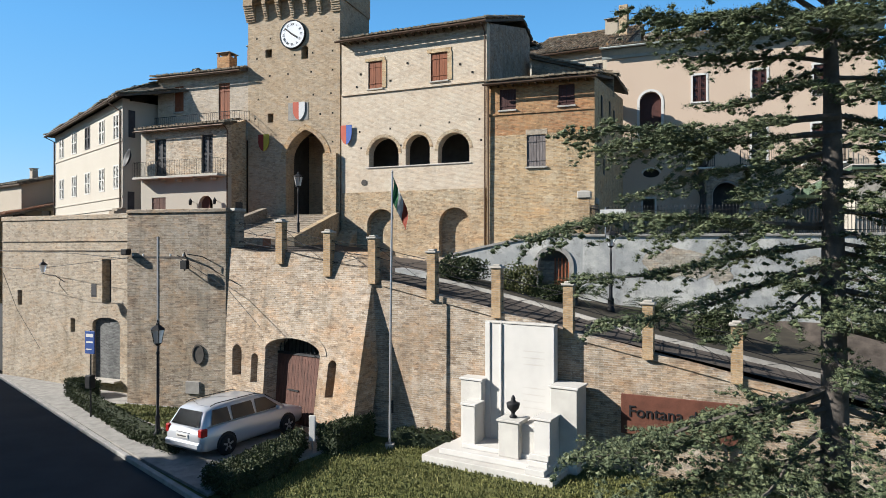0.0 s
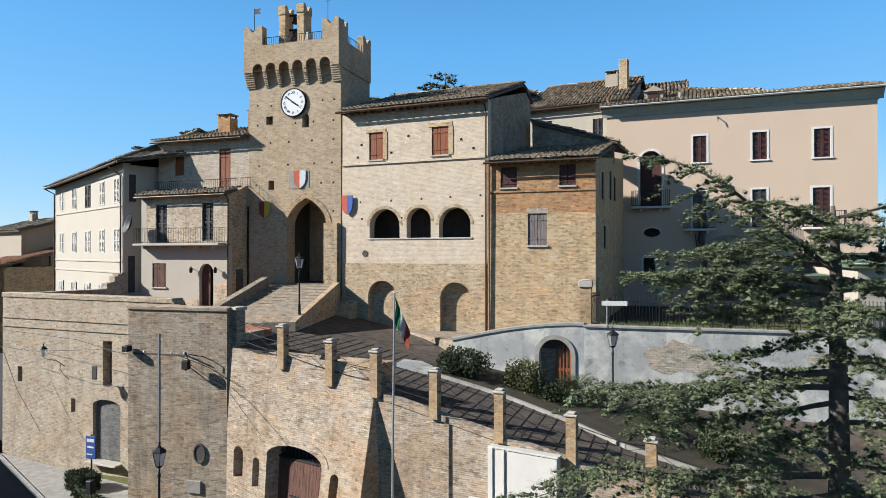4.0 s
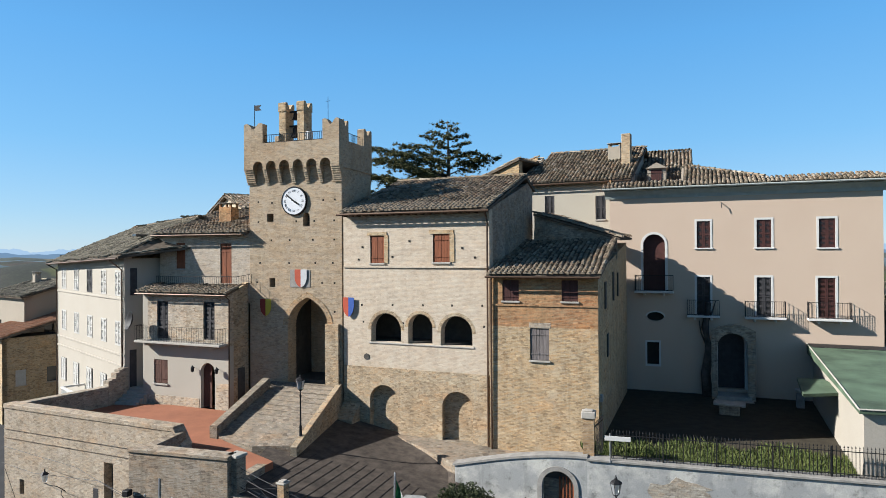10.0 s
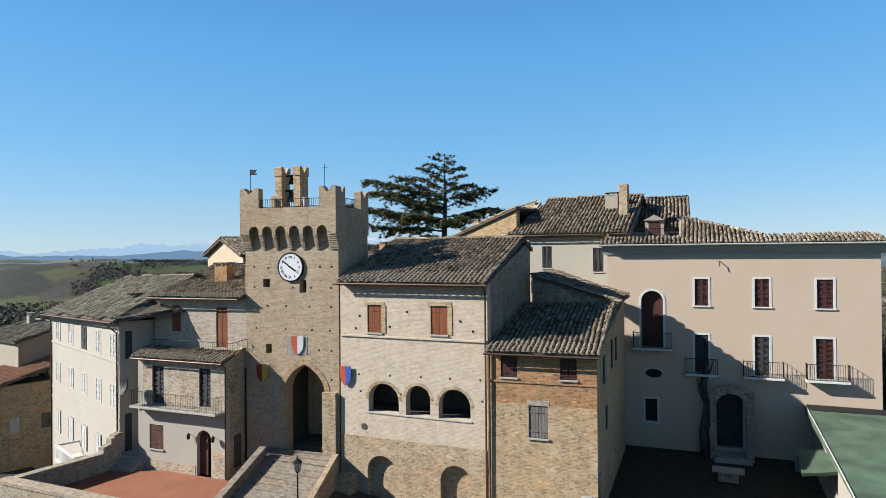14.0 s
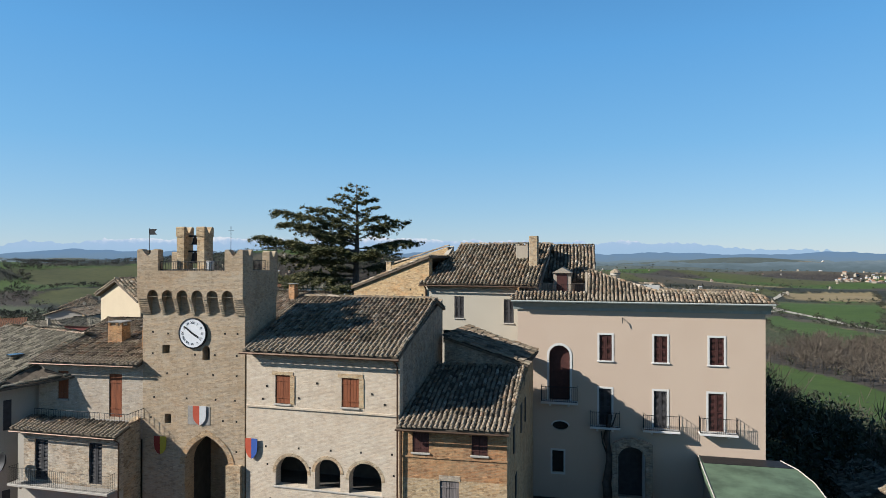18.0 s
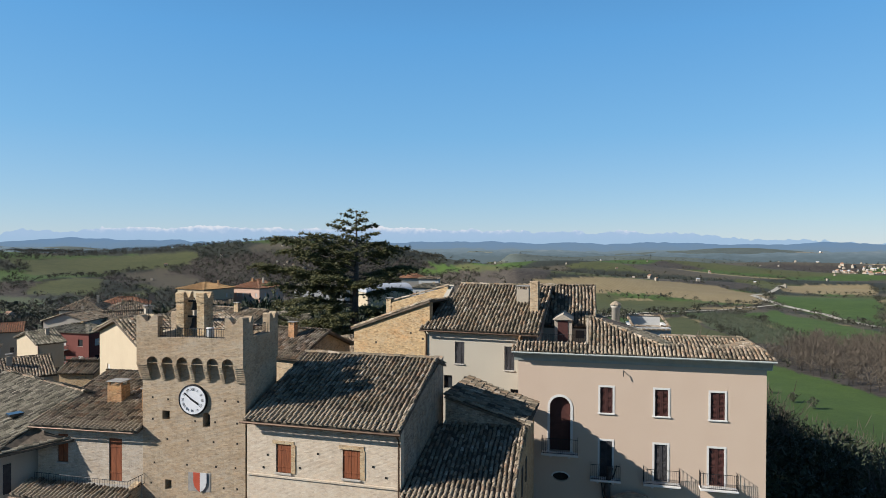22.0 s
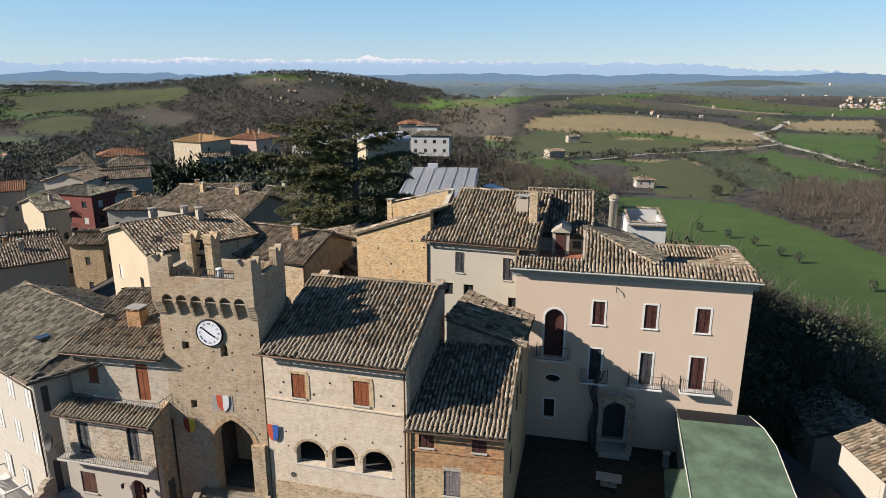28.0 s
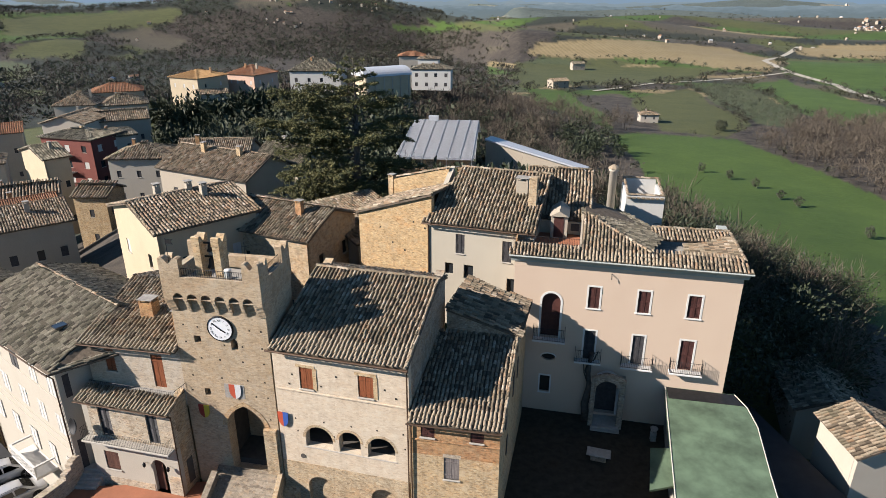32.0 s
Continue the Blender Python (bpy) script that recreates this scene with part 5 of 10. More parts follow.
for m_ in ((-3.2, -1.9, -E_, -E_ + 0.45, 22.502, 23.75), (-3.2, -2.75, -E_ + 0.452, 0.6, 22.502, 23.7), (2.1, 3.16, -E_, -E_ + 0.45, 22.502, 23.72), (2.71, 3.16, -E_ + 0.452, 0.75, 22.502, 23.72),
           (2.71, 3.16, D - 1.1, D, 22.502, 23.65), (-3.2, -2.75, D - 1.1, D, 22.502, 23.6)):
    part("merlon", merlon(*m_), M["tower"], tw)
# bell gable: two tall brick piers with swallow-tail heads and the bells between them
for u in (-1.1, 0.14):
    p = part("bell_pier", boxes((u, u + 0.44, 0.1, 1.0, 21.6, 24.4)), M["brick_ochre"], tw)
    part("pier_head", merlon(u - 0.03, u + 0.47, 0.06, 1.04, 24.402, 25.0), M["brick_ochre"], p)
for z, r in ((22.9, 0.30), (23.95, 0.21)):
    bm = bmesh.new()
    lathe(bm, [(q * r / 0.33, h * r / 0.3) for q, h in ((0.02, 0.62), (0.12, 0.6), (0.17, 0.5), (0.2, 0.25), (0.3, 0.04), (0.33, 0.0), (0.28, 0.0))][::-1], 14, (-0.26, 0.55, z))
    part("bell", bm, M["iron"], tw, "small dark bronze bell", True)
    part("bell_beam", boxes((-0.658, 0.138, 0.5, 0.6, z + 0.62 * r / 0.3, z + 0.62 * r / 0.3 + 0.1)), M["iron"], tw)
part("roof_railing", railing(bmesh.new(), [(-1.88, -E_ + 0.2, 22.5), (-1.1, -E_ + 0.2, 22.5), (2.08, -E_ + 0.2, 22.5)], 0.5, 0.14), M["iron"], tw)
part("roof_railing", railing(bmesh.new(), [(2.93, 0.8, 22.5), (2.93, D - 1.15, 22.5)], 0.55, 0.14), M["iron"], tw)
part("siren_drum", lathe(bmesh.new(), [(0.2, 0), (0.22, 0.05), (0.22, 0.5), (0.2, 0.55)], 14, (1.0, 0.0, 22.5)), M["white_paint"], tw, "white cylindrical siren", True)
part("flag_mast", tube(bmesh.new(), [(-2.6, -0.2, 23.3), (-2.6, -0.2, 24.85)], 0.02, 5), M["iron"], tw)
bm = bmesh.new()
for z0, z1 in ((24.5, 24.66), (24.66, 24.82)):
    vs = [bm.verts.new((x, y, z)) for y in (-0.21, -0.195) for x, z in ((-2.58, z0), (-2.12 if z0 < 24.6 else -2.26, z0), (-2.26 if z0 < 24.6 else -2.12, z1), (-2.58, z1))]
    for f in ((0, 1, 2, 3), (7, 6, 5, 4), (0, 4, 5, 1), (1, 5, 6, 2), (2, 6, 7, 3), (3, 7, 4, 0)):
        bm.faces.new([vs[i] for i in f])
part("wind_vane", bm, M["iron"], tw, "dark sheet-metal swallowtail vane")
part("cross", tube(tube(bmesh.new(), [(2.35, -0.2, 23.2), (2.35, -0.2, 24.95)], 0.015, 5), [(2.2, -0.2, 24.7), (2.5, -0.2, 24.7)], 0.012, 4), M["iron"], tw)
# clock
M["dial"] = plain("white enamel dial", (0.92, 0.93, 0.95), 0.45, var=0.03, bmp=0.0)
ck = part("clock", lathe(bmesh.new(), [(0.0, 0.0), (0.86, 0.0), (0.86, 0.1), (0.80, 0.13), (0.78, 0.09), (0.0, 0.09)], 40), M["iron"], tw, "round white clock face with dark hands and numerals", True)
ck.matrix_basis = pose(0, -0.0, 19.04, 90, 0, 0)
face = part("dial", lathe(bmesh.new(), [(0.0, 0.0), (0.78, 0.0), (0.78, 0.012), (0.0, 0.012)], 40), M["dial"], ck)
face.matrix_basis = pose(0, 0, 0.092)
NUMERALS = ["XII", "I", "II", "III", "IIII", "V", "VI", "VII", "VIII", "IX", "X", "XI"]
for i, s in enumerate(NUMERALS):
    cu = bpy.data.curves.new("numeral", "FONT")
    cu.body, cu.size, cu.align_x, cu.align_y, cu.extrude = s, 0.2, "CENTER", "CENTER", 0.004
    tmp = bpy.data.objects.new("numeral", cu)
    scene.collection.objects.link(tmp)
    me = bpy.data.meshes.new_from_object(tmp.evaluated_get(bpy.context.evaluated_depsgraph_get()))
    bpy.data.objects.remove(tmp)
    me.materials.clear()
    ob = part("numeral", me, M["iron"], ck)
    a = radians(-30 * i)
    ob.matrix_basis = Matrix.Translation((-0.58 * math.sin(a), 0.58 * math.cos(a), 0.11)) @ Matrix.Rotation(a, 4, "Z")
for ln, w, a in ((0.42, 0.05, -122), (0.62, 0.04, 52)):
    h = part("clock_hand", boxes((-w, w, -0.14, ln, 0.0, 0.012)), M["iron"], ck)
    h.matrix_basis = pose(0, 0, 0.118 if ln < 0.5 else 0.132, 0, 0, a)
putlogs(tw, [(u, z) for z, us in ((19.05, (-2.5, 1.9, 2.65)), (18.98, (-1.55,)), (17.85, (-2.5, 1.3, 2.6, 0.1)), (16.75, (-1.6, -0.35, 1.2, 2.6)), (15.4, (-2.4, -0.4, 1.35, 2.5)), (14.25, (-2.6, 1.8, 2.6)), (12.6, (-2.3, 2.6))) for u in us])
part("niche", boxes((-0.32, 1.02, -0.02, 0.02, 13.98, 15.02)), M["concrete"], tw)


def shield(parent, u, z, y, w, h, halves, label, tilt=0):
    """A heraldic shield of two painted halves."""
    sh = None
    for s, mt in zip((-1, 1), halves):
        bm = bmesh.new()
        pts = [(0, h * 0.5), (s * w / 2, h * 0.5), (s * w / 2, 0.02 * h), (s * w * 0.42, -h * 0.22), (s * w * 0.22, -h * 0.42), (0, -h * 0.5)]
        a = [bm.verts.new((p, -0.03 + 0.0, q)) for p, q in pts]
        b = [bm.verts.new((p, 0.0, q)) for p, q in pts]
        bm.faces.new(a)
        bm.faces.new(b[::-1])
        for i in range(6):
            bm.faces.new((a[i], a[(i + 1) % 6], b[(i + 1) % 6], b[i]))
        bmesh.ops.recalc_face_normals(bm, faces=bm.faces)
        if sh is None:
            sh = part("shield", bm, M[mt], parent, label)
            sh.matrix_basis = pose(u, y, z, tilt, 0, 0)
        else:
            part("shield_half", bm, M[mt], sh)
    return sh


for nm, c in (("paint_red", (0.55, 0.10, 0.05)), ("paint_white", (0.72, 0.72, 0.72)), ("paint_yellow", (0.62, 0.50, 0.06)), ("paint_maroon", (0.30, 0.04, 0.03)), ("paint_blue", (0.05, 0.12, 0.42)), ("paint_green", (0.03, 0.22, 0.08)), ("sign_blue", (0.03, 0.09, 0.32))):
    M[nm] = plain(nm.replace("_", " "), c, 0.6, var=0.12)
shield(tw, 0.42, 14.5, -0.05, 0.8, 1.05, ("paint_red", "paint_white"), "red and white heraldic shield")
shield(tw, -1.95, 12.75, -0.1, 0.75, 1.0, ("paint_maroon", "paint_yellow"), "maroon and yellow heraldic shield")

# ---------------------------------------------------------------- the palace with the loggia
pa = thing("loggia_palace", "tall cream brick palace with a three-arched loggia", "house", -4.355, 36.18, 0, -22.88)
PD = 8.5
log = [(0.19, 2.07, 11.0, 12.62, "a"), (2.5, 3.95, 11.0, 12.64, "a"), (4.43, 6.24, 11.0, 12.6, "a")]
nich = [(0.1, 1.87, 6.0, 8.63, "a"), (4.51, 6.25, 5.8, 8.61, "a")]
part("wall_face", wall(bmesh.new(), -1.6, 7.2, 9.6, 15.15, log, 0, 0.55), M["palazzo"], pa)
part("wall_upper", wall(bmesh.new(), -1.6, 7.2, 15.152, 18.25, [(0.15, 1.04, 15.4, 16.93, "r"), (4.0, 4.98, 15.45, 16.96, "r")], 0.02, 0.55), M["palazzo"], pa)
part("wall_lower", wall(bmesh.new(), -1.6, 7.2, 5.2, 9.598, nich, -0.02, 0.55), M["palazzo_low"], pa)
part("string_course", bevelled(boxes((-1.55, 7.2, -0.08, 0.02, 15.13, 15.25)), 0.015), M["palazzo"], pa)
# right side in darker brick: its stains, with the side's shade painted in
part("side_wall", prism(bmesh.new(), [(6.6, 0.56), (7.2, 0.56), (7.2, PD), (6.6, PD)], 5.2, lambda x, y: 18.2 + 2.4 * min(1, y / 6.6) - 0.06), M["bastion"], pa)
part("side_wall", prism(bmesh.new(), [(-1.6, 0.56), (-1.0, 0.56), (-1.0, PD), (-1.6, PD)], 5.2, lambda x, y: 18.2 + 2.4 * min(1, y / 6.6) - 0.06), M["palazzo_low"], pa)
part("back_wall", boxes((-0.99, 6.59, PD - 0.5, PD, 5.2, 19.9)), M["palazzo_low"], pa)
# loggia room: its inner shade is put into the dark void colour
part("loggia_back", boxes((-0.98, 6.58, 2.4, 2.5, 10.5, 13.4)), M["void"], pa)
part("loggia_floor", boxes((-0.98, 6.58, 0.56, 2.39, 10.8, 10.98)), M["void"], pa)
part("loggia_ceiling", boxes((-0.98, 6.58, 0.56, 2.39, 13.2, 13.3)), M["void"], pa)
for o in nich:
    part("niche_back", boxes((o[0] - 0.1, o[1] + 0.1, 0.4, 0.5, 5.4, 8.8)), M["palazzo_low"], pa)
    bm = bmesh.new()
    arch_ring(bm, o, 0.22, -0.025, 0.1, 18, legs=False)
    part("arch_ring", bm, M["palazzo_low"], pa)
for o in log:
    bm = bmesh.new()
    arch_ring(bm, o, 0.18, -0.015, 0.1, 18, legs=False)
    part("arch_ring", bm, M["palazzo_low"], pa)
for u in (2.285, 4.19):
    c = part("loggia_column", lathe(bmesh.new(), [(0.16, 0), (0.16, 0.08), (0.12, 0.12), (0.11, 0.7), (0.13, 0.74), (0.19, 0.86), (0.19, 0.95)], 12, (u, 0.2, 11.0)), M["stone"], pa, "", True)
part("loggia_sill", bevelled(boxes((0.05, 6.35, -0.05, 0.3, 10.92, 10.998)), 0.01), M["stone"], pa)
shutters(pa, 0.15, 1.04, 15.4, 16.93, 0.02, "shutter_red", None, slats=False)
shutters(pa, 4.0, 4.98, 15.45, 16.96, 0.02, "shutter_red", None, slats=False)
part("window_margin", boxes((-0.05, 1.2, -0.015, 0.018, 16.94, 17.12), (1.045, 1.3, -0.015, 0.018, 15.4, 16.938)), M["brick_ochre"], pa)
part("window_margin", boxes((3.8, 5.2, -0.015, 0.018, 16.97, 17.18), (4.985, 5.25, -0.015, 0.018, 15.45, 16.968)), M["brick_ochre"], pa)
roof_slope("roof", [(-1.55, -0.45, 18.22), (7.32, -0.45, 18.22), (7.32, 6.7, 20.62), (-1.55, 6.7, 20.62)], pa, seed=3, pieces=150)
roof_slope("roof", [(7.32, PD + 0.3, 19.95), (-1.55, PD + 0.3, 19.95), (-1.55, 6.72, 20.6), (7.32, 6.72, 20.6)], pa, seed=4)
ridge_tiles(pa, (-1.5, 6.7, 20.66), (7.3, 6.7, 20.66))
ridge_tiles(pa, (7.25, -0.4, 18.28), (7.25, 6.6, 20.64), 0.24)
part("gutter", tube(bmesh.new(), [(-1.7, -0.55, 18.12), (7.35, -0.55, 18.1)], 0.07, 6), M["copper"], pa)
part("downpipe", tube(bmesh.new(), [(7.12, -0.5, 18.05), (7.12, -0.09, 17.7), (7.12, -0.09, 5.9)], 0.05, 6), M["copper"], pa)
part("rafter_ends", boxes(*[(-1.4 + 0.44 * i, -1.32 + 0.44 * i, -0.42, 0.0, 18.02, 18.1) for i in range(20)]), M["wood"], pa)
part("plaster_patch", boxes((-1.1, 7.1, 0.008, 0.018, 17.6, 18.15)), M["upper_house"], pa)
putlogs(pa, [(u, 13.05 + 0.02 * u) for u in (-0.4, 1.55, 3.4, 5.1, 6.8)] + [(u, 12.1) for u in (-0.3, 2.2, 6.9)] + [(0.35, 17.0), (-0.35, 16.3), (1.55, 15.75), (5.7, 16.2), (-0.6, 15.6), (2.6, 16.6), (6.4, 15.7)])
part("drain_hole", lathe(bmesh.new(), [(0.14, 0), (0.18, 0.0), (0.18, 0.03), (0.0, 0.03)], 12), M["void"], pa).matrix_basis = pose(-0.1, 0.0, 10.15, 90, 0, 0)
shield(pa, -1.2, 12.9, -0.12, 0.72, 1.1, ("paint_red", "paint_blue"), "red and blue heraldic shield")
part("buttress", prism(bmesh.new(), [(-1.62, -0.9), (-0.55, -0.9), (-0.55, -0.04), (-1.62, -0.04)], 5.5, lambda x, y: 6.7 + 0.9 * (y + 0.9)), M["palazzo_low"], pa)

# ---------------------------------------------------------------- the brick house
bh = thing("brick_house", "three-storey orange and ochre brick house with a tiled roof", "house", 4.213, 32.40, 0, -18.98)
wins = [(-1.39, -0.54, 13.5, 14.55, "r"), (1.61, 2.41, 13.52, 14.56, "r")]
part("wall_upper", wall(bmesh.new(), -2.06, 3.37, 12.2, 14.9, wins, 0, 0.45), M["brick_orange"], bh)
part("wall_face", wall(bmesh.new(), -2.06, 3.37, 5.2, 12.198, [(0.02, 0.98, 10.55, 12.15, "r")], 0.0, 0.45), M["brick_ochre"], bh)
part("string_course", boxes((-2.0, 3.4, -0.05, 0.02, 13.25, 13.33)), M["brick_orange"], bh)
part("window_head", boxes((-0.03, 1.05, -0.012, 0.02, 12.16, 12.42)), M["cottage"], bh)
SD = 13.0
# the side wall runs back to the peach house, a little splayed
part("side_wall", prism(bmesh.new(), [(3.37, 0.02), (2.92, 0.46), (3.2, SD), (3.95, SD)], 5.2, lambda x, y: 14.85 + 0.232 * min(y, 7.3)), M["brick_ochre"], bh)
part("infill", boxes((-2.0, 3.0, 7.2, 7.5, 5.2, 16.4)), M["void"], bh)
for a, b, z0, z1 in ((2.2, 2.9, 13.0, 14.4), (5.5, 6.2, 13.2, 14.8), (7.6, 8.2, 13.3, 14.7), (3.0, 3.7, 10.4, 11.6)):
    w = part("window", boxes((3.37 + 0.045 * a, 3.43 + 0.045 * a, a, b, z0, z1)), M["shutter_black"], bh)
for o, mt in ((wins[0], "shutter_dark"), (wins[1], "shutter_dark")):
    shutters(bh, o[0], o[1], o[2], o[3], 0, mt, None, slats=False, sill=True)
shutters(bh, 0.02, 0.98, 10.55, 12.15, 0, "shutter_grey", None, slats=False)
roof_slope("roof", [(-2.1, -0.5, 14.84), (3.55, -0.5, 14.84), (3.75, 7.35, 16.62), (-2.1, 7.35, 16.62)], bh, seed=7, pieces=90)
ridge_tiles(bh, (3.5, -0.4, 14.9), (3.7, 7.3, 16.68), 0.24)
part("gutter", tube(bmesh.new(), [(-2.15, -0.58, 14.72), (3.5, -0.58, 14.72)], 0.06, 6), M["copper"], bh)
part("rafter_ends", boxes(*[(-1.9 + 0.4 * i, -1.82 + 0.4 * i, -0.45, 0.0, 14.66, 14.74) for i in range(14)]), M["wood"], bh)
part("downpipe", tube(bmesh.new(), [(-1.96, -0.1, 14.7), (-1.96, -0.07, 5.8)], 0.05, 6), M["copper"], bh)
# rear wing with a rough roof that falls towards the yard
# this wall's dark brick paints the palace's shadow into its colour
part("rear_wall", prism(bmesh.new(), [(-1.2, 7.52), (3.75, 7.36), (3.75, 7.6), (-1.2, 7.8)], 15.5, lambda x, y: 18.2 - 0.3 * (x + 1.2)), M["bastion"], bh)
roof_slope("roof", [(3.95, 7.3, 16.75), (4.35, 12.6, 16.85), (-0.6, 12.8, 18.4), (-1.2, 7.3, 18.35)], bh, seed=8, pitch=0.3, length=0.42)

# ---------------------------------------------------------------- the peach house
pk = thing("peach_house", "large peach plastered house with white window surrounds", "house", 13.44, 43.82, 0, -20.71)
up_w = [(3.36, 4.24, 16.13, 17.95), (6.93, 7.83, 16.13, 17.97), (10.42, 11.37, 16.1, 17.96)]
lo_w = [(3.34, 4.22, 11.78, 14.28), (6.91, 7.8, 11.8, 14.28), (10.34, 11.35, 11.78, 14.28)]
a_op = (0.0, 1.4, 13.3, 17.1, "a")
d_op = (4.62, 6.2, 7.0, 10.75, "a")
o_op = (0.22, 1.3, 11.25, 11.85, "o")
l_op = (0.21, 0.98, 8.33, 9.82, "r")
ops = [(a, b, c, d_, "r") for a, b, c, d_ in up_w + lo_w] + [a_op, d_op, o_op, l_op]
part("wall_face", wall(bmesh.new(), -2.2, 13.85, 5.5, 19.55, ops, 0, 0.5), M["pink"], pk)
part("side_wall", boxes((13.4, 13.85, 0.502, 9.5, 2.0, 19.55)), M["pink"], pk)
part("side_wall", boxes((-2.2, -1.8, 0.502, 4.0, 5.5, 19.55)), M["pink"], pk)
part("back_wall", boxes((-1.8, 13.398, 9.1, 9.5, 2.0, 19.55)), M["pink"], pk)
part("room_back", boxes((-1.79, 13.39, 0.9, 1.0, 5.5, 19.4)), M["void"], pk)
bm = bmesh.new()
prof = [(0.0, 19.552), (-0.1, 19.552), (-0.16, 19.75), (-0.34, 19.95), (-0.46, 20.05), (-0.46, 20.2), (0.0, 20.2)]
v0 = [bm.verts.new((-2.5, y, z)) for y, z in prof]
v1 = [bm.verts.new((14.15, y, z)) for y, z in prof]
n_ = len(prof)
for i in range(n_):
    bm.faces.new((v0[i], v1[i], v1[(i + 1) % n_], v0[(i + 1) % n_]))
bm.faces.new(v0[::-1])
bm.faces.new(v1)
bmesh.ops.recalc_face_normals(bm, faces=bm.faces)
part("cornice", bm, M["cornice"], pk)
part("cornice_side", boxes((13.86, 14.15, 0.0, 9.5, 19.7, 20.2), (13.4, 13.858, 0.0, 9.5, 19.56, 20.2)), M["cornice"], pk)
for i, (a, b, c, d_) in enumerate(up_w):
    shutters(pk, a + 0.03, b - 0.03, c + 0.03, d_ - 0.03, 0, "shutter_dark", "white_paint", 0.13)
for i, (a, b, c, d_) in enumerate(lo_w):
    shutters(pk, a + 0.03, b - 0.03, c, d_ - 0.03, 0, "shutter_black" if i < 2 else "shutter_dark", "white_paint", 0.13, sill=False)
bm = bmesh.new()
arch_ring(bm, a_op, 0.16, -0.03, 0.08)
part("door_surround", bm, M["white_paint"], pk)
part("balcony_door", boxes((0.0, 1.4, 0.35, 0.42, 13.3, 17.2)), M["shutter_dark"], pk, "tall arched dark brown balcony door")
bm = bmesh.new()
arch_ring(bm, d_op, 0.18, -0.04, 0.1)
part("door_surround", bm, M["white_paint"], pk)
part("house_door", boxes((4.62, 6.2, 0.4, 0.46, 6.9, 10.8)), M["shutter_black"], pk, "dark arched house door in shade")
bm = bmesh.new()
c = Vector((0.76, 0, 11.55))
arch_ring(bm, (0.22, 1.3, 11.55, 11.85, "a"), 0.1, -0.02, 0.06, 16, legs=False)
part("oval_surround", bm, M["white_paint"], pk)
# panes in the hole colour: the unlit room behind is painted on
part("oval_glass", boxes((0.2, 1.32, 0.2, 0.23, 11.2, 11.9)), M["hole"], pk)
part("lower_window", boxes((0.21, 0.98, 0.15, 0.18, 8.33, 9.82)), M["hole"], pk)
part("window_margin", boxes((0.1, 0.208, -0.02, 0.05, 8.2, 9.95), (0.982, 1.1, -0.02, 0.05, 8.2, 9.95), (0.208, 0.982, -0.02, 0.05, 9.822, 9.95), (0.208, 0.982, -0.05, 0.05, 8.2, 8.328)), M["white_paint"], pk)
balcony(pk, -0.55, 1.95, 13.3, out=0.7, h=1.05, mat="white_paint")
balcony(pk, 2.75, 4.75, 11.75, out=0.6, h=1.0, mat="white_paint")
balcony(pk, 6.2, 8.55, 11.75, out=0.7, h=1.0, mat="white_paint")
balcony(pk, 9.75, 12.1, 11.75, out=0.7, h=1.0, mat="white_paint")
part("lamp_bracket", tube(bmesh.new(), [(4.9, 0, 19.1), (4.9, -0.25, 19.0), (4.9, -0.3, 18.75)], 0.03, 5), M["iron"], pk)
# roof: a front slope below a hip, and low slopes round a light well at the far end
AP = (2.7, 4.5, 22.1)
EZ = 20.24
roof_slope("roof", [(-2.65, -0.6, EZ), (2.6, -0.6, EZ), (2.6, 0.75, 20.73), (-2.2, 0.75, 20.73)], pk, seed=16, mat="tile")
roof_slope("roof", [(2.6, -0.6, EZ), (8.6, -0.6, EZ), (7.6, 0.5, 20.66), AP, (2.6, 4.5, 22.1)], pk, seed=11, mat="tile", pieces=60)
roof_slope("roof", [(8.6, -0.6, EZ), (14.3, -0.6, EZ), (13.6, 0.9, 20.7), (7.3, 0.9, 20.7)], pk, seed=12)
roof_slope("roof", [(7.4, 0.6, 20.66), (9.2, 6.5, 20.0), (6.0, 9.0, 20.9), (2.7, 7.5, 22.3), AP], pk, seed=13, mat="tile_grey")
roof_slope("roof", [(10.4, 1.0, 19.7), (10.4, 5.6, 19.7), (13.9, 6.2, 20.45), (13.9, 0.8, 20.5)], pk, seed=14)
roof_slope("roof", [(8.0, 5.2, 20.1), (13.9, 5.6, 20.1), (13.9, 6.9, 20.55), (8.0, 6.6, 20.55)], pk, seed=15)
part("well_floor", boxes((7.5, 13.4, 0.9, 9.0, 19.3, 19.5)), M["concrete"], pk)
ridge_tiles(pk, (7.5, 0.55, 20.72), (AP[0], AP[1], AP[2] + 0.05), 0.32)
ridge_tiles(pk, (13.95, 0.8, 20.55), (13.95, 6.6, 20.55), 0.3)
ridge_tiles(pk, (8.0, 6.65, 20.6), (13.9, 6.9, 20.6), 0.3)
part("gutter", tube(bmesh.new(), [(-2.6, -0.68, EZ - 0.06), (14.3, -0.68, EZ - 0.06)], 0.07, 6), M["cornice"], pk)
# porch at the door
po = part("porch", wall(bmesh.new(), 4.2, 6.75, 6.4, 11.4, [(4.55, 6.3, 6.4, 10.75, "a")], -1.3, -1.0, top=lambda u: 11.3 - 0.25 * (u - 5.5) ** 2, extra=[4.2 + 0.25 * i for i in range(11)]), M["bastion"], pk, "dark stone arched porch")
part("porch_side", boxes((6.5, 6.75, -0.998, 0.0, 6.4, 10.6)), M["bastion"], po)
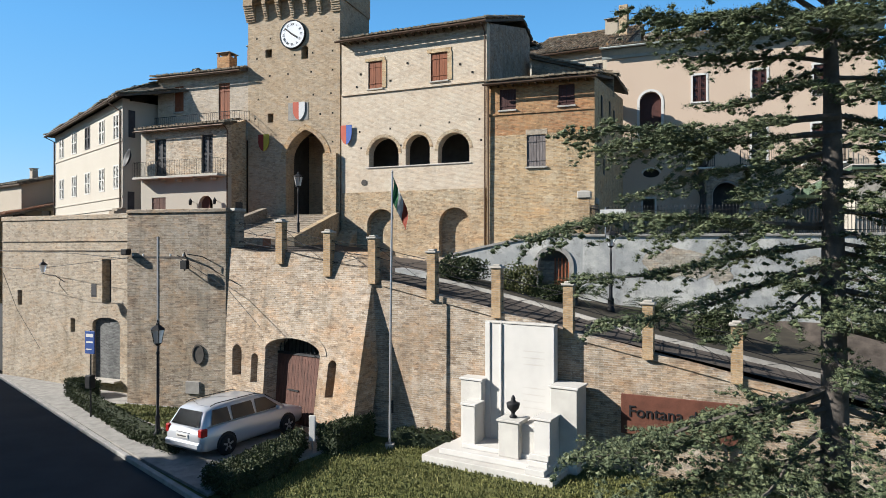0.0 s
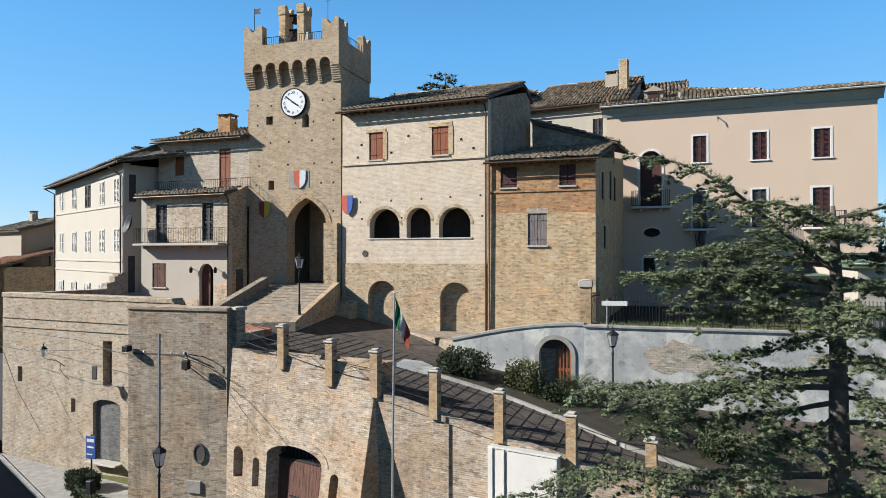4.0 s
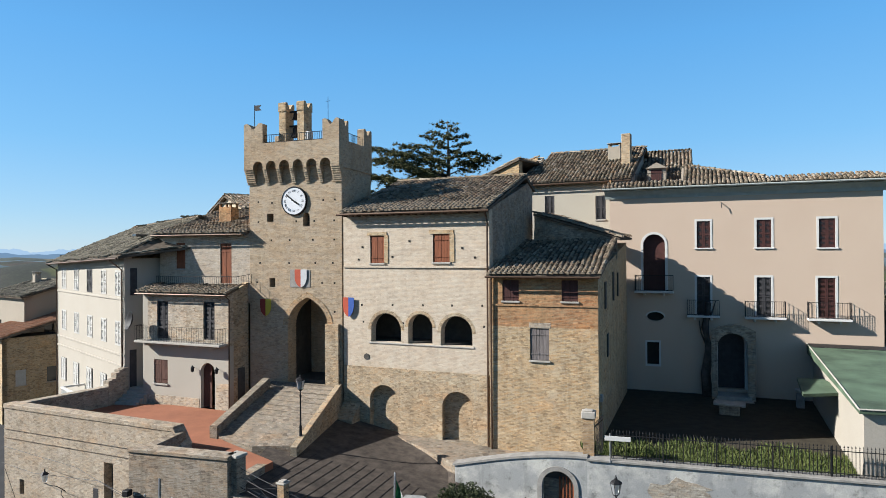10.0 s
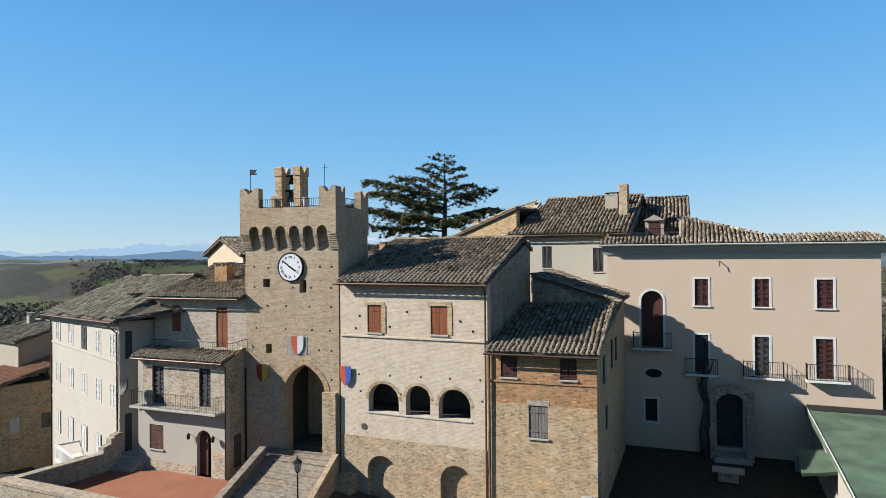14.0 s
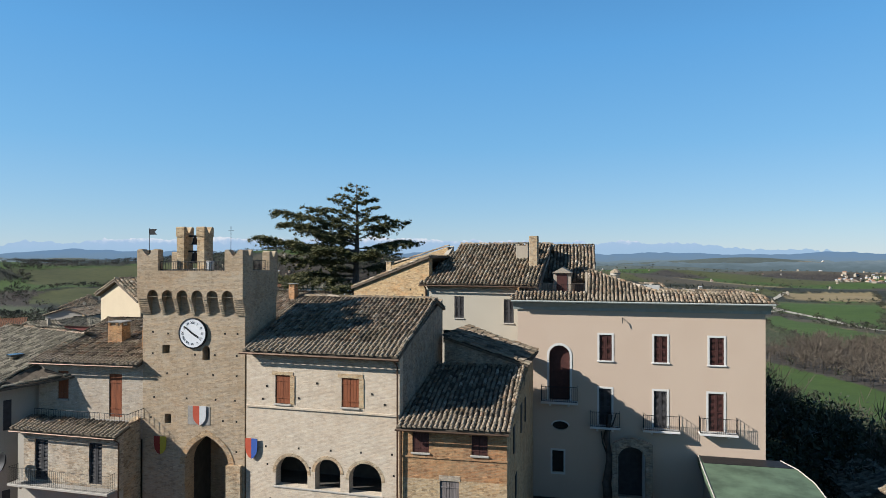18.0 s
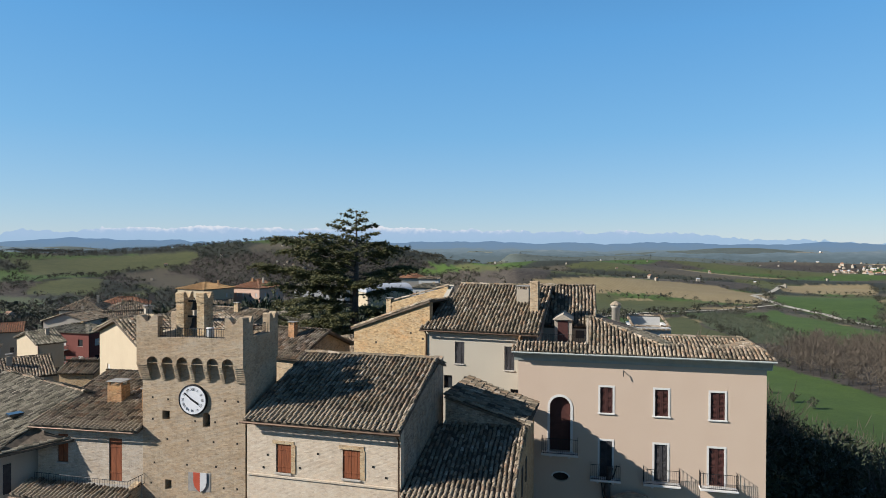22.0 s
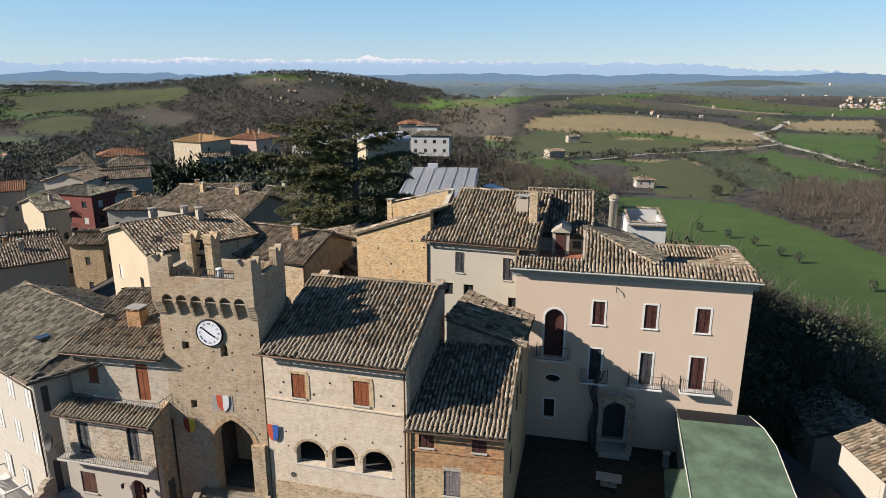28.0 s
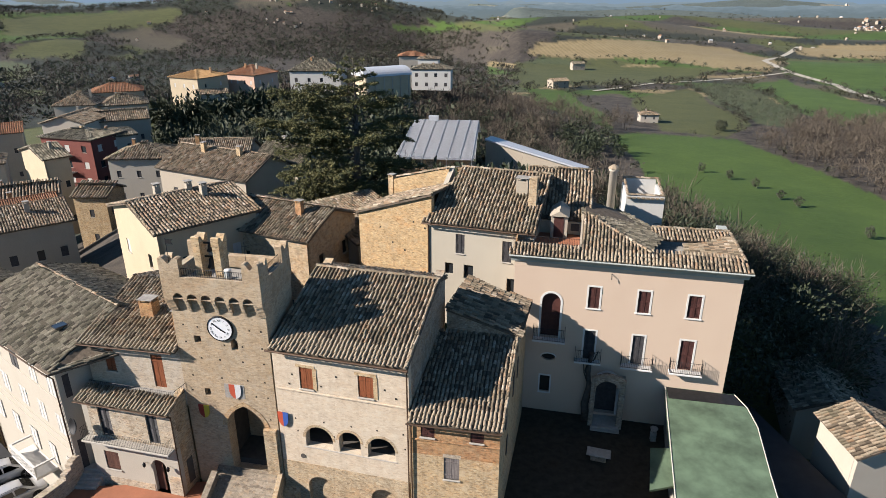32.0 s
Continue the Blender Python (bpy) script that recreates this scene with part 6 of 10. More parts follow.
part("porch_steps", boxes((4.4, 6.6, -1.9, -0.02, 6.4, 6.6), (4.5, 6.5, -1.6, -0.03, 6.602, 6.8)), M["stone"], po)

# ---------------------------------------------------------------- the small balcony house on the terrace
sm = thing("balcony_house", "small rubble stone house with an iron balcony on the terrace", "house", -13.53, 37.66, 0, -21.8)
s_ops = [(-4.45, -3.55, 10.85, 13.1, "r"), (-0.84, 0.0, 10.9, 13.15, "r"), (-4.7, -3.6, 8.1, 9.55, "r"), (-1.05, 0.0, 6.86, 9.55, "a")]
part("wall_face", wall(bmesh.new(), -5.2, 1.03, 10.6, 13.66, s_ops[:2], 0, 0.4), M["cottage"], sm)
part("wall_lower", wall(bmesh.new(), -5.2, 1.03, 6.6, 10.598, s_ops[2:], 0.0, 0.4), M["white_house"], sm)
part("base_rubble", boxes((-5.2, -1.15, -0.025, 0.0, 6.6, 7.4), (0.1, 1.03, -0.025, 0.0, 6.6, 8.4)), M["cottage"], sm)
part("side_wall", prism(bmesh.new(), [(0.6, 0.402), (1.03, 0.402), (1.03, 1.75), (0.6, 1.75)], 6.6, lambda x, y: 13.5 + 0.75 * min(1, y / 1.4)), M["palazzo_low"], sm)
part("side_wall", boxes((-5.6, -5.2, 0.0, 2.2, 6.6, 13.6)), M["white_house"], sm)
part("side_door", boxes((1.03, 1.06, 0.75, 1.35, 7.3, 9.2)), M["void"], sm)
part("room_back", boxes((-5.19, 0.59, 1.0, 1.1, 6.6, 13.4), (-5.19, 0.59, 0.41, 0.99, 13.3, 13.5)), M["void"], sm)
for a, b, z0, z1 in ((-4.45, -3.55, 10.85, 13.1), (-0.84, 0.0, 10.9, 13.15)):
    shutters(sm, a, b, z0, z1, 0, "shutter_black", None, sill=False, recess=0.1)
shutters(sm, -4.7, -3.6, 8.1, 9.55, 0, "door_wood", None, slats=False, fw=0.08)
part("house_door", boxes((-1.05, -0.45, 0.25, 0.3, 6.86, 9.6)), M["door_wood"], sm, "half-open brown arched door")
bl = balcony(sm, -5.6, 0.95, 10.75, out=0.7, h=0.9, mat="stone", brackets=5, bar=0.005)
roof_slope("roof", [(-5.75, -0.4, 13.66), (1.15, -0.4, 13.66), (1.15, 0.75, 14.0), (-5.75, 0.75, 14.0)], sm, seed=21, pieces=60)
part("roof_terrace", boxes((-5.6, 0.6, 0.75, 2.4, 13.7, 14.0)), M["concrete"], sm)
part("terrace_railing", railing(bmesh.new(), [(-5.2, 0.7, 14.0), (1.0, 0.7, 14.0), (1.4, 2.2, 14.2)], 0.6, 0.16, 0.006), M["iron"], sm)
part("gutter", tube(bmesh.new(), [(-5.75, -0.46, 13.56), (1.15, -0.46, 13.56), (1.15, -0.1, 13.3), (1.1, -0.08, 6.9)], 0.045, 6), M["copper"], sm)
dish = part("satellite_dish", lathe(bmesh.new(), [(0.0, 0.0), (0.25, 0.03), (0.45, 0.12), (0.55, 0.2), (0.56, 0.2), (0.45, 0.1), (0.25, 0.01), (0.0, -0.02)][::-1], 24), M["iron"], sm, "round dark satellite dish", True)
dish.matrix_basis = pose(-5.75, -0.7, 11.9, 75, 0, -25)
for u in (-1.45, 0.35):
    part("wall_lamp", lathe(tube(bmesh.new(), [(u, 0, 9.2), (u, -0.2, 9.3)], 0.015, 5), [(0.05, 0.0), (0.09, 0.06), (0.1, 0.26), (0.05, 0.34), (0.01, 0.4)], 8, (u, -0.25, 9.0)), M["iron"], sm, "small dark wall lantern")

# upper house between the ivory house and the tower
uh = thing("upper_house", "cream rendered house with red-brown shutters beside the tower", "house", -8.84, 37.82, 0, -18.52)
part("wall_face", wall(bmesh.new(), -9.9, -3.14, 13.0, 17.25, [(-8.61, -7.91, 15.05, 16.66, "r"), (-5.27, -4.45, 14.15, 16.6, "r")], 0.02, 0.45), M["upper_house"], uh)
part("back_wall", boxes((-9.9, -3.36, 8.5, 8.9, 6.0, 17.2)), M["upper_house"], uh)
part("side_wall", boxes((-9.9, -9.5, 0.46, 8.49, 6, 17.2), (-3.75, -3.36, 3.95, 8.49, 6, 17.2)), M["upper_house"], uh)
shutters(uh, -8.61, -7.91, 15.05, 16.66, 0.02, "shutter_red", None, slats=False)
shutters(uh, -5.27, -4.45, 14.15, 16.6, 0.02, "shutter_red", None, slats=False, sill=False)
roof_slope("roof", [(-10.1, -0.45, 17.22), (-3.14, -0.45, 17.22), (-3.14, 6.1, 19.0), (-10.1, 6.1, 19.0)], uh, seed=23, pieces=60)
roof_slope("roof", [(-3.36, 9.3, 18.0), (-10.1, 9.3, 18.0), (-10.1, 6.12, 18.98), (-3.36, 6.12, 18.98)], uh, seed=24)
part("gutter", tube(bmesh.new(), [(-10.1, -0.52, 17.12), (-3.36, -0.52, 17.12)], 0.05, 6), M["copper"], uh)
chimney(uh, -6.6, 2.6, 17.6, 19.3, 0.95, 0.8, "brick_orange")
chimney(uh, -3.85, 1.6, 17.6, 19.2, 0.5, 0.6, "brick_orange")

# ---------------------------------------------------------------- the ivory house
ih = thing("ivory_house", "long ivory plastered house with white shutters", "house", -19.95, 39.9, 0, -45.0)
ILEN = 15.0
cols_ = [(-1.1, 0.55), (-3.9, 0.55), (-6.9, 0.6), (-10.0, 0.6), (-13.2, 0.6)]
wz = [(13.35, 14.95), (10.2, 11.75), (6.4, 8.1)]
ops = [(c - w, c + w, z0, z1, "r") for c, w in cols_ for z0, z1 in wz[:2]]
part("wall_face", wall(bmesh.new(), -ILEN, 0, 1.0, 15.8, ops, 0, 0.45, top=lambda u: 15.8 + 0.035 * u), M["white_house"], ih)
part("side_wall", boxes((-0.45, 0.0, 0.452, 9.8, 1.0, 15.7), (-ILEN, -ILEN + 0.45, 0.452, 9.8, 1.0, 15.2)), M["white_house"], ih)
part("back_wall", boxes((-ILEN + 0.451, -0.451, 9.4, 9.8, 1.0, 15.2)), M["white_house"], ih)
for c, w in cols_:
    for k, (z0, z1) in enumerate(wz):
        sill = k < 2
        if k < 2:
            shutters(ih, c - w + 0.02, c + w - 0.02, z0, z1, 0, "shutter_black" if (k == 0 and c == -6.9) else "shutter_white", None, sill=False, recess=-0.01)
        else:
            shutters(ih, c - w + 0.02, c + w - 0.02, z0, z1, -0.06, "shutter_white", None, sill=False, recess=0.0)
for z in (13.1, 9.6, 8.9):
    part("string_course", bevelled(boxes((-ILEN, 0.02, -0.06, 0.02, z, z + 0.13)), 0.015), M["white_house"], ih)
part("side_window", boxes((0.0, 0.03, 0.35, 0.75, 13.4, 15.1)), M["shutter_black"], ih)
part("side_window", boxes((0.0, 0.03, 0.3, 0.7, 7.6, 10.0)), M["shutter_black"], ih)
roof_slope("roof", [(-ILEN - 0.6, -0.55, 15.3), (0.55, -0.55, 15.85), (0.1, 4.75, 18.35), (-ILEN + 2, 5.0, 18.0)], ih, seed=31, mat="tile_grey", pieces=60)
roof_slope("roof", [(0.55, -0.55, 15.85), (2.6, 3.0, 16.4), (2.6, 7.0, 16.9), (0.1, 4.75, 18.35)], ih, seed=32, mat="tile_grey")
roof_slope("roof", [(2.0, 10.3, 15.9), (-ILEN - 0.6, 10.3, 15.4), (-ILEN + 2, 5.0, 18.0), (0.1, 4.75, 18.35)], ih, seed=33, mat="tile_grey")
roof_slope("roof", [(-ILEN - 0.6, 10.3, 15.4), (-ILEN - 0.6, -0.55, 15.3), (-ILEN + 2, 5.0, 18.0)], ih, seed=34, mat="tile_grey")
ridge_tiles(ih, (0.1, 4.75, 18.41), (-ILEN + 2, 5.0, 18.06), 0.3)
part("gutter", tube(bmesh.new(), [(-ILEN - 0.6, -0.62, 15.22), (0.5, -0.62, 15.72)], 0.06, 6), M["copper"], ih)
part("downpipe", tube(bmesh.new(), [(-0.9, -0.6, 15.6), (-0.2, -0.08, 15.0), (-0.2, -0.08, 7.5)], 0.05, 6), M["copper"], ih)
part("downpipe", tube(bmesh.new(), [(-ILEN - 0.5, -0.6, 15.2), (-ILEN + 0.05, -0.08, 14.8), (-ILEN + 0.05, -0.08, 2.5)], 0.05, 6), M["copper"], ih)
part("skylight", bevelled(boxes((-3.0, -2.3, 1.5, 2.3, 17.15, 17.3)), 0.02), M["glass"], ih)
tb = part("stone_balcony", boxes((-8.2, -4.0, -1.5, -0.002, 5.7, 5.9)), M["white_paint"], ih, "white balustraded balcony over the street door")
part("balustrade", boxes((-8.2, -4.0, -1.5, -1.35, 6.7, 6.82), (-8.2, -8.05, -1.34, 0, 6.7, 6.82), (-4.15, -4.0, -1.34, 0, 6.7, 6.82), *[(-8.15 + 0.22 * i, -8.05 + 0.22 * i, -1.48, -1.38, 5.9, 6.7) for i in range(19)]), M["white_paint"], tb)

# ---------------------------------------------------------------- the grey house and the gable behind the palace
gh = thing("grey_house", "grey-beige plastered house with a rough tiled roof", "house", 7.584, 49.0, 0, -26.57)
part("wall_face", wall(bmesh.new(), -2.35, 6.3, 12, 21.15, [(0.0, 0.75, 18.55, 20.2, "r"), (3.85, 4.6, 18.3, 20.05, "r"), (-0.9, -0.2, 16.6, 17.6, "r"), (0.7, 1.5, 16.4, 17.6, "r"), (4.3, 5.1, 15.6, 16.9, "r")], 0, 0.45), M["grey_house"], gh)
part("side_wall", prism(bmesh.new(), [(-2.35, 0.46), (-1.95, 0.46), (-1.95, 6.0), (-2.35, 6.0)], 12, lambda x, y: 21.1 + 0.5 * y), M["grey_house"], gh)
part("side_wall", prism(bmesh.new(), [(5.9, 0.46), (6.3, 0.46), (6.3, 6.0), (5.9, 6.0)], 12, lambda x, y: 21.1 + 0.5 * y), M["grey_house"], gh)
part("room_back", boxes((-1.9, 5.8, 1.0, 1.1, 14, 21)), M["void"], gh)
shutters(gh, 0.02, 0.73, 18.55, 20.2, 0, "shutter_black", None)
shutters(gh, 3.87, 4.58, 18.3, 20.05, 0, "shutter_black", None)
for a, b, z0, z1 in ((-0.9, -0.2, 16.6, 17.6), (0.7, 1.5, 16.4, 17.6), (4.3, 5.1, 15.6, 16.9)):
    part("window", boxes((a, b, 0.2, 0.24, z0, z1)), M["glass"], gh)
roof_slope("roof", [(-2.7, -0.5, 21.12), (6.5, -0.5, 21.12), (6.6, 5.6, 24.15), (-1.2, 5.6, 24.15), (-2.1, 0.9, 21.8)], gh, seed=41, pitch=0.28)
roof_slope("roof", [(6.5, 11.5, 21.5), (-1.2, 11.5, 21.5), (-1.2, 5.62, 24.12), (6.6, 5.62, 24.12)], gh, seed=42)
ridge_tiles(gh, (-1.2, 5.6, 24.2), (6.6, 5.6, 24.2))
part("gutter", tube(bmesh.new(), [(-2.7, -0.58, 21.0), (6.5, -0.58, 21.0)], 0.06, 6), M["copper"], gh)
part("downpipe", tube(bmesh.new(), [(-2.3, -0.5, 21.0), (-2.3, -0.08, 20.7), (-2.3, -0.08, 15)], 0.06, 6), M["copper"], gh)
chimney(gh, 4.55, 3.6, 22.4, 24.35, 0.95, 0.8, "dull_house")
part("flue", bevelled(prism(bmesh.new(), [(5.35, 2.0), (6.0, 2.0), (6.0, 2.6), (5.35, 2.6)], 21.9, 24.8), 0.03), M["palazzo_low"], gh, "tall tapering brick flue")

g2 = thing("roof_terrace_house", "tiled roof block with a dormer and a sunken roof terrace", "house", 13.44, 43.82, 0, -20.71)
part("wall_face", boxes((-2.6, 2.9, 4.7, 5.0, 12, 21.2), (2.5, 2.9, 5.0, 10.5, 12, 22.0)), M["grey_house"], g2)
roof_slope("roof", [(-2.4, 4.9, 21.3), (3.1, 4.9, 21.3), (3.1, 10.2, 24.05), (-2.4, 10.2, 24.05)], g2, seed=43, pitch=0.28)
roof_slope("roof", [(3.1, 15.5, 21.5), (-2.4, 15.5, 21.5), (-2.4, 10.22, 24.02), (3.1, 10.22, 24.02)], g2, seed=44)
ridge_tiles(g2, (-2.4, 10.2, 24.1), (3.1, 10.2, 24.1))
ridge_tiles(g2, (3.1, 4.9, 21.36), (3.1, 10.2, 24.1), 0.26)
dm = part("dormer", boxes((0.1, 1.4, 3.7, 5.6, 20.22, 22.0)), M["dull_house"], g2)
part("dormer_door", boxes((0.35, 1.1, 3.66, 3.7, 20.22, 21.9)), M["shutter_dark"], dm)
bm = bmesh.new()
vs = [bm.verts.new(p) for p in ((0.0, 3.5, 22.0), (1.5, 3.5, 22.0), (0.75, 3.5, 22.42), (0.0, 6.3, 22.0), (1.5, 6.3, 22.0), (0.75, 6.3, 22.42))]
for f in ((0, 1, 2), (5, 4, 3), (0, 2, 5, 3), (2, 1, 4, 5), (1, 0, 3, 4)):
    bm.faces.new([vs[i] for i in f])
part("dormer_roof", bm, M["dull_house"], dm)
part("terrace_floor", boxes((-2.3, 2.44, 0.78, 4.68, 20.05, 20.2)), M["terracotta"], g2)
part("terrace_wall", boxes((-2.2, 2.44, 0.66, 0.78, 20.21, 20.76)), M["dull_house"], g2)
part("terrace_side", prism(bmesh.new(), [(2.45, 0.78), (2.58, 0.78), (2.58, 4.68), (2.45, 4.68)], 20.0, lambda x, y: 20.62 + 0.365 * (y - 0.75)), M["dull_house"], g2)
part("terrace_side", boxes((-2.3, -2.18, 0.8, 4.68, 20.21, 21.0)), M["brick_orange"], g2)
part("terrace_railing", railing(bmesh.new(), [(-2.1, 0.72, 20.76), (2.4, 0.72, 20.76)], 0.55, 0.12), M["iron"], g2)
part("terrace_window", boxes((1.65, 2.3, 4.66, 4.698, 20.5, 21.1)), M["shutter_black"], g2)

gb = thing("gable_house", "tall ochre brick gable wall with tiles along its verge", "house", 0.0, 54.5, 0, math.degrees(math.atan2(50.2 - 54.5, 5.8)))
GL = 7.2
part("wall_face", wall(bmesh.new(), 0, GL, 10, 22, (), 0, 0.5, top=lambda u: 20.6 + 0.36 * u), M["gable_brick"], gb)
part("wall_back", wall(bmesh.new(), 0.0, 6.2, 10, 22, (), 4.9, 5.3, top=lambda u: 22.2 + 0.29 * u), M["gable_brick"], gb)
part("side_wall", boxes((0.0, 0.4, 0.5, 7, 10, 20.5)), M["gable_brick"], gb)
roof_slope("roof", [(-0.2, 6.8, 20.5), (-0.2, -0.2, 20.62), (GL + 0.1, -0.2, 23.25), (GL + 0.1, 6.8, 23.2)], gb, seed=51)
ridge_tiles(gb, (0, 0.2, 20.72), (GL, 0.2, 23.3), 0.3)
ridge_tiles(gb, (0.0, 5.1, 22.3), (6.2, 5.1, 24.05), 0.3)
putlogs(gb, [(2.2, 19.6), (5.5, 20.6), (6.6, 20.2), (3.4, 18.4), (4.6, 17.9)], 0.0, 0.16)
chimney(gb, 0.2, 5.1, 20.6, 22.75, 0.5, 0.5, "brick_ochre")

# ---------------------------------------------------------------- plants
def cards(rng, centres, dirs, size, width, per=5, spread=0.9, up=0.35):
    """Thin leaf blades in little stars round the centres. Returns vertices and faces."""
    k = len(centres)
    n = k * per
    c = np.repeat(np.asarray(centres, float), per, 0)
    d = np.repeat(np.asarray(dirs, float), per, 0) * 0.5 + rng.normal(0, spread, (n, 3))
    d[:, 2] += up
    d /= np.linalg.norm(d, axis=1)[:, None] + 1e-9
    s = np.cross(d, rng.normal(0, 1, (n, 3)))
    s /= np.linalg.norm(s, axis=1)[:, None] + 1e-9
    ln = size * rng.uniform(0.6, 1.25, n)[:, None]
    w = width * rng.uniform(0.7, 1.3, n)[:, None]
    a, b = c - s * w, c + s * w
    m = c + d * ln * 0.55
    v = np.stack([a, b, m + s * w * 0.9, c + d * ln, m - s * w * 0.9], 1).reshape(-1, 3)
    f = (np.arange(n)[:, None] * 5 + np.array([0, 1, 2, 3, 4])).tolist()
    return v, f


def needles(rng, centres, dirs, size, width, per=8, spread=0.8, up=0.4, loose=0.02):
    """Single slim triangles, many round each centre: a soft spray of needles."""
    n = len(centres) * per
    c = np.repeat(np.asarray(centres, float), per, 0) + rng.normal(0, loose, (n, 3)) * np.array((1, 1, 0.6))
    d = np.repeat(np.asarray(dirs, float), per, 0) * 0.5 + rng.normal(0, spread, (n, 3))
    d[:, 2] += up
    d /= np.linalg.norm(d, axis=1)[:, None] + 1e-9
    s = np.cross(d, rng.normal(0, 1, (n, 3)))
    s /= np.linalg.norm(s, axis=1)[:, None] + 1e-9
    ln = size * rng.uniform(0.6, 1.3, n)[:, None]
    w = width * rng.uniform(0.7, 1.3, n)[:, None]
    v = np.stack([c - s * w, c + s * w, c + d * ln], 1).reshape(-1, 3)
    return v, (np.arange(n)[:, None] * 3 + np.arange(3)).tolist()


def leaf_mesh(name, v, f, mat):
    me = bpy.data.meshes.new(name)
    me.from_pydata(np.asarray(v).tolist(), [], f)
    me.materials.append(mat)
    return me


def conifer(name, label, trunk, r0, limbs, clump, mat, seed, per=24, sub=0.2, fan=0.25, droop=0.10, step=0.07, blade=0.045, width=0.004, side=0.05):
    """A cedar: a trunk through the given points, limbs given by height, bearing, length and lift, and on their side branches flat, ragged clumps of needles."""
    rng = np.random.default_rng(seed)
    tr = thing(name, label, "tree", *trunk[0])
    o = Vector(trunk[0])
    pts = [Vector(p) - o for p in trunk]
    part("trunk", tube(bmesh.new(), pts, r0, 10, 0.03), M["bark"], tr, "", True)
    zs = [p.z for p in pts]
    C, Dr = [], []
    for z, az, ln, lift in limbs:
        z = z - o.z
        i = min(max([j for j in range(len(zs) - 1) if zs[j] <= z + 1e-6], default=0), len(zs) - 2)
        base = pts[i].lerp(pts[i + 1], min(1, max(0, (z - zs[i]) / (zs[i + 1] - zs[i]))))
        a = radians(az + rng.normal(0, 5))
        dr = Vector((math.cos(a), math.sin(a), 0))
        sd = Vector((-dr.y, dr.x, 0))
        bend, wave = rng.normal(0, 0.13), rng.uniform(0, 6.28)
        line = []
        for q in range(9):
            k = q / 8
            line.append(base + dr * ln * k + sd * (bend * ln * k * k + 0.03 * ln * math.sin(wave + 9 * k)) + Vector((0, 0, lift * (1.25 * k - 0.25 * k ** 3) - droop * ln * k ** 4 * 0.4 + 0.03 * ln * k * math.sin(wave + 7 * k))))
        part("limb", tube(bmesh.new(), line, 0.015 + 0.011 * ln, 5, 0.006), M["bark"], tr)
        m = int(ln / sub)
        for q in range(m):
            k = 0.14 + 0.86 * (q + rng.random()) / m
            f = min(7, int(k * 8))
            p = np.array(line[f].lerp(line[f + 1], k * 8 - f))
            for sg in (-1, 1):
                if rng.random() < 0.12:
                    continue
                sl = ln * fan * (1.1 - 0.75 * k) * rng.uniform(0.25, 1.5) + sub * 0.7
                turn = rng.uniform(0.25, 1.45)
                sv = np.array(dr * math.cos(turn) + sd * sg * math.sin(turn))
                lat = np.array((-sv[1], sv[0], 0.0))
                nt = max(2, int(sl / step))
                ks = (np.arange(nt) + rng.random(nt)) / nt
                off = rng.normal(0, side, nt) * (1.2 - 0.6 * ks)
                curl = rng.normal(0, 0.35)
                P_ = p + sv * (sl * ks)[:, None] + lat * (off + curl * sl * ks * ks)[:, None]
                P_[:, 2] += rng.normal(0.02, 0.16) * sl * ks - rng.uniform(0.15, 0.5) * sl * ks ** 2 + rng.normal(0, clump * 0.35, nt)
                C.append(P_)
                Dr.append(np.repeat(sv[None], nt, 0))
    C, Dr = np.concatenate(C), np.concatenate(Dr)
    n = len(C)
    # ragged octahedral cores keep the clumps from being seen through
    e = np.array(((1, 0, 0), (0, 1, 0), (-1, 0, 0), (0, -1, 0), (0, 0, 0.7), (0, 0, -0.6)), float)
    size = clump * rng.uniform(0.35, 0.95, n)
    tilt = rng.uniform(0, 6.28, n)
    ex = np.broadcast_to(e, (n, 6, 3)).copy()
    ex[:, :, 0], ex[:, :, 1] = e[:, 0] * np.cos(tilt)[:, None] - e[:, 1] * np.sin(tilt)[:, None], e[:, 0] * np.sin(tilt)[:, None] + e[:, 1] * np.cos(tilt)[:, None]
    core = C[:, None, :] + ex * size[:, None, None] * rng.uniform(0.6, 1.3, (n, 6, 1))
    tri = np.array(((0, 1, 4), (1, 2, 4), (2, 3, 4), (3, 0, 4), (1, 0, 5), (2, 1, 5), (3, 2, 5), (0, 3, 5)))
    part("foliage", leaf_mesh("foliage", core.reshape(-1, 3), (np.arange(n)[:, None, None] * 6 + tri).reshape(-1, 3).tolist(), M[mat]), None, tr)
    v, f = needles(rng, C, Dr, blade, width, per, 0.85, 0.35, clump * 0.55)
    part("crown", leaf_mesh("crown", v, f, M[mat]), None, tr)
    return tr


LEFT_LIMBS = [(9.9, 181, 3.0, 2.05), (9.5, 184, 3.0, 0.4), (9.25, 176, 2.5, 0.1), (9.0, 190, 1.7, -0.4), (8.4, 178, 4.1, -0.3), (8.15, 186, 3.5, -0.1), (7.9, 168, 2.9, -0.5), (7.7, 197, 2.1, -0.5), (6.75, 181, 4.7, 0.15), (6.5, 172, 3.6, -0.5), (6.2, 186, 3.5, -1.0), (6.0, 203, 2.1, -0.9)]
SKIRT_LIMBS = [(4.3, 180, 4.1, -1.0), (4.2, 190, 3.5, -0.9), (4.0, 172, 3.8, -1.2), (3.7, 203, 3.1, -0.9), (3.5, 225, 2.6, -0.8), (3.2, 250, 2.4, -0.7), (3.3, 165, 3.5, -1.0), (3.0, 185, 3.6, -0.8), (2.6, 210, 2.8, -0.6), (2.5, 235, 2.4, -0.5)]
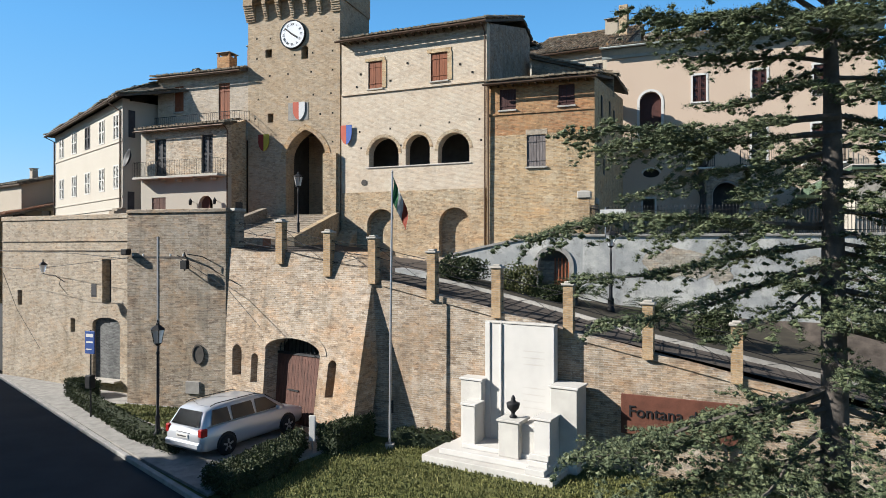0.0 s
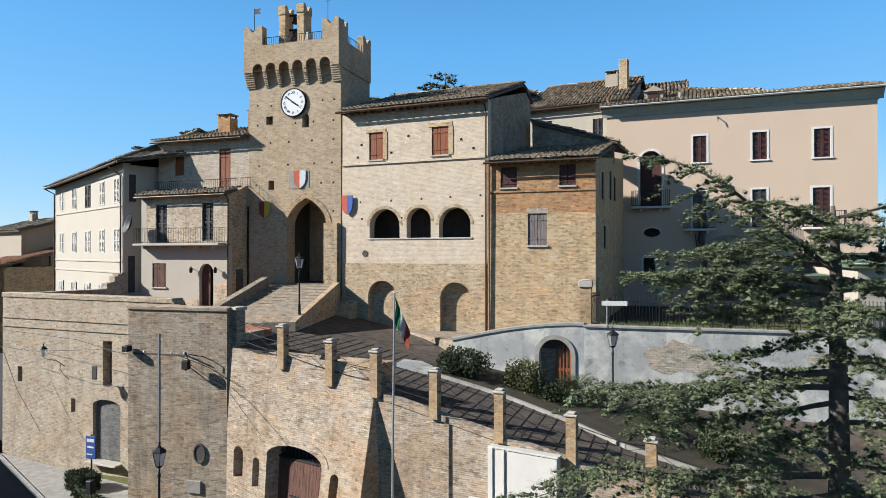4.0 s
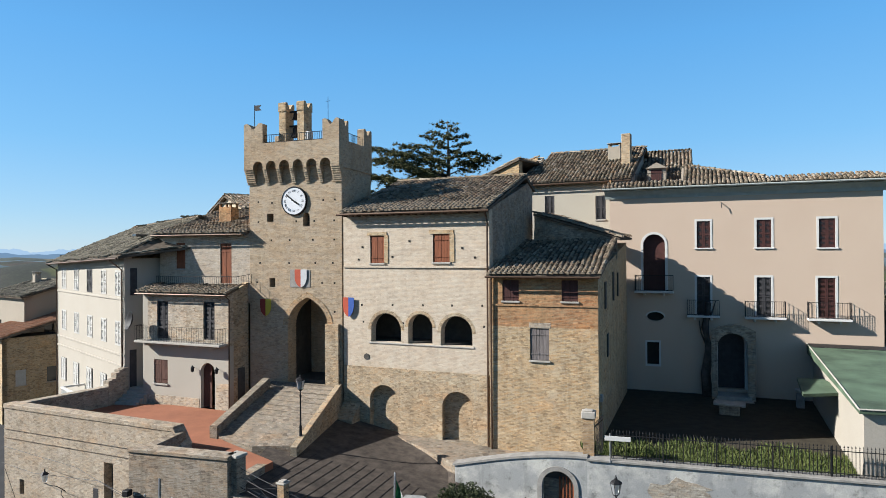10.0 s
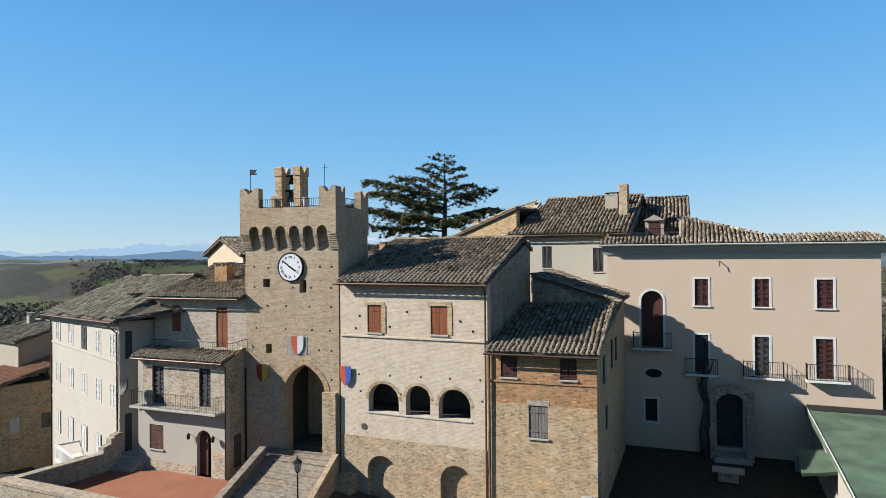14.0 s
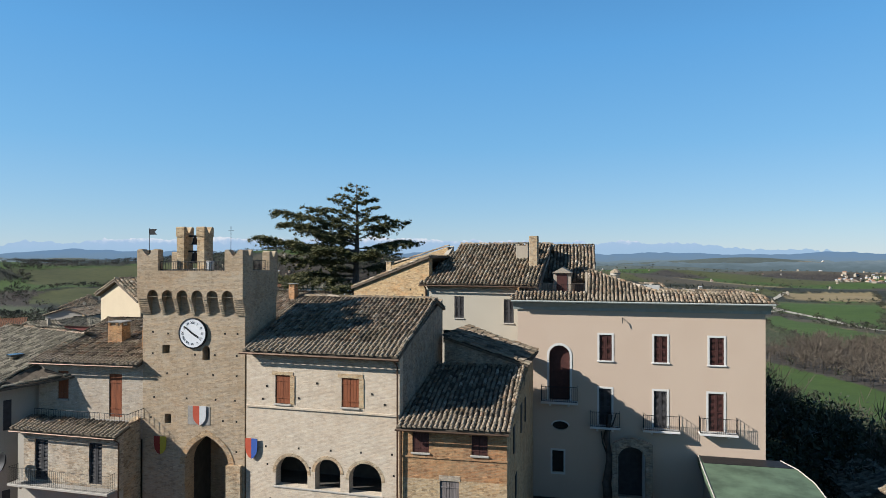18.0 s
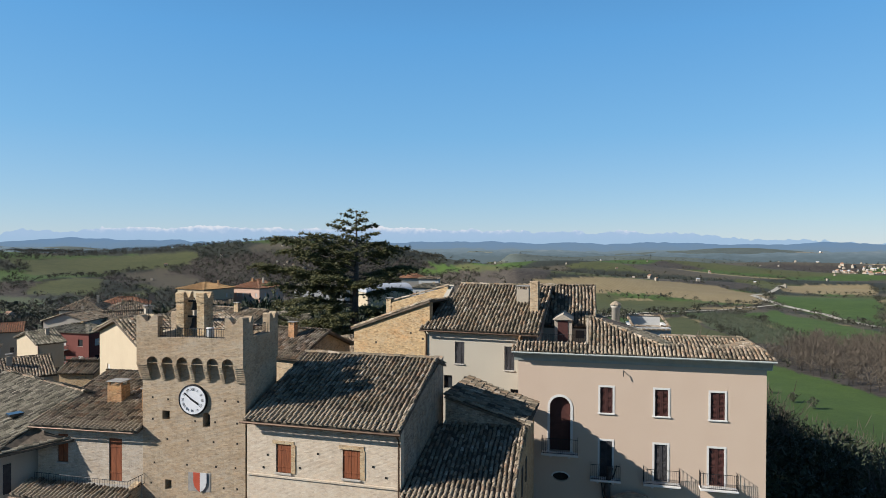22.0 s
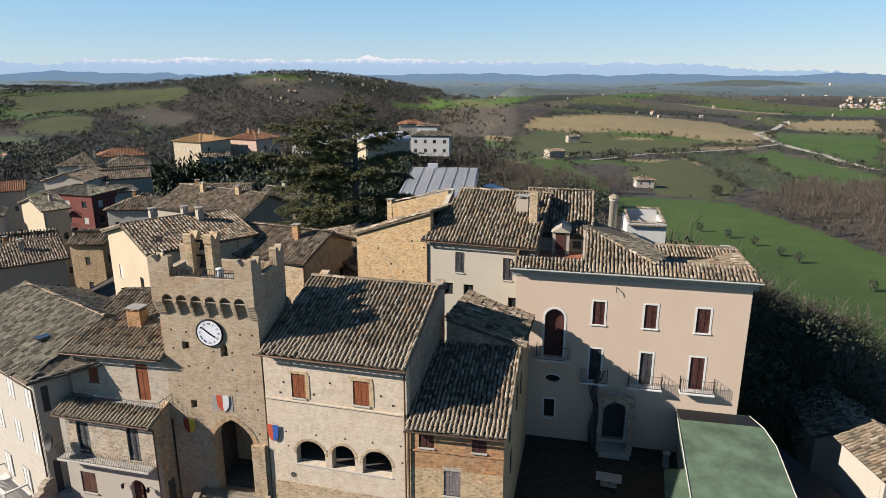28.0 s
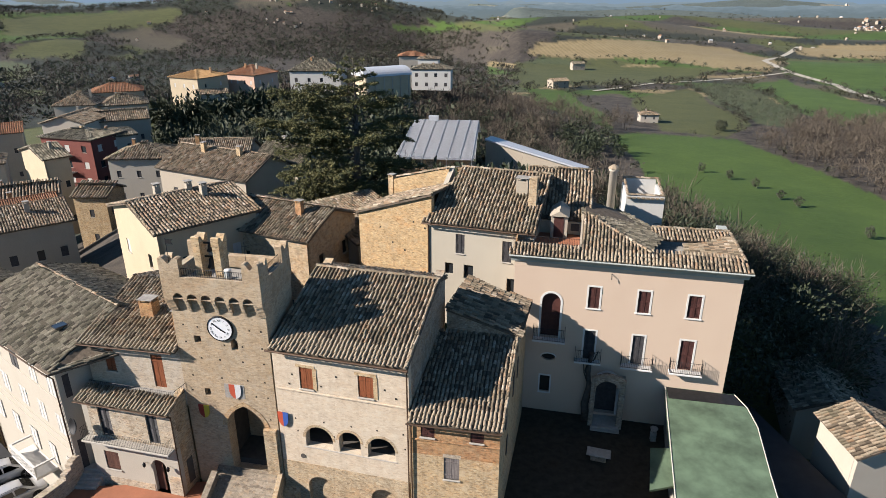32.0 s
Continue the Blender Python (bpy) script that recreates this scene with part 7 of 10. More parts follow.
TOP_LIMBS = [(10.7, 0, 1.4, 0.3), (10.6, 215, 1.9, 0.3), (10.5, 300, 1.7, 0.1), (10.4, 250, 1.8, 0.1), (10.2, 205, 2.7, 0.2), (10.1, 330, 2.1, 0.1), (10.0, 160, 2.6, 0.3), (9.8, 275, 2.1, -0.1), (9.7, 192, 3.2, 0.3), (9.6, 30, 2.4, 0.1), (9.5, 230, 2.5, -0.1)]
OTHER_LIMBS = [(9.6, 5, 2.0, 0.2), (9.0, 350, 2.5, 0.0), (8.5, 20, 2.7, -0.2), (8.0, 330, 2.0, -0.3), (7.6, 10, 2.9, -0.3), (7.0, 345, 2.8, -0.3), (6.4, 15, 3.1, -0.5), (5.9, 250, 1.7, -0.5), (5.8, 0, 3.3, -0.6), (5.6, 285, 1.9, -0.4), (5.7, 320, 2.0, -0.3), (5.2, 340, 2.8, -0.6), (4.6, 20, 3.4, -0.8), (4.0, 0, 3.5, -1.0), (3.4, 335, 2.8, -0.8), (9.2, 100, 1.6, 0.0), (8.2, 80, 2.2, -0.2), (7.2, 110, 2.2, -0.3), (6.2, 70, 2.4, -0.5), (4.0, 110, 2.8, -0.8), (8.8, 260, 1.3, -0.2), (8.2, 282, 1.6, -0.3), (7.3, 255, 1.3, -0.3)]
INNER_LIMBS = [(6.7, 280, 1.3, -0.2), (6.3, 255, 1.4, -0.3), (6.0, 305, 1.5, -0.3), (6.5, 335, 1.7, -0.2), (5.6, 275, 1.3, -0.3), (5.3, 315, 1.6, -0.4), (5.0, 245, 1.4, -0.4), (4.6, 285, 1.5, -0.4), (7.5, 300, 1.3, -0.1), (8.6, 300, 1.2, 0.0), (3.8, 265, 1.8, -0.5), (3.0, 290, 1.8, -0.4), (2.4, 260, 2.0, -0.4), (2.0, 200, 3.0, -0.3), (1.8, 180, 3.4, -0.3)]
conifer("cedar_tree", "tall blue-green cedar with level sprays on the lawn", [(6.2, 10.0, -0.1), (6.1, 9.95, 2.5), (6.0, 9.85, 5.5), (5.95, 9.8, 8.5), (5.9, 9.78, 10.1), (5.85, 9.76, 10.9)], 0.27,
        LEFT_LIMBS + TOP_LIMBS + SKIRT_LIMBS + OTHER_LIMBS + INNER_LIMBS, 0.066, "needle", 5, per=24, sub=0.18, fan=0.26, step=0.04, blade=0.043, width=0.0036, side=0.055)
OLD_LIMBS = [(31.0, 150, 0.9, 0.5), (30.8, 20, 0.9, 0.3), (30.4, 200, 1.5, 0.5), (30.1, 340, 1.5, 0.3), (29.7, 95, 1.4, 0.4), (29.5, 180, 2.2, 0.8), (29.2, 0, 2.2, 0.5), (29.0, 265, 1.8, 0.4), (28.6, 170, 3.0, 1.1), (28.2, 350, 2.7, 0.6), (28.0, 230, 2.4, 0.6), (27.6, 60, 2.4, 0.6), (27.2, 186, 4.2, 1.6), (26.9, 8, 3.6, 0.9), (26.6, 300, 3.0, 0.8), (26.2, 178, 6.6, 2.6), (25.9, 355, 4.8, 1.3), (25.6, 250, 3.6, 1.2), (25.3, 183, 9.0, 3.3), (25.0, 2, 5.7, 2.2), (24.8, 120, 5.0, 1.2), (24.6, 192, 8.6, 2.4), (24.3, 172, 8.2, 2.8), (24.1, 215, 6.4, 1.8), (23.9, 4, 6.9, 1.0), (23.6, 185, 10.8, 1.5), (23.4, 342, 6.0, 1.0), (23.2, 200, 9.4, 1.5), (23.0, 235, 6.5, 1.2), (22.8, 300, 5.5, 0.8), (22.6, 270, 5.5, 0.8)]
LOW_LIMBS = [(22.2, 190, 9.5, 0.8), (21.6, 20, 6.5, 0.6), (21.4, 120, 6.0, 0.5), (20.8, 175, 9.8, 0.2), (20.4, 205, 8.5, 0.0), (20.2, 335, 7.0, 0.0), (19.8, 250, 7.0, -0.3), (19.4, 0, 7.5, -0.2), (19.0, 160, 9.0, -0.5), (18.6, 190, 9.4, -0.8), (18.2, 222, 8.0, -0.8), (18.0, 280, 7.0, -0.8), (17.4, 315, 7.0, -0.8), (17.2, 10, 7.5, -0.8), (16.8, 178, 8.5, -1.0), (16.5, 205, 8.0, -1.0), (16.2, 240, 7.0, -1.0), (15.6, 190, 8.0, -1.0), (15.4, 275, 6.0, -1.0), (15.4, 340, 6.5, -1.0)]
conifer("cedar_tree", "broad old dark green cedar behind the roofs", [(0.2, 75.0, 10.0), (0.2, 75.2, 20.0), (0.4, 75.3, 26.0), (0.3, 75.4, 31.4)], 0.55,
        OLD_LIMBS + LOW_LIMBS, 0.25, "needle_dark", 9, per=13, sub=0.34, fan=0.25, droop=0.05, step=0.14, blade=0.22, width=0.022, side=0.2)


def hedge(name, label, poly, h, seed, mat="hedge", z0=0.0, density=260):
    """A clipped hedge over a plan: a dark core and a skin of small leaves."""
    rng = np.random.default_rng(seed)
    hd = thing(name, label, "hedge")
    cx, cy = sum(p[0] for p in poly) / len(poly), sum(p[1] for p in poly) / len(poly)
    core = [(cx + (x - cx) * 0.93, cy + (y - cy) * 0.93) for x, y in poly]
    part("core", prism(bmesh.new(), core, z0 - 0.05, z0 + h * 0.93), M["wood_dark"], hd)
    pts, nr = [], []
    xs, ys = [p[0] for p in poly], [p[1] for p in poly]
    area = abs(sum(poly[i][0] * poly[(i + 1) % len(poly)][1] - poly[(i + 1) % len(poly)][0] * poly[i][1] for i in range(len(poly)))) / 2
    n = int(area * density * 3)
    X, Y = rng.uniform(min(xs), max(xs), n), rng.uniform(min(ys), max(ys), n)
    ok = inside(poly, X, Y)
    X, Y = X[ok], Y[ok]
    pts.append(np.stack([X, Y, np.full(len(X), z0 + h) + rng.normal(0, 0.03, len(X)) + 0.05 * np.sin(X * 3) * np.cos(Y * 2.3)], 1))
    nr.append(np.tile((0, 0, 1.0), (len(X), 1)))
    for i in range(len(poly)):
        a, b = np.array(poly[i]), np.array(poly[(i + 1) % len(poly)])
        ln = np.hypot(*(b - a))
        m = int(ln * h * density)
        k = rng.random(m)[:, None]
        p = a + (b - a) * k
        nv = np.array([(b - a)[1], -(b - a)[0]]) / ln
        if nv @ (np.array([cx, cy]) - (a + b) / 2) > 0:
            nv = -nv
        p = p + nv * rng.normal(0, 0.03, (m, 1))
        pts.append(np.column_stack([p, z0 + rng.uniform(0, h, m)]))
        nr.append(np.tile((nv[0], nv[1], 0.2), (m, 1)))
    v, f = cards(rng, np.concatenate(pts), np.concatenate(nr), 0.075, 0.018, 3, 0.7, 0.1)
    part("leaves", leaf_mesh("leaves", v, f, M[mat]), None, hd)
    return hd


hedge("hedge", "low dark clipped hedge along the road", [(-15.6, 26.9), (-14.9, 26.1), (-10.4, 21.4), (-8.35, 19.75), (-8.1, 20.05), (-10.15, 21.85), (-14.6, 26.55)], 0.5, 1)
hedge("hedge", "dark clipped hedge beside the parking place", [(-6.45, 17.1), (-5.5, 16.4), (-4.4, 18.6), (-4.35, 20.4), (-4.75, 20.7), (-5.5, 18.9)], 0.55, 2)
hedge("hedge", "short dark hedge by the gate", [(-3.95, 20.2), (-3.3, 19.8), (-2.3, 21.6), (-2.7, 21.9)], 0.85, 3)
hedge("hedge", "low thin hedge behind the flagpole", [(-1.7, 20.9), (0.3, 20.5), (0.35, 20.9), (-1.3, 21.5)], 0.45, 4, density=120)
hedge("hedge", "clipped bush at the bus stop", [(-16.3, 27.6), (-15.3, 27.0), (-14.7, 27.5), (-15.7, 28.2)], 0.75, 6)

# lawn grass tufts on the forecourt
rng = np.random.default_rng(12)
LAWN = [(-5.2, 16.2), (-3.2, 12.5), (9, 8), (12, 12), (12, 15), (5.0, 18.5), (4.2, 20.0), (-0.4, 20.6), (-3.0, 21.2), (-4.2, 19.2)]
X, Y = rng.uniform(-6, 12, 46000), rng.uniform(9.5, 21.5, 46000)
ok = inside(LAWN, X, Y)
pts = np.stack([X[ok], Y[ok], np.full(ok.sum(), -0.01)], 1)
v, f = cards(rng, pts, np.tile((0, 0, 1.0), (len(pts), 1)), 0.085, 0.012, 2, 0.5, 1.2)
tagged(new("lawn_grass", leaf_mesh("lawn_grass", v, f, M["grass"])), "rough short lawn grass with dry tufts", "grass", kind="stuff")
X, Y = rng.uniform(-13, -7, 9000), rng.uniform(20, 27, 9000)
ok = inside([(-14.0, 26.3), (-10.0, 22.8), (-8.2, 21.2), (-7.6, 23.8), (-8.8, 25.0), (-12.8, 26.2)], X, Y)
pts = np.stack([X[ok], Y[ok], np.full(ok.sum(), 0.05)], 1)
v, f = cards(rng, pts, np.tile((0, 0, 1.0), (len(pts), 1)), 0.09, 0.014, 2, 0.5, 1.2)
tagged(new("verge_grass", leaf_mesh("verge_grass", v, f, M["grass"])), "green grass strip at the foot of the bastion", "grass", kind="stuff")
world_part("verge", prism(bmesh.new(), [(-14.0, 26.3), (-10.0, 22.8), (-8.2, 21.2), (-7.6, 23.8), (-8.8, 25.0), (-12.8, 26.2)], 0.0, 0.066), M["lawn"], "grassy verge below the bastion", "ground")
# yard grass behind the fence
X, Y = rng.uniform(7, 24, 14000), rng.uniform(22, 31, 14000)
ok = inside([(7.6, 28.6), (17.6, 25.3), (22.5, 24.0), (21, 27.5), (13, 29.8), (8.6, 31.0)], X, Y)
pts = np.stack([X[ok], Y[ok], np.full(ok.sum(), 6.54)], 1)
v, f = cards(rng, pts, np.tile((0, 0, 1.0), (len(pts), 1)), 0.22, 0.02, 2, 0.4, 1.4)
tagged(new("yard_grass", leaf_mesh("yard_grass", v, f, M["yard_grass"])), "tall grass behind the iron fence", "grass", kind="stuff")


def shrub(name, label, x, y, z, r, h, mat, seed, n=900, leaf=0.09):
    rng = np.random.default_rng(seed)
    sh = thing(name, label, "shrub", x, y, z)
    d = rng.normal(0, 1, (n, 3))
    d /= np.linalg.norm(d, axis=1)[:, None]
    k = rng.uniform(0.55, 1.0, n)[:, None] * (1 + 0.22 * np.sin(5 * d[:, :1] + seed) * np.cos(4 * d[:, 1:2]))
    p = d * k * np.array((r, r, h / 2)) + np.array((0, 0, h / 2))
    v, f = cards(rng, p, d, leaf, leaf * 0.25, 4, 0.6, 0.1)
    st = bmesh.new()
    for i in range(5):
        a = i * 1.26 + seed
        tube(st, [(0, 0, -0.05), (0.25 * r * math.cos(a), 0.25 * r * math.sin(a), h * 0.4), (0.5 * r * math.cos(a), 0.5 * r * math.sin(a), h * 0.7)], 0.03, 5, 0.01)
    part("stems", st, M["bark"], sh)
    part("leaves", leaf_mesh("leaves", v, f, M[mat]), None, sh)
    return sh


def sago(x, y, z, r, seed, n=34):
    """A sago palm: a stubby stem and arching feather fronds."""
    rng = random.Random(seed)
    sg = thing("sago_palm", "dark green sago palm with arching fronds in the bed", "palm", x, y, z, group="sago palms")
    part("stem", lathe(bmesh.new(), [(0.16, -0.05), (0.2, 0.1), (0.19, 0.4), (0.1, 0.5)], 10), M["bark"], sg)
    for i in range(n):
        a = i * 2.399 + rng.random() * 0.2
        el = 0.25 + 1.0 * (i / n)
        ln = r * rng.uniform(0.85, 1.1)
        bm = bmesh.new()
        pts = []
        for s in range(9):
            k = s / 8
            rr = ln * (k * math.cos(el) + 0.1 * k * k)
            pts.append(Vector((math.cos(a) * rr, math.sin(a) * rr, 0.45 + ln * (k * math.sin(el) - 0.5 * k * k))))
        tube(bm, pts, 0.012, 4, 0.004)
        sd = Vector((-math.sin(a), math.cos(a), 0))
        for s in range(22):
            k = 0.12 + 0.86 * s / 22
            q = k * 8
            p = pts[int(q)].lerp(pts[min(8, int(q) + 1)], q - int(q))
            t_ = (pts[min(8, int(q) + 1)] - pts[int(q)]).normalized()
            L = 0.2 * ln * math.sin(math.pi * (0.12 + 0.83 * k))
            for sg_ in (-1, 1):
                e = p + (sd * sg_ * 0.85 + t_ * 0.5 + Vector((0, 0, 0.25))) * L
                w = t_ * 0.012
                bm.faces.new([bm.verts.new(c) for c in (p - w, p + w, e)])
        part("frond", bm, M["palm"], sg)
    return sg


# planted bed between the ramp and the garden wall
BED = [(-1.2, 27.3), (-0.2, 26.3), (1.4, 25.5), (2.5, 24.8), (4.5, 23.1), (6.0, 21.3), (7.9, 20.2), (12.5, 18.0), (13.5, 25.3), (6.2, 27.7), (0.8, 29.5)]
world_part("planting_bed", prism(bmesh.new(), BED, 0.0, lambda x, y: ramp_z(x, y) + 0.12), M["earth"], "dark earth bed along the ramp", "ground")
bk = thing("bed_kerb", "white stone kerb round the planted bed", "kerb", kind="structure")
for (xa, ya), (xb, yb) in zip(BED[:8], BED[1:8]):
    bm = bmesh.new()
    ln = math.hypot(xb - xa, yb - ya)
    nx, ny = -(yb - ya) / ln * 0.06, (xb - xa) / ln * 0.06
    prism(bm, [(xa - nx, ya - ny), (xb - nx, yb - ny), (xb + nx, yb + ny), (xa + nx, ya + ny)], lambda x, y: ramp_z(x, y) - 0.1, lambda x, y: ramp_z(x, y) + 0.14)
    part("kerb_stone", bm, M["concrete"], bk)
world_part("pebble_corner", prism(bmesh.new(), [(-2.0, 26.75), (-1.75, 27.7), (-1.0, 27.9), (-0.5, 27.4), (-0.7, 26.3)], lambda x, y: ramp_z(x, y) - 0.05, lambda x, y: ramp_z(x, y) + 0.16), M["stained"], "white edged pebble corner of the bed", "paving")
shrub("shrub", "dense dark green shrub in the bed", 0.7, 27.2, 4.9, 1.15, 1.25, "hedge", 3, 1800)
shrub("shrub", "yellowish olive green shrub in the bed", 3.2, 26.3, 4.4, 0.85, 1.4, "bush", 4, 1300)
shrub("shrub", "dark low shrub in the bed", 4.2, 25.6, 4.2, 0.8, 0.8, "hedge", 5, 900)
shrub("shrub", "dark round shrub near the palm", 9.3, 21.6, 3.0, 0.75, 1.5, "hedge", 7, 1300)
shrub("shrub", "reddish dry shrub under the cedar", 8.2, 17.0, 0.0, 0.8, 0.9, "twig", 8, 800)
sago(5.2, 25.6, 4.1, 1.6, 1, 44)
sago(7.6, 23.0, 3.5, 1.7, 2, 44)

# ---------------------------------------------------------------- posts, rails and lamps
post_pts = [(-6.08, 24.1, 6.05), (-4.1, 23.05, 5.62)] + [(-2.4 + 2.06 * i, 22.2 - 0.995 * i, 5.4 - 0.482 * i) for i in range(9)]


def brick_post(x, y, z, h=1.35, w=0.3):
    p = thing("ramp_post", "ochre brick ramp post with a stone cap", "post", x, y, z, -25.7, group="posts along the ramp")
    part("shaft", boxes((-w / 2, w / 2, -w / 2, w / 2, -0.2, h)), M["post"], p)
    part("cap", bevelled(boxes((-w / 2 - 0.05, w / 2 + 0.05, -w / 2 - 0.05, w / 2 + 0.05, h + 0.002, h + 0.07), (-w / 2 + 0.03, w / 2 - 0.03, -w / 2 + 0.03, w / 2 - 0.03, h + 0.072, h + 0.13)), 0.015), M["stone"], p)
    return p


first = brick_post(*post_pts[0])
for p in post_pts[1:]:
    copy_thing(first, pose(*p, 0, 0, -25.7))
big = thing("corner_post", "dark brick corner pillar with a stone cap", "post", -8.35, 25.75, 6.4, -28)
part("shaft", boxes((-0.24, 0.24, -0.24, 0.24, -0.2, 1.5)), M["bastion"], big)
part("cap", bevelled(boxes((-0.3, 0.3, -0.3, 0.3, 1.502, 1.62)), 0.02), M["stone"], big)
chain = thing("ramp_rail", "thin dark iron rails and crossed ties between the posts", "railing")
allp = [(-8.35, 25.75, 6.4)] + post_pts
for a, b in zip(allp, allp[1:]):
    a, b = Vector(a), Vector(b)
    for h in (0.35, 0.75, 1.1):
        part("rail", tube(bmesh.new(), [a + Vector((0, 0, h)), a.lerp(b, 0.5) + Vector((0, 0, h - 0.03)), b + Vector((0, 0, h))], 0.013, 4), M["iron"], chain)
    for h0, h1 in ((0.2, 1.15), (1.15, 0.2)):
        part("tie", tube(bmesh.new(), [a + Vector((0, 0, h0)), b + Vector((0, 0, h1))], 0.008, 4), M["iron"], chain)


def lamp_post(x, y, z, h, label):
    lp = thing("street_lamp", label, "street lamp", x, y, z, group="cast-iron street lamps")
    prof = [(0.17, -0.1), (0.17, 0.1), (0.13, 0.16), (0.12, 0.42), (0.14, 0.46), (0.075, 0.56), (0.065, 0.95), (0.085, 1.0), (0.045, 1.1), (0.035, h - 1.0), (0.06, h - 0.95), (0.035, h - 0.88), (0.03, h - 0.68)]
    part("column", lathe(bmesh.new(), prof, 12), M["iron"], lp, "", True)
    part("cradle", lathe(bmesh.new(), [(0.02, h - 0.72), (0.1, h - 0.66), (0.13, h - 0.62)], 6), M["iron"], lp)
    part("lantern_glass", lathe(bmesh.new(), [(0.12, h - 0.618), (0.21, h - 0.2)], 6), M["lamp_glass"], lp, "pale frosted lantern panes")
    bm = bmesh.new()
    for i in range(6):
        a = 2 * math.pi * i / 6
        tube(bm, [(0.123 * math.cos(a), 0.123 * math.sin(a), h - 0.62), (0.214 * math.cos(a), 0.214 * math.sin(a), h - 0.19)], 0.011, 4)
    part("lantern_frame", bm, M["iron"], lp)
    part("lantern_roof", lathe(bmesh.new(), [(0.25, h - 0.198), (0.22, h - 0.14), (0.1, h - 0.06), (0.06, h - 0.04), (0.06, h + 0.0), (0.02, h + 0.05), (0.03, h + 0.09), (0.005, h + 0.14)], 6), M["iron"], lp)
    return lp


M["lamp_glass"] = plain("frosted lamp glass", (0.95, 0.97, 1.0), 0.35, var=0.03, bmp=0.0)
M["lamp_glass"].node_tree.nodes["Principled BSDF"].inputs["Transmission Weight"].default_value = 0.75
lamp_post(-9.17, 20.6, 0.0, 4.0, "black cast-iron street lamp beside the hedge")
lamp_post(-7.0, 31.0, 6.62, 3.45, "black cast-iron street lamp at the gate ramp")
lamp_post(6.6, 25.2, 3.95, 3.2, "green-black street lamp in front of the garden wall")
wl = thing("wall_lamp", "iron bracket lantern on the town wall", "lamp", -18.7, 30.65, 5.2, -28)
part("bracket", tube(tube(bmesh.new(), [(0.9, 0.05, -0.35), (0.7, -0.25, -0.05), (0.3, -0.4, 0.0), (0, -0.42, 0.05)], 0.02, 5), [(0.6, 0.05, -0.25), (0.75, -0.1, -0.45), (0.95, -0.05, -0.7), (1.2, 0.05, -0.95)], 0.015, 5), M["iron"], wl)
part("lantern", lathe(bmesh.new(), [(0.08, 0.1), (0.16, 0.45)], 6, (0, -0.42, 0)), M["lamp_glass"], wl)
part("lantern_roof", lathe(bmesh.new(), [(0.2, 0.452), (0.1, 0.55), (0.03, 0.6), (0.02, 0.72)], 6, (0, -0.42, 0)), M["iron"], wl)

# pole with wires on the bastion
wp = thing("wire_pole", "grey timber cable pole fixed to the bastion", "pole", -11.62, 26.14, 0.0, -15)
part("shaft", tube(bmesh.new(), [(0, 0, 0.4), (0, 0, 6.9)], 0.055, 6), M["steel"], wp)
part("cross_arm", boxes((-1.25, 1.3, -0.03, 0.03, 6.02, 6.1)), M["bark"], wp)
for u in (-1.2, -0.7, 0.6, 1.2):
    part("insulator", lathe(bmesh.new(), [(0.03, 0), (0.05, 0.03), (0.04, 0.1), (0.015, 0.12)], 8, (u, 0, 6.1)), M["white_paint"], wp)
brk = part("wire_bracket", tube(tube(bmesh.new(), [(1.3, 0, 6.06), (1.55, -0.4, 6.25), (1.75, -0.5, 5.95), (1.55, -0.4, 5.55), (1.3, -0.1, 5.7)], 0.03, 5), [(1.75, -0.5, 6.2), (2.3, -0.3, 6.1), (2.6, 0.15, 5.8)], 0.02, 5), M["iron"], wp)
part("junction_box", bevelled(boxes((1.45, 1.75, -0.55, -0.35, 5.6, 5.95)), 0.02), M["iron"], wp)
part("flood_lamp", bevelled(boxes((-1.5, -1.2, -0.4, -0.1, 6.15, 6.4)), 0.03), M["iron"], wp)
cb = thing("cable", "dark overhead cables along the town wall", "cable")
for pts in ([(-22.6, 32.7, 5.45), (-20, 31.15, 5.42), (-15.5, 28.8, 5.85), (-12.9, 26.3, 6.05)], [(-22.5, 32.6, 6.32), (-17, 29.6, 6.2), (-13.0, 26.3, 6.0)], [(-10.4, 25.4, 6.0), (-8.3, 24.6, 4.9), (-6.6, 23.1, 3.6)], [(-22.3, 32.5, 5.2), (-21.2, 31.9, 3.4), (-19.5, 31.0, 1.6)], [(-10.5, 25.3, 6.15), (-9.2, 25.1, 5.7), (-7.9, 24.85, 5.0)]):
    part("wire", tube(bmesh.new(), pts, 0.013, 4), M["iron"], cb)
part("oval_window", lathe(bmesh.new(), [(0.0, 0), (0.3, 0), (0.36, 0.0), (0.36, 0.05), (0.3, 0.05), (0.28, 0.02), (0.0, 0.02)], 24), M["void"], bastion).matrix_basis = pose(-9.76, 25.6, 2.2, 90, 0, -15) @ Matrix.Diagonal((0.75, 1.1, 1, 1))
part("meter_box", bevelled(boxes((-0.32, 0.32, -0.06, 0.06, -0.25, 0.25)), 0.015), M["concrete"], bastion).matrix_basis = pose(-10.0, 25.66, 0.85, 0, 0, -15)

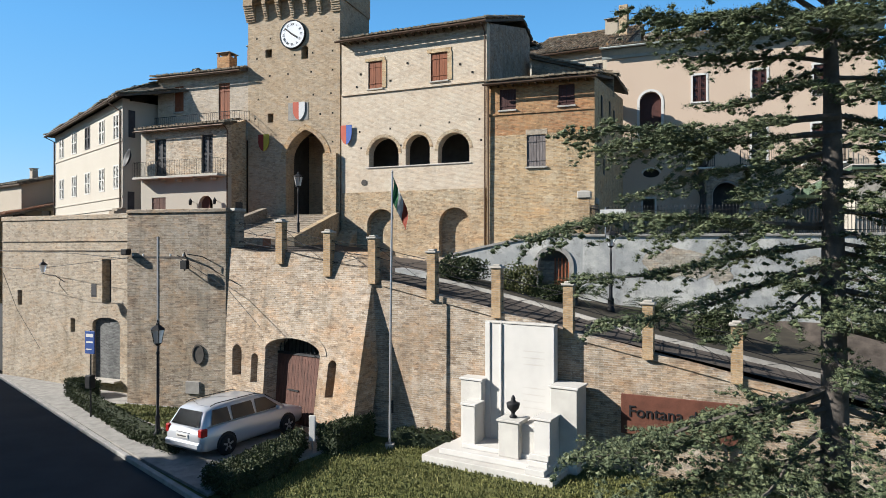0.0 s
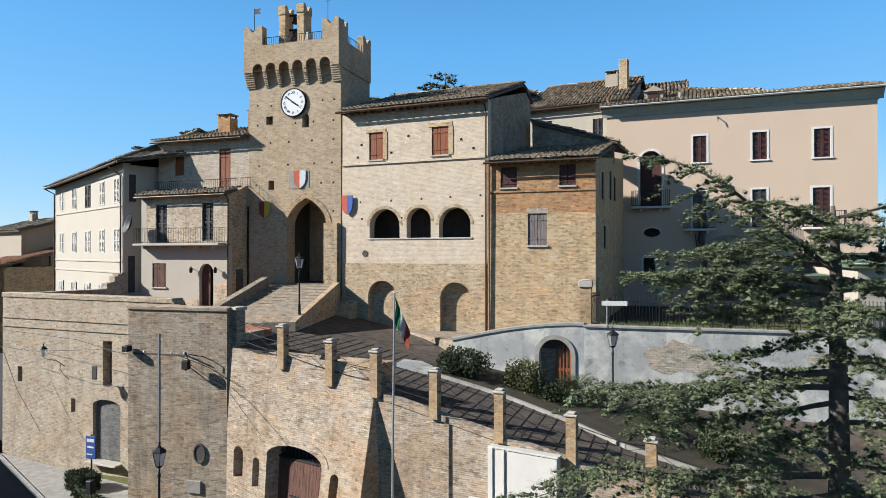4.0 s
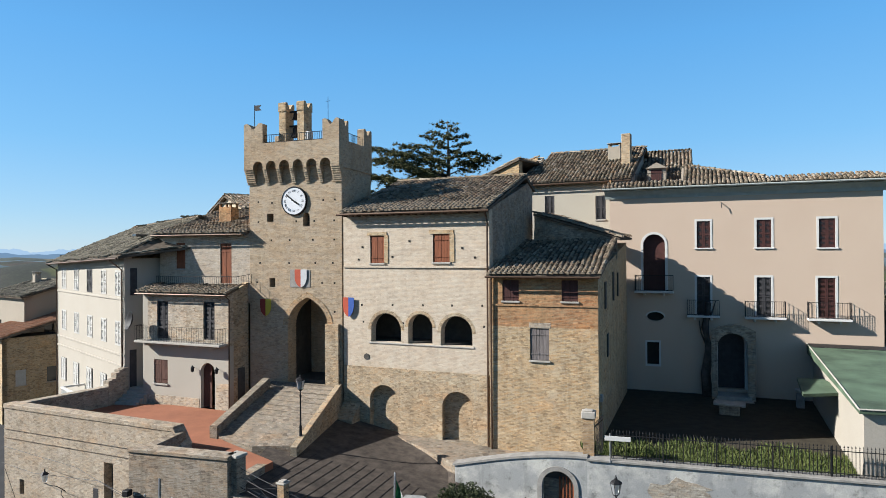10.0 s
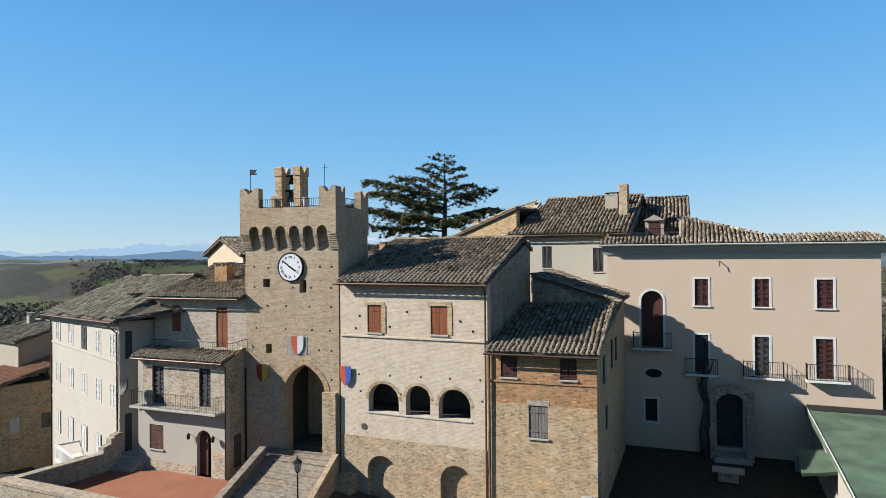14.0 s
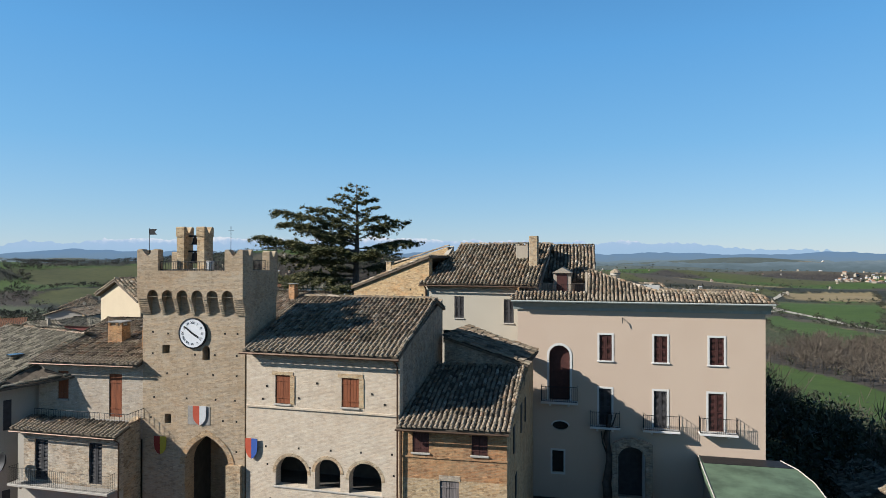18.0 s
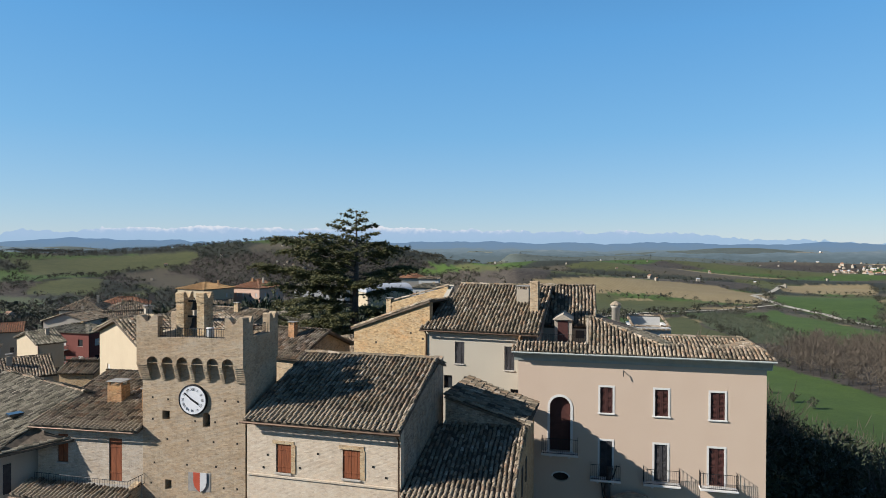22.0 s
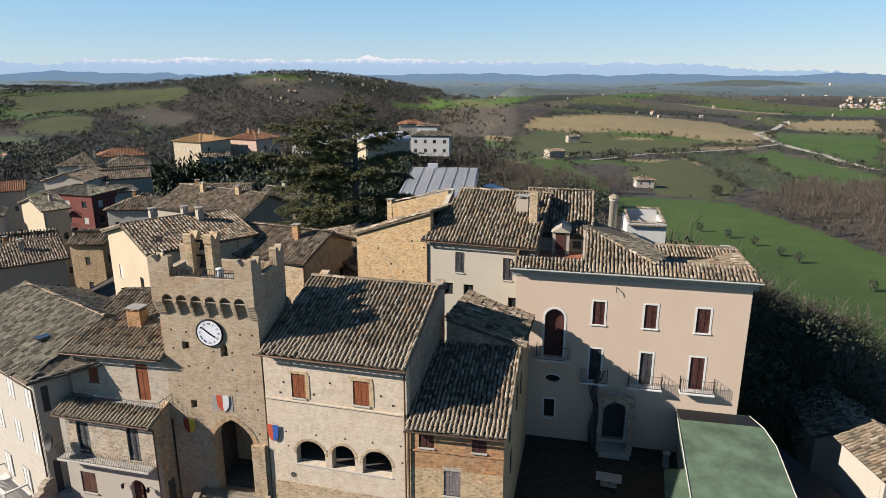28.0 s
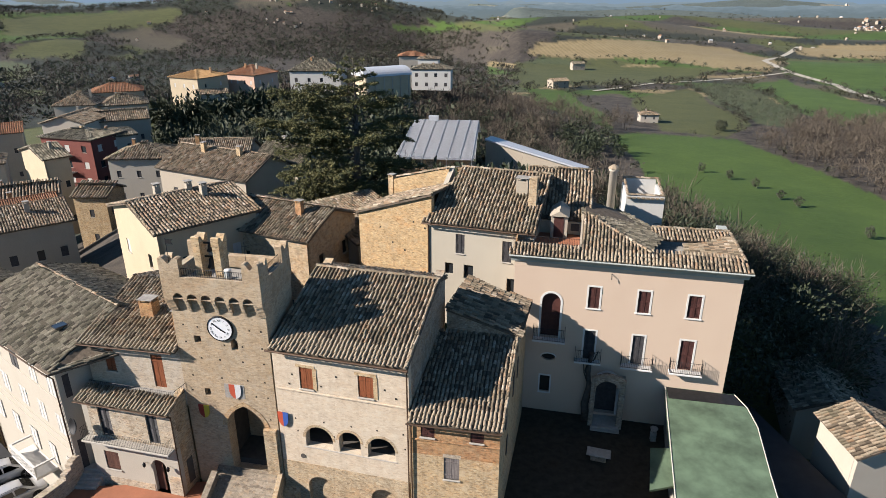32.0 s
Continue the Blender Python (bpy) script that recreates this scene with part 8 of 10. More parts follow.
# bus stop sign
bs = thing("bus_stop_sign", "blue bus stop panel on a dark pole", "sign", -13.3, 24.2, 0.0, -20)
part("pole", tube(bmesh.new(), [(0, 0, 0), (0, 0, 3.35)], 0.03, 6), M["iron"], bs)
pn = part("panel", bevelled(boxes((-0.24, 0.24, -0.05, -0.02, 2.45, 3.3)), 0.008), M["sign_blue"], bs)
part("lettering_bar", boxes((-0.18, 0.18, -0.056, -0.051, 3.08, 3.2), (-0.16, 0.16, -0.056, -0.051, 2.86, 2.92), (-0.18, 0.1, -0.056, -0.051, 2.6, 2.64)), M["white_paint"], pn)
part("bin", bevelled(boxes((-0.14, 0.14, -0.16, 0.1, 1.15, 1.65)), 0.03), M["iron"], bs)
st = thing("notice_stand", "small white notice board on a post", "sign", -4.12, 20.2, 0.0, -10)
part("post", tube(bmesh.new(), [(0, 0, 0), (0, 0, 1.1)], 0.03, 6), M["steel"], st)
part("board", bevelled(boxes((-0.1, 0.1, -0.04, 0.04, 0.35, 1.15)), 0.01), M["white_paint"], st)

# ---------------------------------------------------------------- monument
mo = thing("war_memorial", "white travertine memorial slab with side blocks and steps", "monument", 2.3, 19.5, 0.0, -31)
part("platform", bevelled(boxes((-2.45, 1.75, -1.65, 0.6, -0.1, 0.2)), 0.015), M["marble_grey"], mo)
part("step", bevelled(boxes((-2.05, 1.5, -1.3, 0.55, 0.202, 0.38)), 0.015), M["marble"], mo)
part("step", bevelled(boxes((-1.45, 1.2, -0.95, 0.5, 0.382, 0.52)), 0.015), M["marble"], mo)
for i in range(3):
    part("side_step", bevelled(boxes((0.9 + 0.0 * i, 1.48, -1.6 + 0.22 * i, -1.3, 0.2 + 0.16 * i, 0.36 + 0.16 * i - 0.002)), 0.01), M["marble"], mo)
sl = part("slab", bevelled(boxes((-1.1, 1.15, 0.0, 0.28, 0.5, 4.1)), 0.02), M["marble"], mo, "tall white inscribed slab")
part("slab_rib", bevelled(boxes((-1.12, -0.95, -0.05, -0.002, 0.5, 4.12), (-0.62, -0.55, -0.06, -0.002, 0.5, 4.1)), 0.01), M["marble"], sl)
part("slab_cap", bevelled(boxes((-1.14, 1.19, -0.03, 0.31, 4.102, 4.16)), 0.01), M["marble_grey"], sl)
for z in (2.9, 3.1, 3.3, 2.2, 2.0, 1.8, 1.6):
    part("lettering_bar", boxes((0.15, 0.85, -0.004, 0.0, z, z + 0.03)), M["marble_grey"], sl)
for a, b, c, d_, h, mt in ((-1.85, -1.11, -0.3, 0.4, 2.3, "marble_grey"), (-1.5, -1.05, -0.85, -0.302, 1.65, "marble"), (1.2, 2.0, -0.45, 0.35, 2.4, "marble_grey"), (0.98, 1.47, -1.15, -0.452, 1.6, "marble")):
    blk = part("side_block", bevelled(boxes((a, b, c, d_, 0.0, h)), 0.015), M[mt], mo)
    part("block_cap", bevelled(boxes((a - 0.04, b + 0.04, c - 0.04, d_ + 0.04, h + 0.002, h + 0.07)), 0.01), M["marble"], blk)
pd = part("pedestal", bevelled(boxes((-0.15, 0.5, -1.1, -0.45, 0.38, 1.4)), 0.02), M["marble_grey"], mo)
part("pedestal_cap", bevelled(boxes((-0.2, 0.55, -1.15, -0.4, 1.402, 1.47)), 0.01), M["marble_grey"], pd)
part("altar", bevelled(boxes((0.5, 0.95, -0.9, -0.3, 0.5, 1.35)), 0.02), M["marble_grey"], mo)
ur = part("urn", lathe(bmesh.new(), [(0.1, 0), (0.12, 0.04), (0.05, 0.1), (0.06, 0.16), (0.17, 0.28), (0.2, 0.42), (0.19, 0.44), (0.1, 0.46), (0.06, 0.52), (0.07, 0.56), (0.02, 0.66)], 14, (0.18, -0.78, 1.472)), M["iron"], mo, "dark bronze urn", True)

# flagpole with the tricolour hanging down
fp = thing("flagpole", "white flagpole with a hanging green, white and red flag", "flagpole", -1.72, 20.75, 0.0)
part("pole", tube(bmesh.new(), [(0, 0, -0.05), (0.03, 0, 4.5), (0.08, 0, 8.85)], 0.045, 8, 0.03), M["steel"], fp)
part("finial", lathe(bmesh.new(), [(0.01, 0), (0.04, 0.04), (0.01, 0.1)], 8, (0.08, 0, 8.85)), M["steel"], fp)
part("base", bevelled(boxes((-0.15, 0.15, -0.15, 0.15, -0.05, 0.12)), 0.02), M["concrete"], fp)
part("cleat", boxes((0.05, 0.12, -0.03, 0.03, 1.1, 1.5)), M["iron"], fp)
for i, mt in enumerate(("paint_green", "paint_white", "paint_red")):
    bm = bmesh.new()
    g = []
    for s in range(5):
        k = (i + s / 4) / 3
        col = []
        for j in range(11):
            q = j / 10
            x = 0.1 + 0.46 * k + 0.03 * math.sin(5 * q)
            z = 8.75 - 1.05 * k - 0.8 * q + 0.1 * q * k
            y = 0.05 * math.sin(9 * k + 2 * q) - 0.03 * k
            col.append(bm.verts.new((x, y, z)))
        g.append(col)
    for a, b in zip(g, g[1:]):
        for j in range(10):
            bm.faces.new((a[j], b[j], b[j + 1], a[j + 1]))
    bmesh.ops.solidify(bm, geom=list(bm.faces), thickness=0.006)
    part("flag_band", bm, M[mt], fp)

# ---------------------------------------------------------------- parked car
car = thing("parked_car", "silver estate car parked by the gate", "car", -6.75, 21.35, 0.065, 60.0)
M["car_paint"], _t, _b = nodes_of("silver car paint", 0.3, 0.35)
_b.inputs["Base Color"].default_value = (0.62, 0.64, 0.68, 1)
_b.inputs["Coat Weight"].default_value = 0.6
M["tyre"] = plain("tyre rubber", (0.02, 0.02, 0.021), 0.85, var=0.2)
M["rim"] = plain("grey wheel rim", (0.35, 0.35, 0.36), 0.4, 0.6, var=0.1)
M["red_lens"] = plain("red lamp lens", (0.35, 0.02, 0.02), 0.25, var=0.1)
M["plastic"] = plain("black car plastic", (0.025, 0.025, 0.027), 0.6, var=0.2)


def loft(bm, rings):
    vs = [[bm.verts.new(p) for p in r] for r in rings]
    n = len(vs[0])
    for a, b in zip(vs, vs[1:]):
        for i in range(n):
            bm.faces.new((a[i], a[(i + 1) % n], b[(i + 1) % n], b[i]))
    bm.faces.new(vs[0][::-1])
    bm.faces.new(vs[-1])
    bmesh.ops.recalc_face_normals(bm, faces=bm.faces)
    return bm


def body_ring(x, w, z0, z1):
    h = z1 - z0
    pts = [(w * 0.9, z0), (w * 0.98, z0 + h * 0.18), (w, z0 + h * 0.5), (w * 0.97, z0 + h * 0.85), (w * 0.86, z1)]
    return [(x, y, z) for y, z in pts] + [(x, -y, z) for y, z in pts[::-1]]


def cabin_ring(x, w0, w1, z0, z1):
    pts = [(w0, z0), (w0 * 0.98, z0 + (z1 - z0) * 0.15), (w1 * 1.04, z0 + (z1 - z0) * 0.85), (w1 * 0.9, z1), (w1 * 0.4, z1 + 0.02 * (z1 - z0))]
    return [(x, y, z) for y, z in pts] + [(x, -y, z) for y, z in pts[::-1]]


body = part("body", loft(bmesh.new(), [body_ring(*s) for s in ((-2.26, 0.68, 0.36, 0.72), (-2.2, 0.8, 0.28, 0.9), (-2.0, 0.85, 0.24, 0.97), (-1.3, 0.875, 0.22, 0.98), (0.0, 0.88, 0.22, 0.97), (1.0, 0.875, 0.22, 0.95), (1.5, 0.86, 0.24, 0.88), (2.0, 0.81, 0.26, 0.78), (2.2, 0.72, 0.3, 0.68), (2.26, 0.6, 0.36, 0.58))]), M["car_paint"], car, "", True)
cab = part("cabin", loft(bmesh.new(), [cabin_ring(*s) for s in ((-2.16, 0.74, 0.7, 0.9, 0.98), (-1.9, 0.77, 0.6, 0.94, 1.44), (-1.6, 0.78, 0.61, 0.95, 1.5), (-0.6, 0.79, 0.62, 0.95, 1.54), (0.2, 0.79, 0.61, 0.95, 1.52), (0.55, 0.78, 0.58, 0.94, 1.44), (1.32, 0.74, 0.66, 0.9, 0.96))]), M["car_paint"], car, "", True)
for sgn in (-1, 1):
    for (x0, x1, x2, x3) in ((-1.85, -1.1, -1.15, -1.72), (-1.02, -0.12, -0.17, -1.02), (-0.04, 0.98, 0.42, -0.04)):
        bm = bmesh.new()
        a = [(x0, sgn * 0.795, 1.0), (x1, sgn * 0.8, 1.0), (x2, sgn * 0.672, 1.42), (x3, sgn * 0.672, 1.42)]
        vs = [bm.verts.new(p) for p in a]
        f = bm.faces.new(vs)
        bmesh.ops.solidify(bm, geom=[f], thickness=0.01)
        part("side_window", bm, M["glass"], car)
    part("mirror", bevelled(boxes((0.72, 0.88, sgn * 0.95 - 0.09, sgn * 0.95 + 0.09, 0.95, 1.08)), 0.03), M["car_paint"], car)
    part("tail_lamp", bevelled(boxes((-2.24, -2.0, sgn * 0.74 - 0.09, sgn * 0.74 + 0.1, 0.7, 0.95)), 0.03), M["red_lens"], car, "red tail lamp")
    part("roof_rail", tube(bmesh.new(), [(-1.7, sgn * 0.56, 1.52), (-1.5, sgn * 0.56, 1.57), (0.1, sgn * 0.56, 1.57), (0.3, sgn * 0.56, 1.52)], 0.015, 5), M["plastic"], car)
    part("headlamp", bevelled(boxes((2.0, 2.2, sgn * 0.6 - 0.14, sgn * 0.6 + 0.14, 0.6, 0.72)), 0.03), M["lamp_glass"], car)
    for x in (-1.32, 1.3):
        wh = part("wheel", lathe(bmesh.new(), [(0.2, -0.1), (0.29, -0.1), (0.315, -0.07), (0.315, 0.07), (0.29, 0.1), (0.2, 0.1)], 22), M["tyre"], car, "", True)
        wh.matrix_basis = pose(x, sgn * 0.83, 0.315, 90, 0, 0)
        rm = part("rim", lathe(bmesh.new(), [(0.0, -0.09), (0.08, -0.1), (0.19, -0.085), (0.2, -0.1), (0.2, 0.1), (0.19, 0.085), (0.08, 0.1), (0.0, 0.09)], 18), M["rim"], wh)
        bm = bmesh.new()
        for i in range(5):
            box(bm, -0.03, 0.03, 0.04, 0.19, -0.112, 0.112, pose(0, 0, 0, 0, 0, 72 * i))
        part("wheel_cover", bm, M["steel"], wh)
        ach = part("wheel_arch", lathe(bmesh.new(), [(0.0, -0.02), (0.37, -0.02), (0.37, 0.02), (0.0, 0.02)], 20), M["plastic"], car)
        ach.matrix_basis = pose(x, sgn * 0.868, 0.34, 90, 0, 0)
bm = bmesh.new()
f = bm.faces.new([bm.verts.new(p) for p in ((-2.19, -0.62, 1.0), (-2.19, 0.62, 1.0), (-1.95, 0.5, 1.4), (-1.95, -0.5, 1.4))])
bmesh.ops.solidify(bm, geom=[f], thickness=0.02)
part("rear_window", bm, M["glass"], car)
bm = bmesh.new()
f = bm.faces.new([bm.verts.new(p) for p in ((1.3, -0.66, 0.985), (1.3, 0.66, 0.985), (0.6, 0.54, 1.445), (0.6, -0.54, 1.445))])
bmesh.ops.solidify(bm, geom=[f], thickness=0.02)
part("windscreen", bm, M["glass"], car)
part("bumper", bevelled(boxes((-2.32, -2.1, -0.78, 0.78, 0.34, 0.56)), 0.05), M["car_paint"], car)
pl = part("number_plate", boxes((-2.29, -2.262, -0.26, 0.26, 0.64, 0.75)), M["white_paint"], car)
part("plate_bar", boxes((-2.294, -2.2905, -0.2, 0.2, 0.675, 0.715)), M["plastic"], pl)
part("handle_bar", bevelled(boxes((-2.25, -2.2, -0.3, 0.3, 0.78, 0.82)), 0.01), M["rim"], car)
part("aerial", tube(bmesh.new(), [(-1.7, 0, 1.52), (-1.95, 0, 1.75)], 0.006, 4), M["plastic"], car)

# ---------------------------------------------------------------- fence, gate and the green-roofed building
fe = thing("iron_fence", "black spear-topped iron fence on the garden wall", "fence", 6.1, 28.0, 7.04, math.degrees(math.atan2(24.7 - 28.0, 17.6 - 6.1)))
for i in range(110):
    u = 1.1 + i * 0.135
    bm = boxes((u - 0.011, u + 0.011, 0.24, 0.262, 0.0, 1.12))
    v = bm.verts.new((u, 0.251, 1.26))
    q = [bm.verts.new(p) for p in ((u - 0.025, 0.251, 1.16), (u, 0.235, 1.13), (u + 0.025, 0.251, 1.16), (u, 0.267, 1.13))]
    for a, b in zip(q, q[1:] + q[:1]):
        bm.faces.new((a, b, v))
    part("bar", bm, M["iron"], fe)
for z in (0.12, 1.0):
    part("rail", boxes((1.0, 16.0, 0.235, 0.267, z, z + 0.03)), M["iron"], fe)
for i in range(8):
    part("stay", boxes((1.0 + i * 2.1, 1.05 + i * 2.1, 0.2, 0.3, 0.0, 1.2)), M["iron"], fe)
for x, y, z, h in ((6.3, 28.55, 6.6, 2.4), (7.45, 31.9, 6.2, 2.75)):
    gp = thing("gate_pillar", "ochre brick gate pillar with a stone cap", "pillar", x, y, z, -17, group="yard gate pillars")
    part("shaft", boxes((-0.24, 0.24, -0.24, 0.24, -0.3, h - 0.35)), M["post"], gp)
    part("cap", bevelled(boxes((-0.3, 0.3, -0.3, 0.3, h - 0.348, h - 0.05), (-0.2, 0.2, -0.2, 0.2, h - 0.048, h)), 0.03), M["stone"], gp)
gt = thing("yard_gate", "black iron yard gate standing open", "gate", 6.5, 28.5, 6.4, 62)
part("gate_frame", boxes((0, 0.05, -0.025, 0.025, 0, 2.1), (1.55, 1.6, -0.025, 0.025, 0, 2.0), (0, 1.6, -0.025, 0.025, 0.1, 0.15), (0, 1.6, -0.025, 0.025, 1.8, 1.85)), M["iron"], gt)
for i in range(12):
    part("bar", boxes((0.12 + i * 0.12, 0.14 + i * 0.12, -0.01, 0.01, 0.15, 2.0)), M["iron"], gt)
ws = thing("direction_sign", "white finger sign on the fence", "sign", 6.9, 27.65, 7.9, -16)
part("board", bevelled(boxes((-0.12, 0.95, -0.02, 0.01, 0.0, 0.2)), 0.006), M["white_paint"], ws)
part("post", tube(bmesh.new(), [(0.1, 0.03, -0.95), (0.1, 0.03, 0.3)], 0.025, 6), M["steel"], ws)

gr = thing("annex", "low white annex with a green felt roof", "house", 0, 0, 0)
ROOF = [(22.5, 40.3), (27.2, 38.6), (27.25, 37.0), (26.75, 34.9), (24.9, 30.6), (22.2, 24.0), (16.2, 25.4), (18.0, 29.6)]
BASE = [(22.7, 40.0), (27.0, 38.4), (27.0, 37.0), (26.5, 34.9), (24.65, 30.7), (22.05, 24.3), (16.5, 25.6), (18.3, 29.7)]
part("wall", prism(bmesh.new(), BASE, 2.0, 9.55), M["white_house"], gr)
part("roof", prism(bmesh.new(), ROOF, 9.552, lambda x, y: 9.85 + 0.03 * (y - 30)), M["felt"], gr, "green bitumen felt roof")
part("roof_strip", prism(bmesh.new(), [(22.55, 40.2), (27.15, 38.55), (27.15, 37.2), (22.1, 38.9)], 9.9, lambda x, y: 9.875 + 0.03 * (y - 30)), M["iron"], gr, "black felt strip at the house wall")
bm = bmesh.new()
for a, b in zip(ROOF, ROOF[1:] + ROOF[:1]):
    if a != ROOF[0]:
        tube(bm, [(*a, 9.86 + 0.03 * (a[1] - 30)), (*b, 9.86 + 0.03 * (b[1] - 30))], 0.045, 4)
part("roof_edge", bm, M["stone"], gr)
part("canopy", prism(bmesh.new(), [(17.2, 31.2), (19.5, 31.4), (20.3, 34.8), (19.0, 35.0)], 8.9, 9.05), M["felt"], gr)
part("door", prism(bmesh.new(), [(20.35, 34.0), (20.8, 34.9), (20.86, 34.87), (20.41, 33.97)], 6.5, 8.7), M["door_wood"], gr)
for x, y in ((18.6, 29.2),):
    part("window", prism(bmesh.new(), [(18.2, 28.5), (18.45, 29.0), (18.5, 28.97), (18.25, 28.47)], 7.6, 8.7), M["shutter_red"], gr)
part("window", prism(bmesh.new(), [(19.05, 30.9), (19.3, 31.45), (19.36, 31.42), (19.11, 30.87)], 7.9, 8.8), M["shutter_red"], gr)

# rust-brown lettered board in front of the scarp wall
bd = thing("name_board", "rust-brown steel board with raised dark lettering", "sign", 5.1, 18.35, 1.15, math.degrees(math.atan2(17.03 - 18.35, 7.84 - 5.1)))
M["rust"] = plain("rusted steel plate", (0.16, 0.062, 0.04), 0.8, 0.2, var=0.3, scale=2.5)
part("plate", bevelled(boxes((0, 3.05, -0.04, 0.04, 0.0, 1.12)), 0.015), M["rust"], bd)
for u in (0.3, 2.75):
    part("stay", boxes((u - 0.04, u + 0.04, 0.041, 0.12, -1.2, 0.8)), M["iron"], bd)
font = bpy.data.curves.new("lettering", "FONT")
font.body = "Fontana di"
font.size = 0.46
font.extrude = 0.012
text_ob = bpy.data.objects.new("lettering", font)
letters = new("lettering", bpy.data.meshes.new_from_object(text_ob))
bpy.data.objects.remove(text_ob)
letters.data.materials.append(M["iron"])
letters.parent = bd
letters.matrix_basis = pose(0.2, -0.052, 0.5, 90, 0, 0)
part("lettering_bar", boxes((2.3, 2.95, -0.052, -0.041, 0.48, 0.82)), M["iron"], bd)

# stone furniture of the shaded yard
sb = thing("stone_table", "low mossy stone table on a block in the yard", "table", 16.3, 37.2, 6.55, -25)
part("block", bevelled(boxes((-0.55, 0.55, -0.25, 0.25, -0.02, 0.55)), 0.03), M["bastion"], sb)
part("slab", bevelled(boxes((-0.85, 0.85, -0.45, 0.45, 0.552, 0.68)), 0.025), M["stone"], sb)
for x, y, h, w in ((14.3, 45.2, 1.3, 0.5), (21.2, 38.7, 1.1, 0.42)):
    pt = thing("stone_pedestal", "grey stone pedestal with a bowl in the yard", "pedestal", x, y, 6.55, -20, group="yard pedestals")
    part("shaft", bevelled(boxes((-w / 2, w / 2, -w / 2, w / 2, -0.02, h * 0.75)), 0.03), M["concrete"], pt)
    part("bowl", lathe(bmesh.new(), [(w * 0.3, h * 0.752), (w * 0.45, h * 0.8), (w * 0.7, h), (w * 0.62, h), (w * 0.4, h * 0.86)], 14), M["stone"], pt, "", True)

# rough grass in the yard along the fence, and the old vine by the door
rng = np.random.default_rng(61)
X, Y = rng.uniform(6.5, 22, 26000), rng.uniform(22, 32, 26000)
off = (Y - (28.2 - 0.287 * (X - 6.2)))
ok = (off > 0.3) & (off < 5.0 + 0.8 * np.sin(X * 1.7)) & (rng.random(26000) < 1.1 - 0.17 * off) & ~inside(BASE, X, Y)
pts = np.stack([X[ok], Y[ok], np.full(ok.sum(), 6.54)], 1)
v, f = cards(rng, pts, np.tile((0, 0, 1.0), (len(pts), 1)), 0.3, 0.02, 3, 0.4, 1.2)
tagged(new("yard_grass", leaf_mesh("yard_grass", v, f, M["yard_grass"])), "long rough grass along the iron fence", "grass", kind="stuff")
vn = thing("old_vine", "bare twisted vine trunk on the house wall", "plant", 13.44, 43.82, 0, -20.71)
part("stem", tube(bmesh.new(), [(4.0, -0.6, 6.5), (3.85, -0.45, 8.0), (4.1, -0.4, 9.5), (3.85, -0.4, 11.0), (4.05, -0.45, 12.6)], 0.34, 9, 0.2), M["bark"], vn, "", True)
part("branch", tube(bmesh.new(), [(3.95, -0.2, 11.2), (4.3, -0.2, 12.0), (4.5, -0.25, 12.7)], 0.08, 6, 0.03), M["bark"], vn)
part("branch", tube(bmesh.new(), [(4.0, -0.2, 9.6), (3.6, -0.2, 10.6), (3.5, -0.2, 11.4)], 0.07, 6, 0.03), M["bark"], vn)

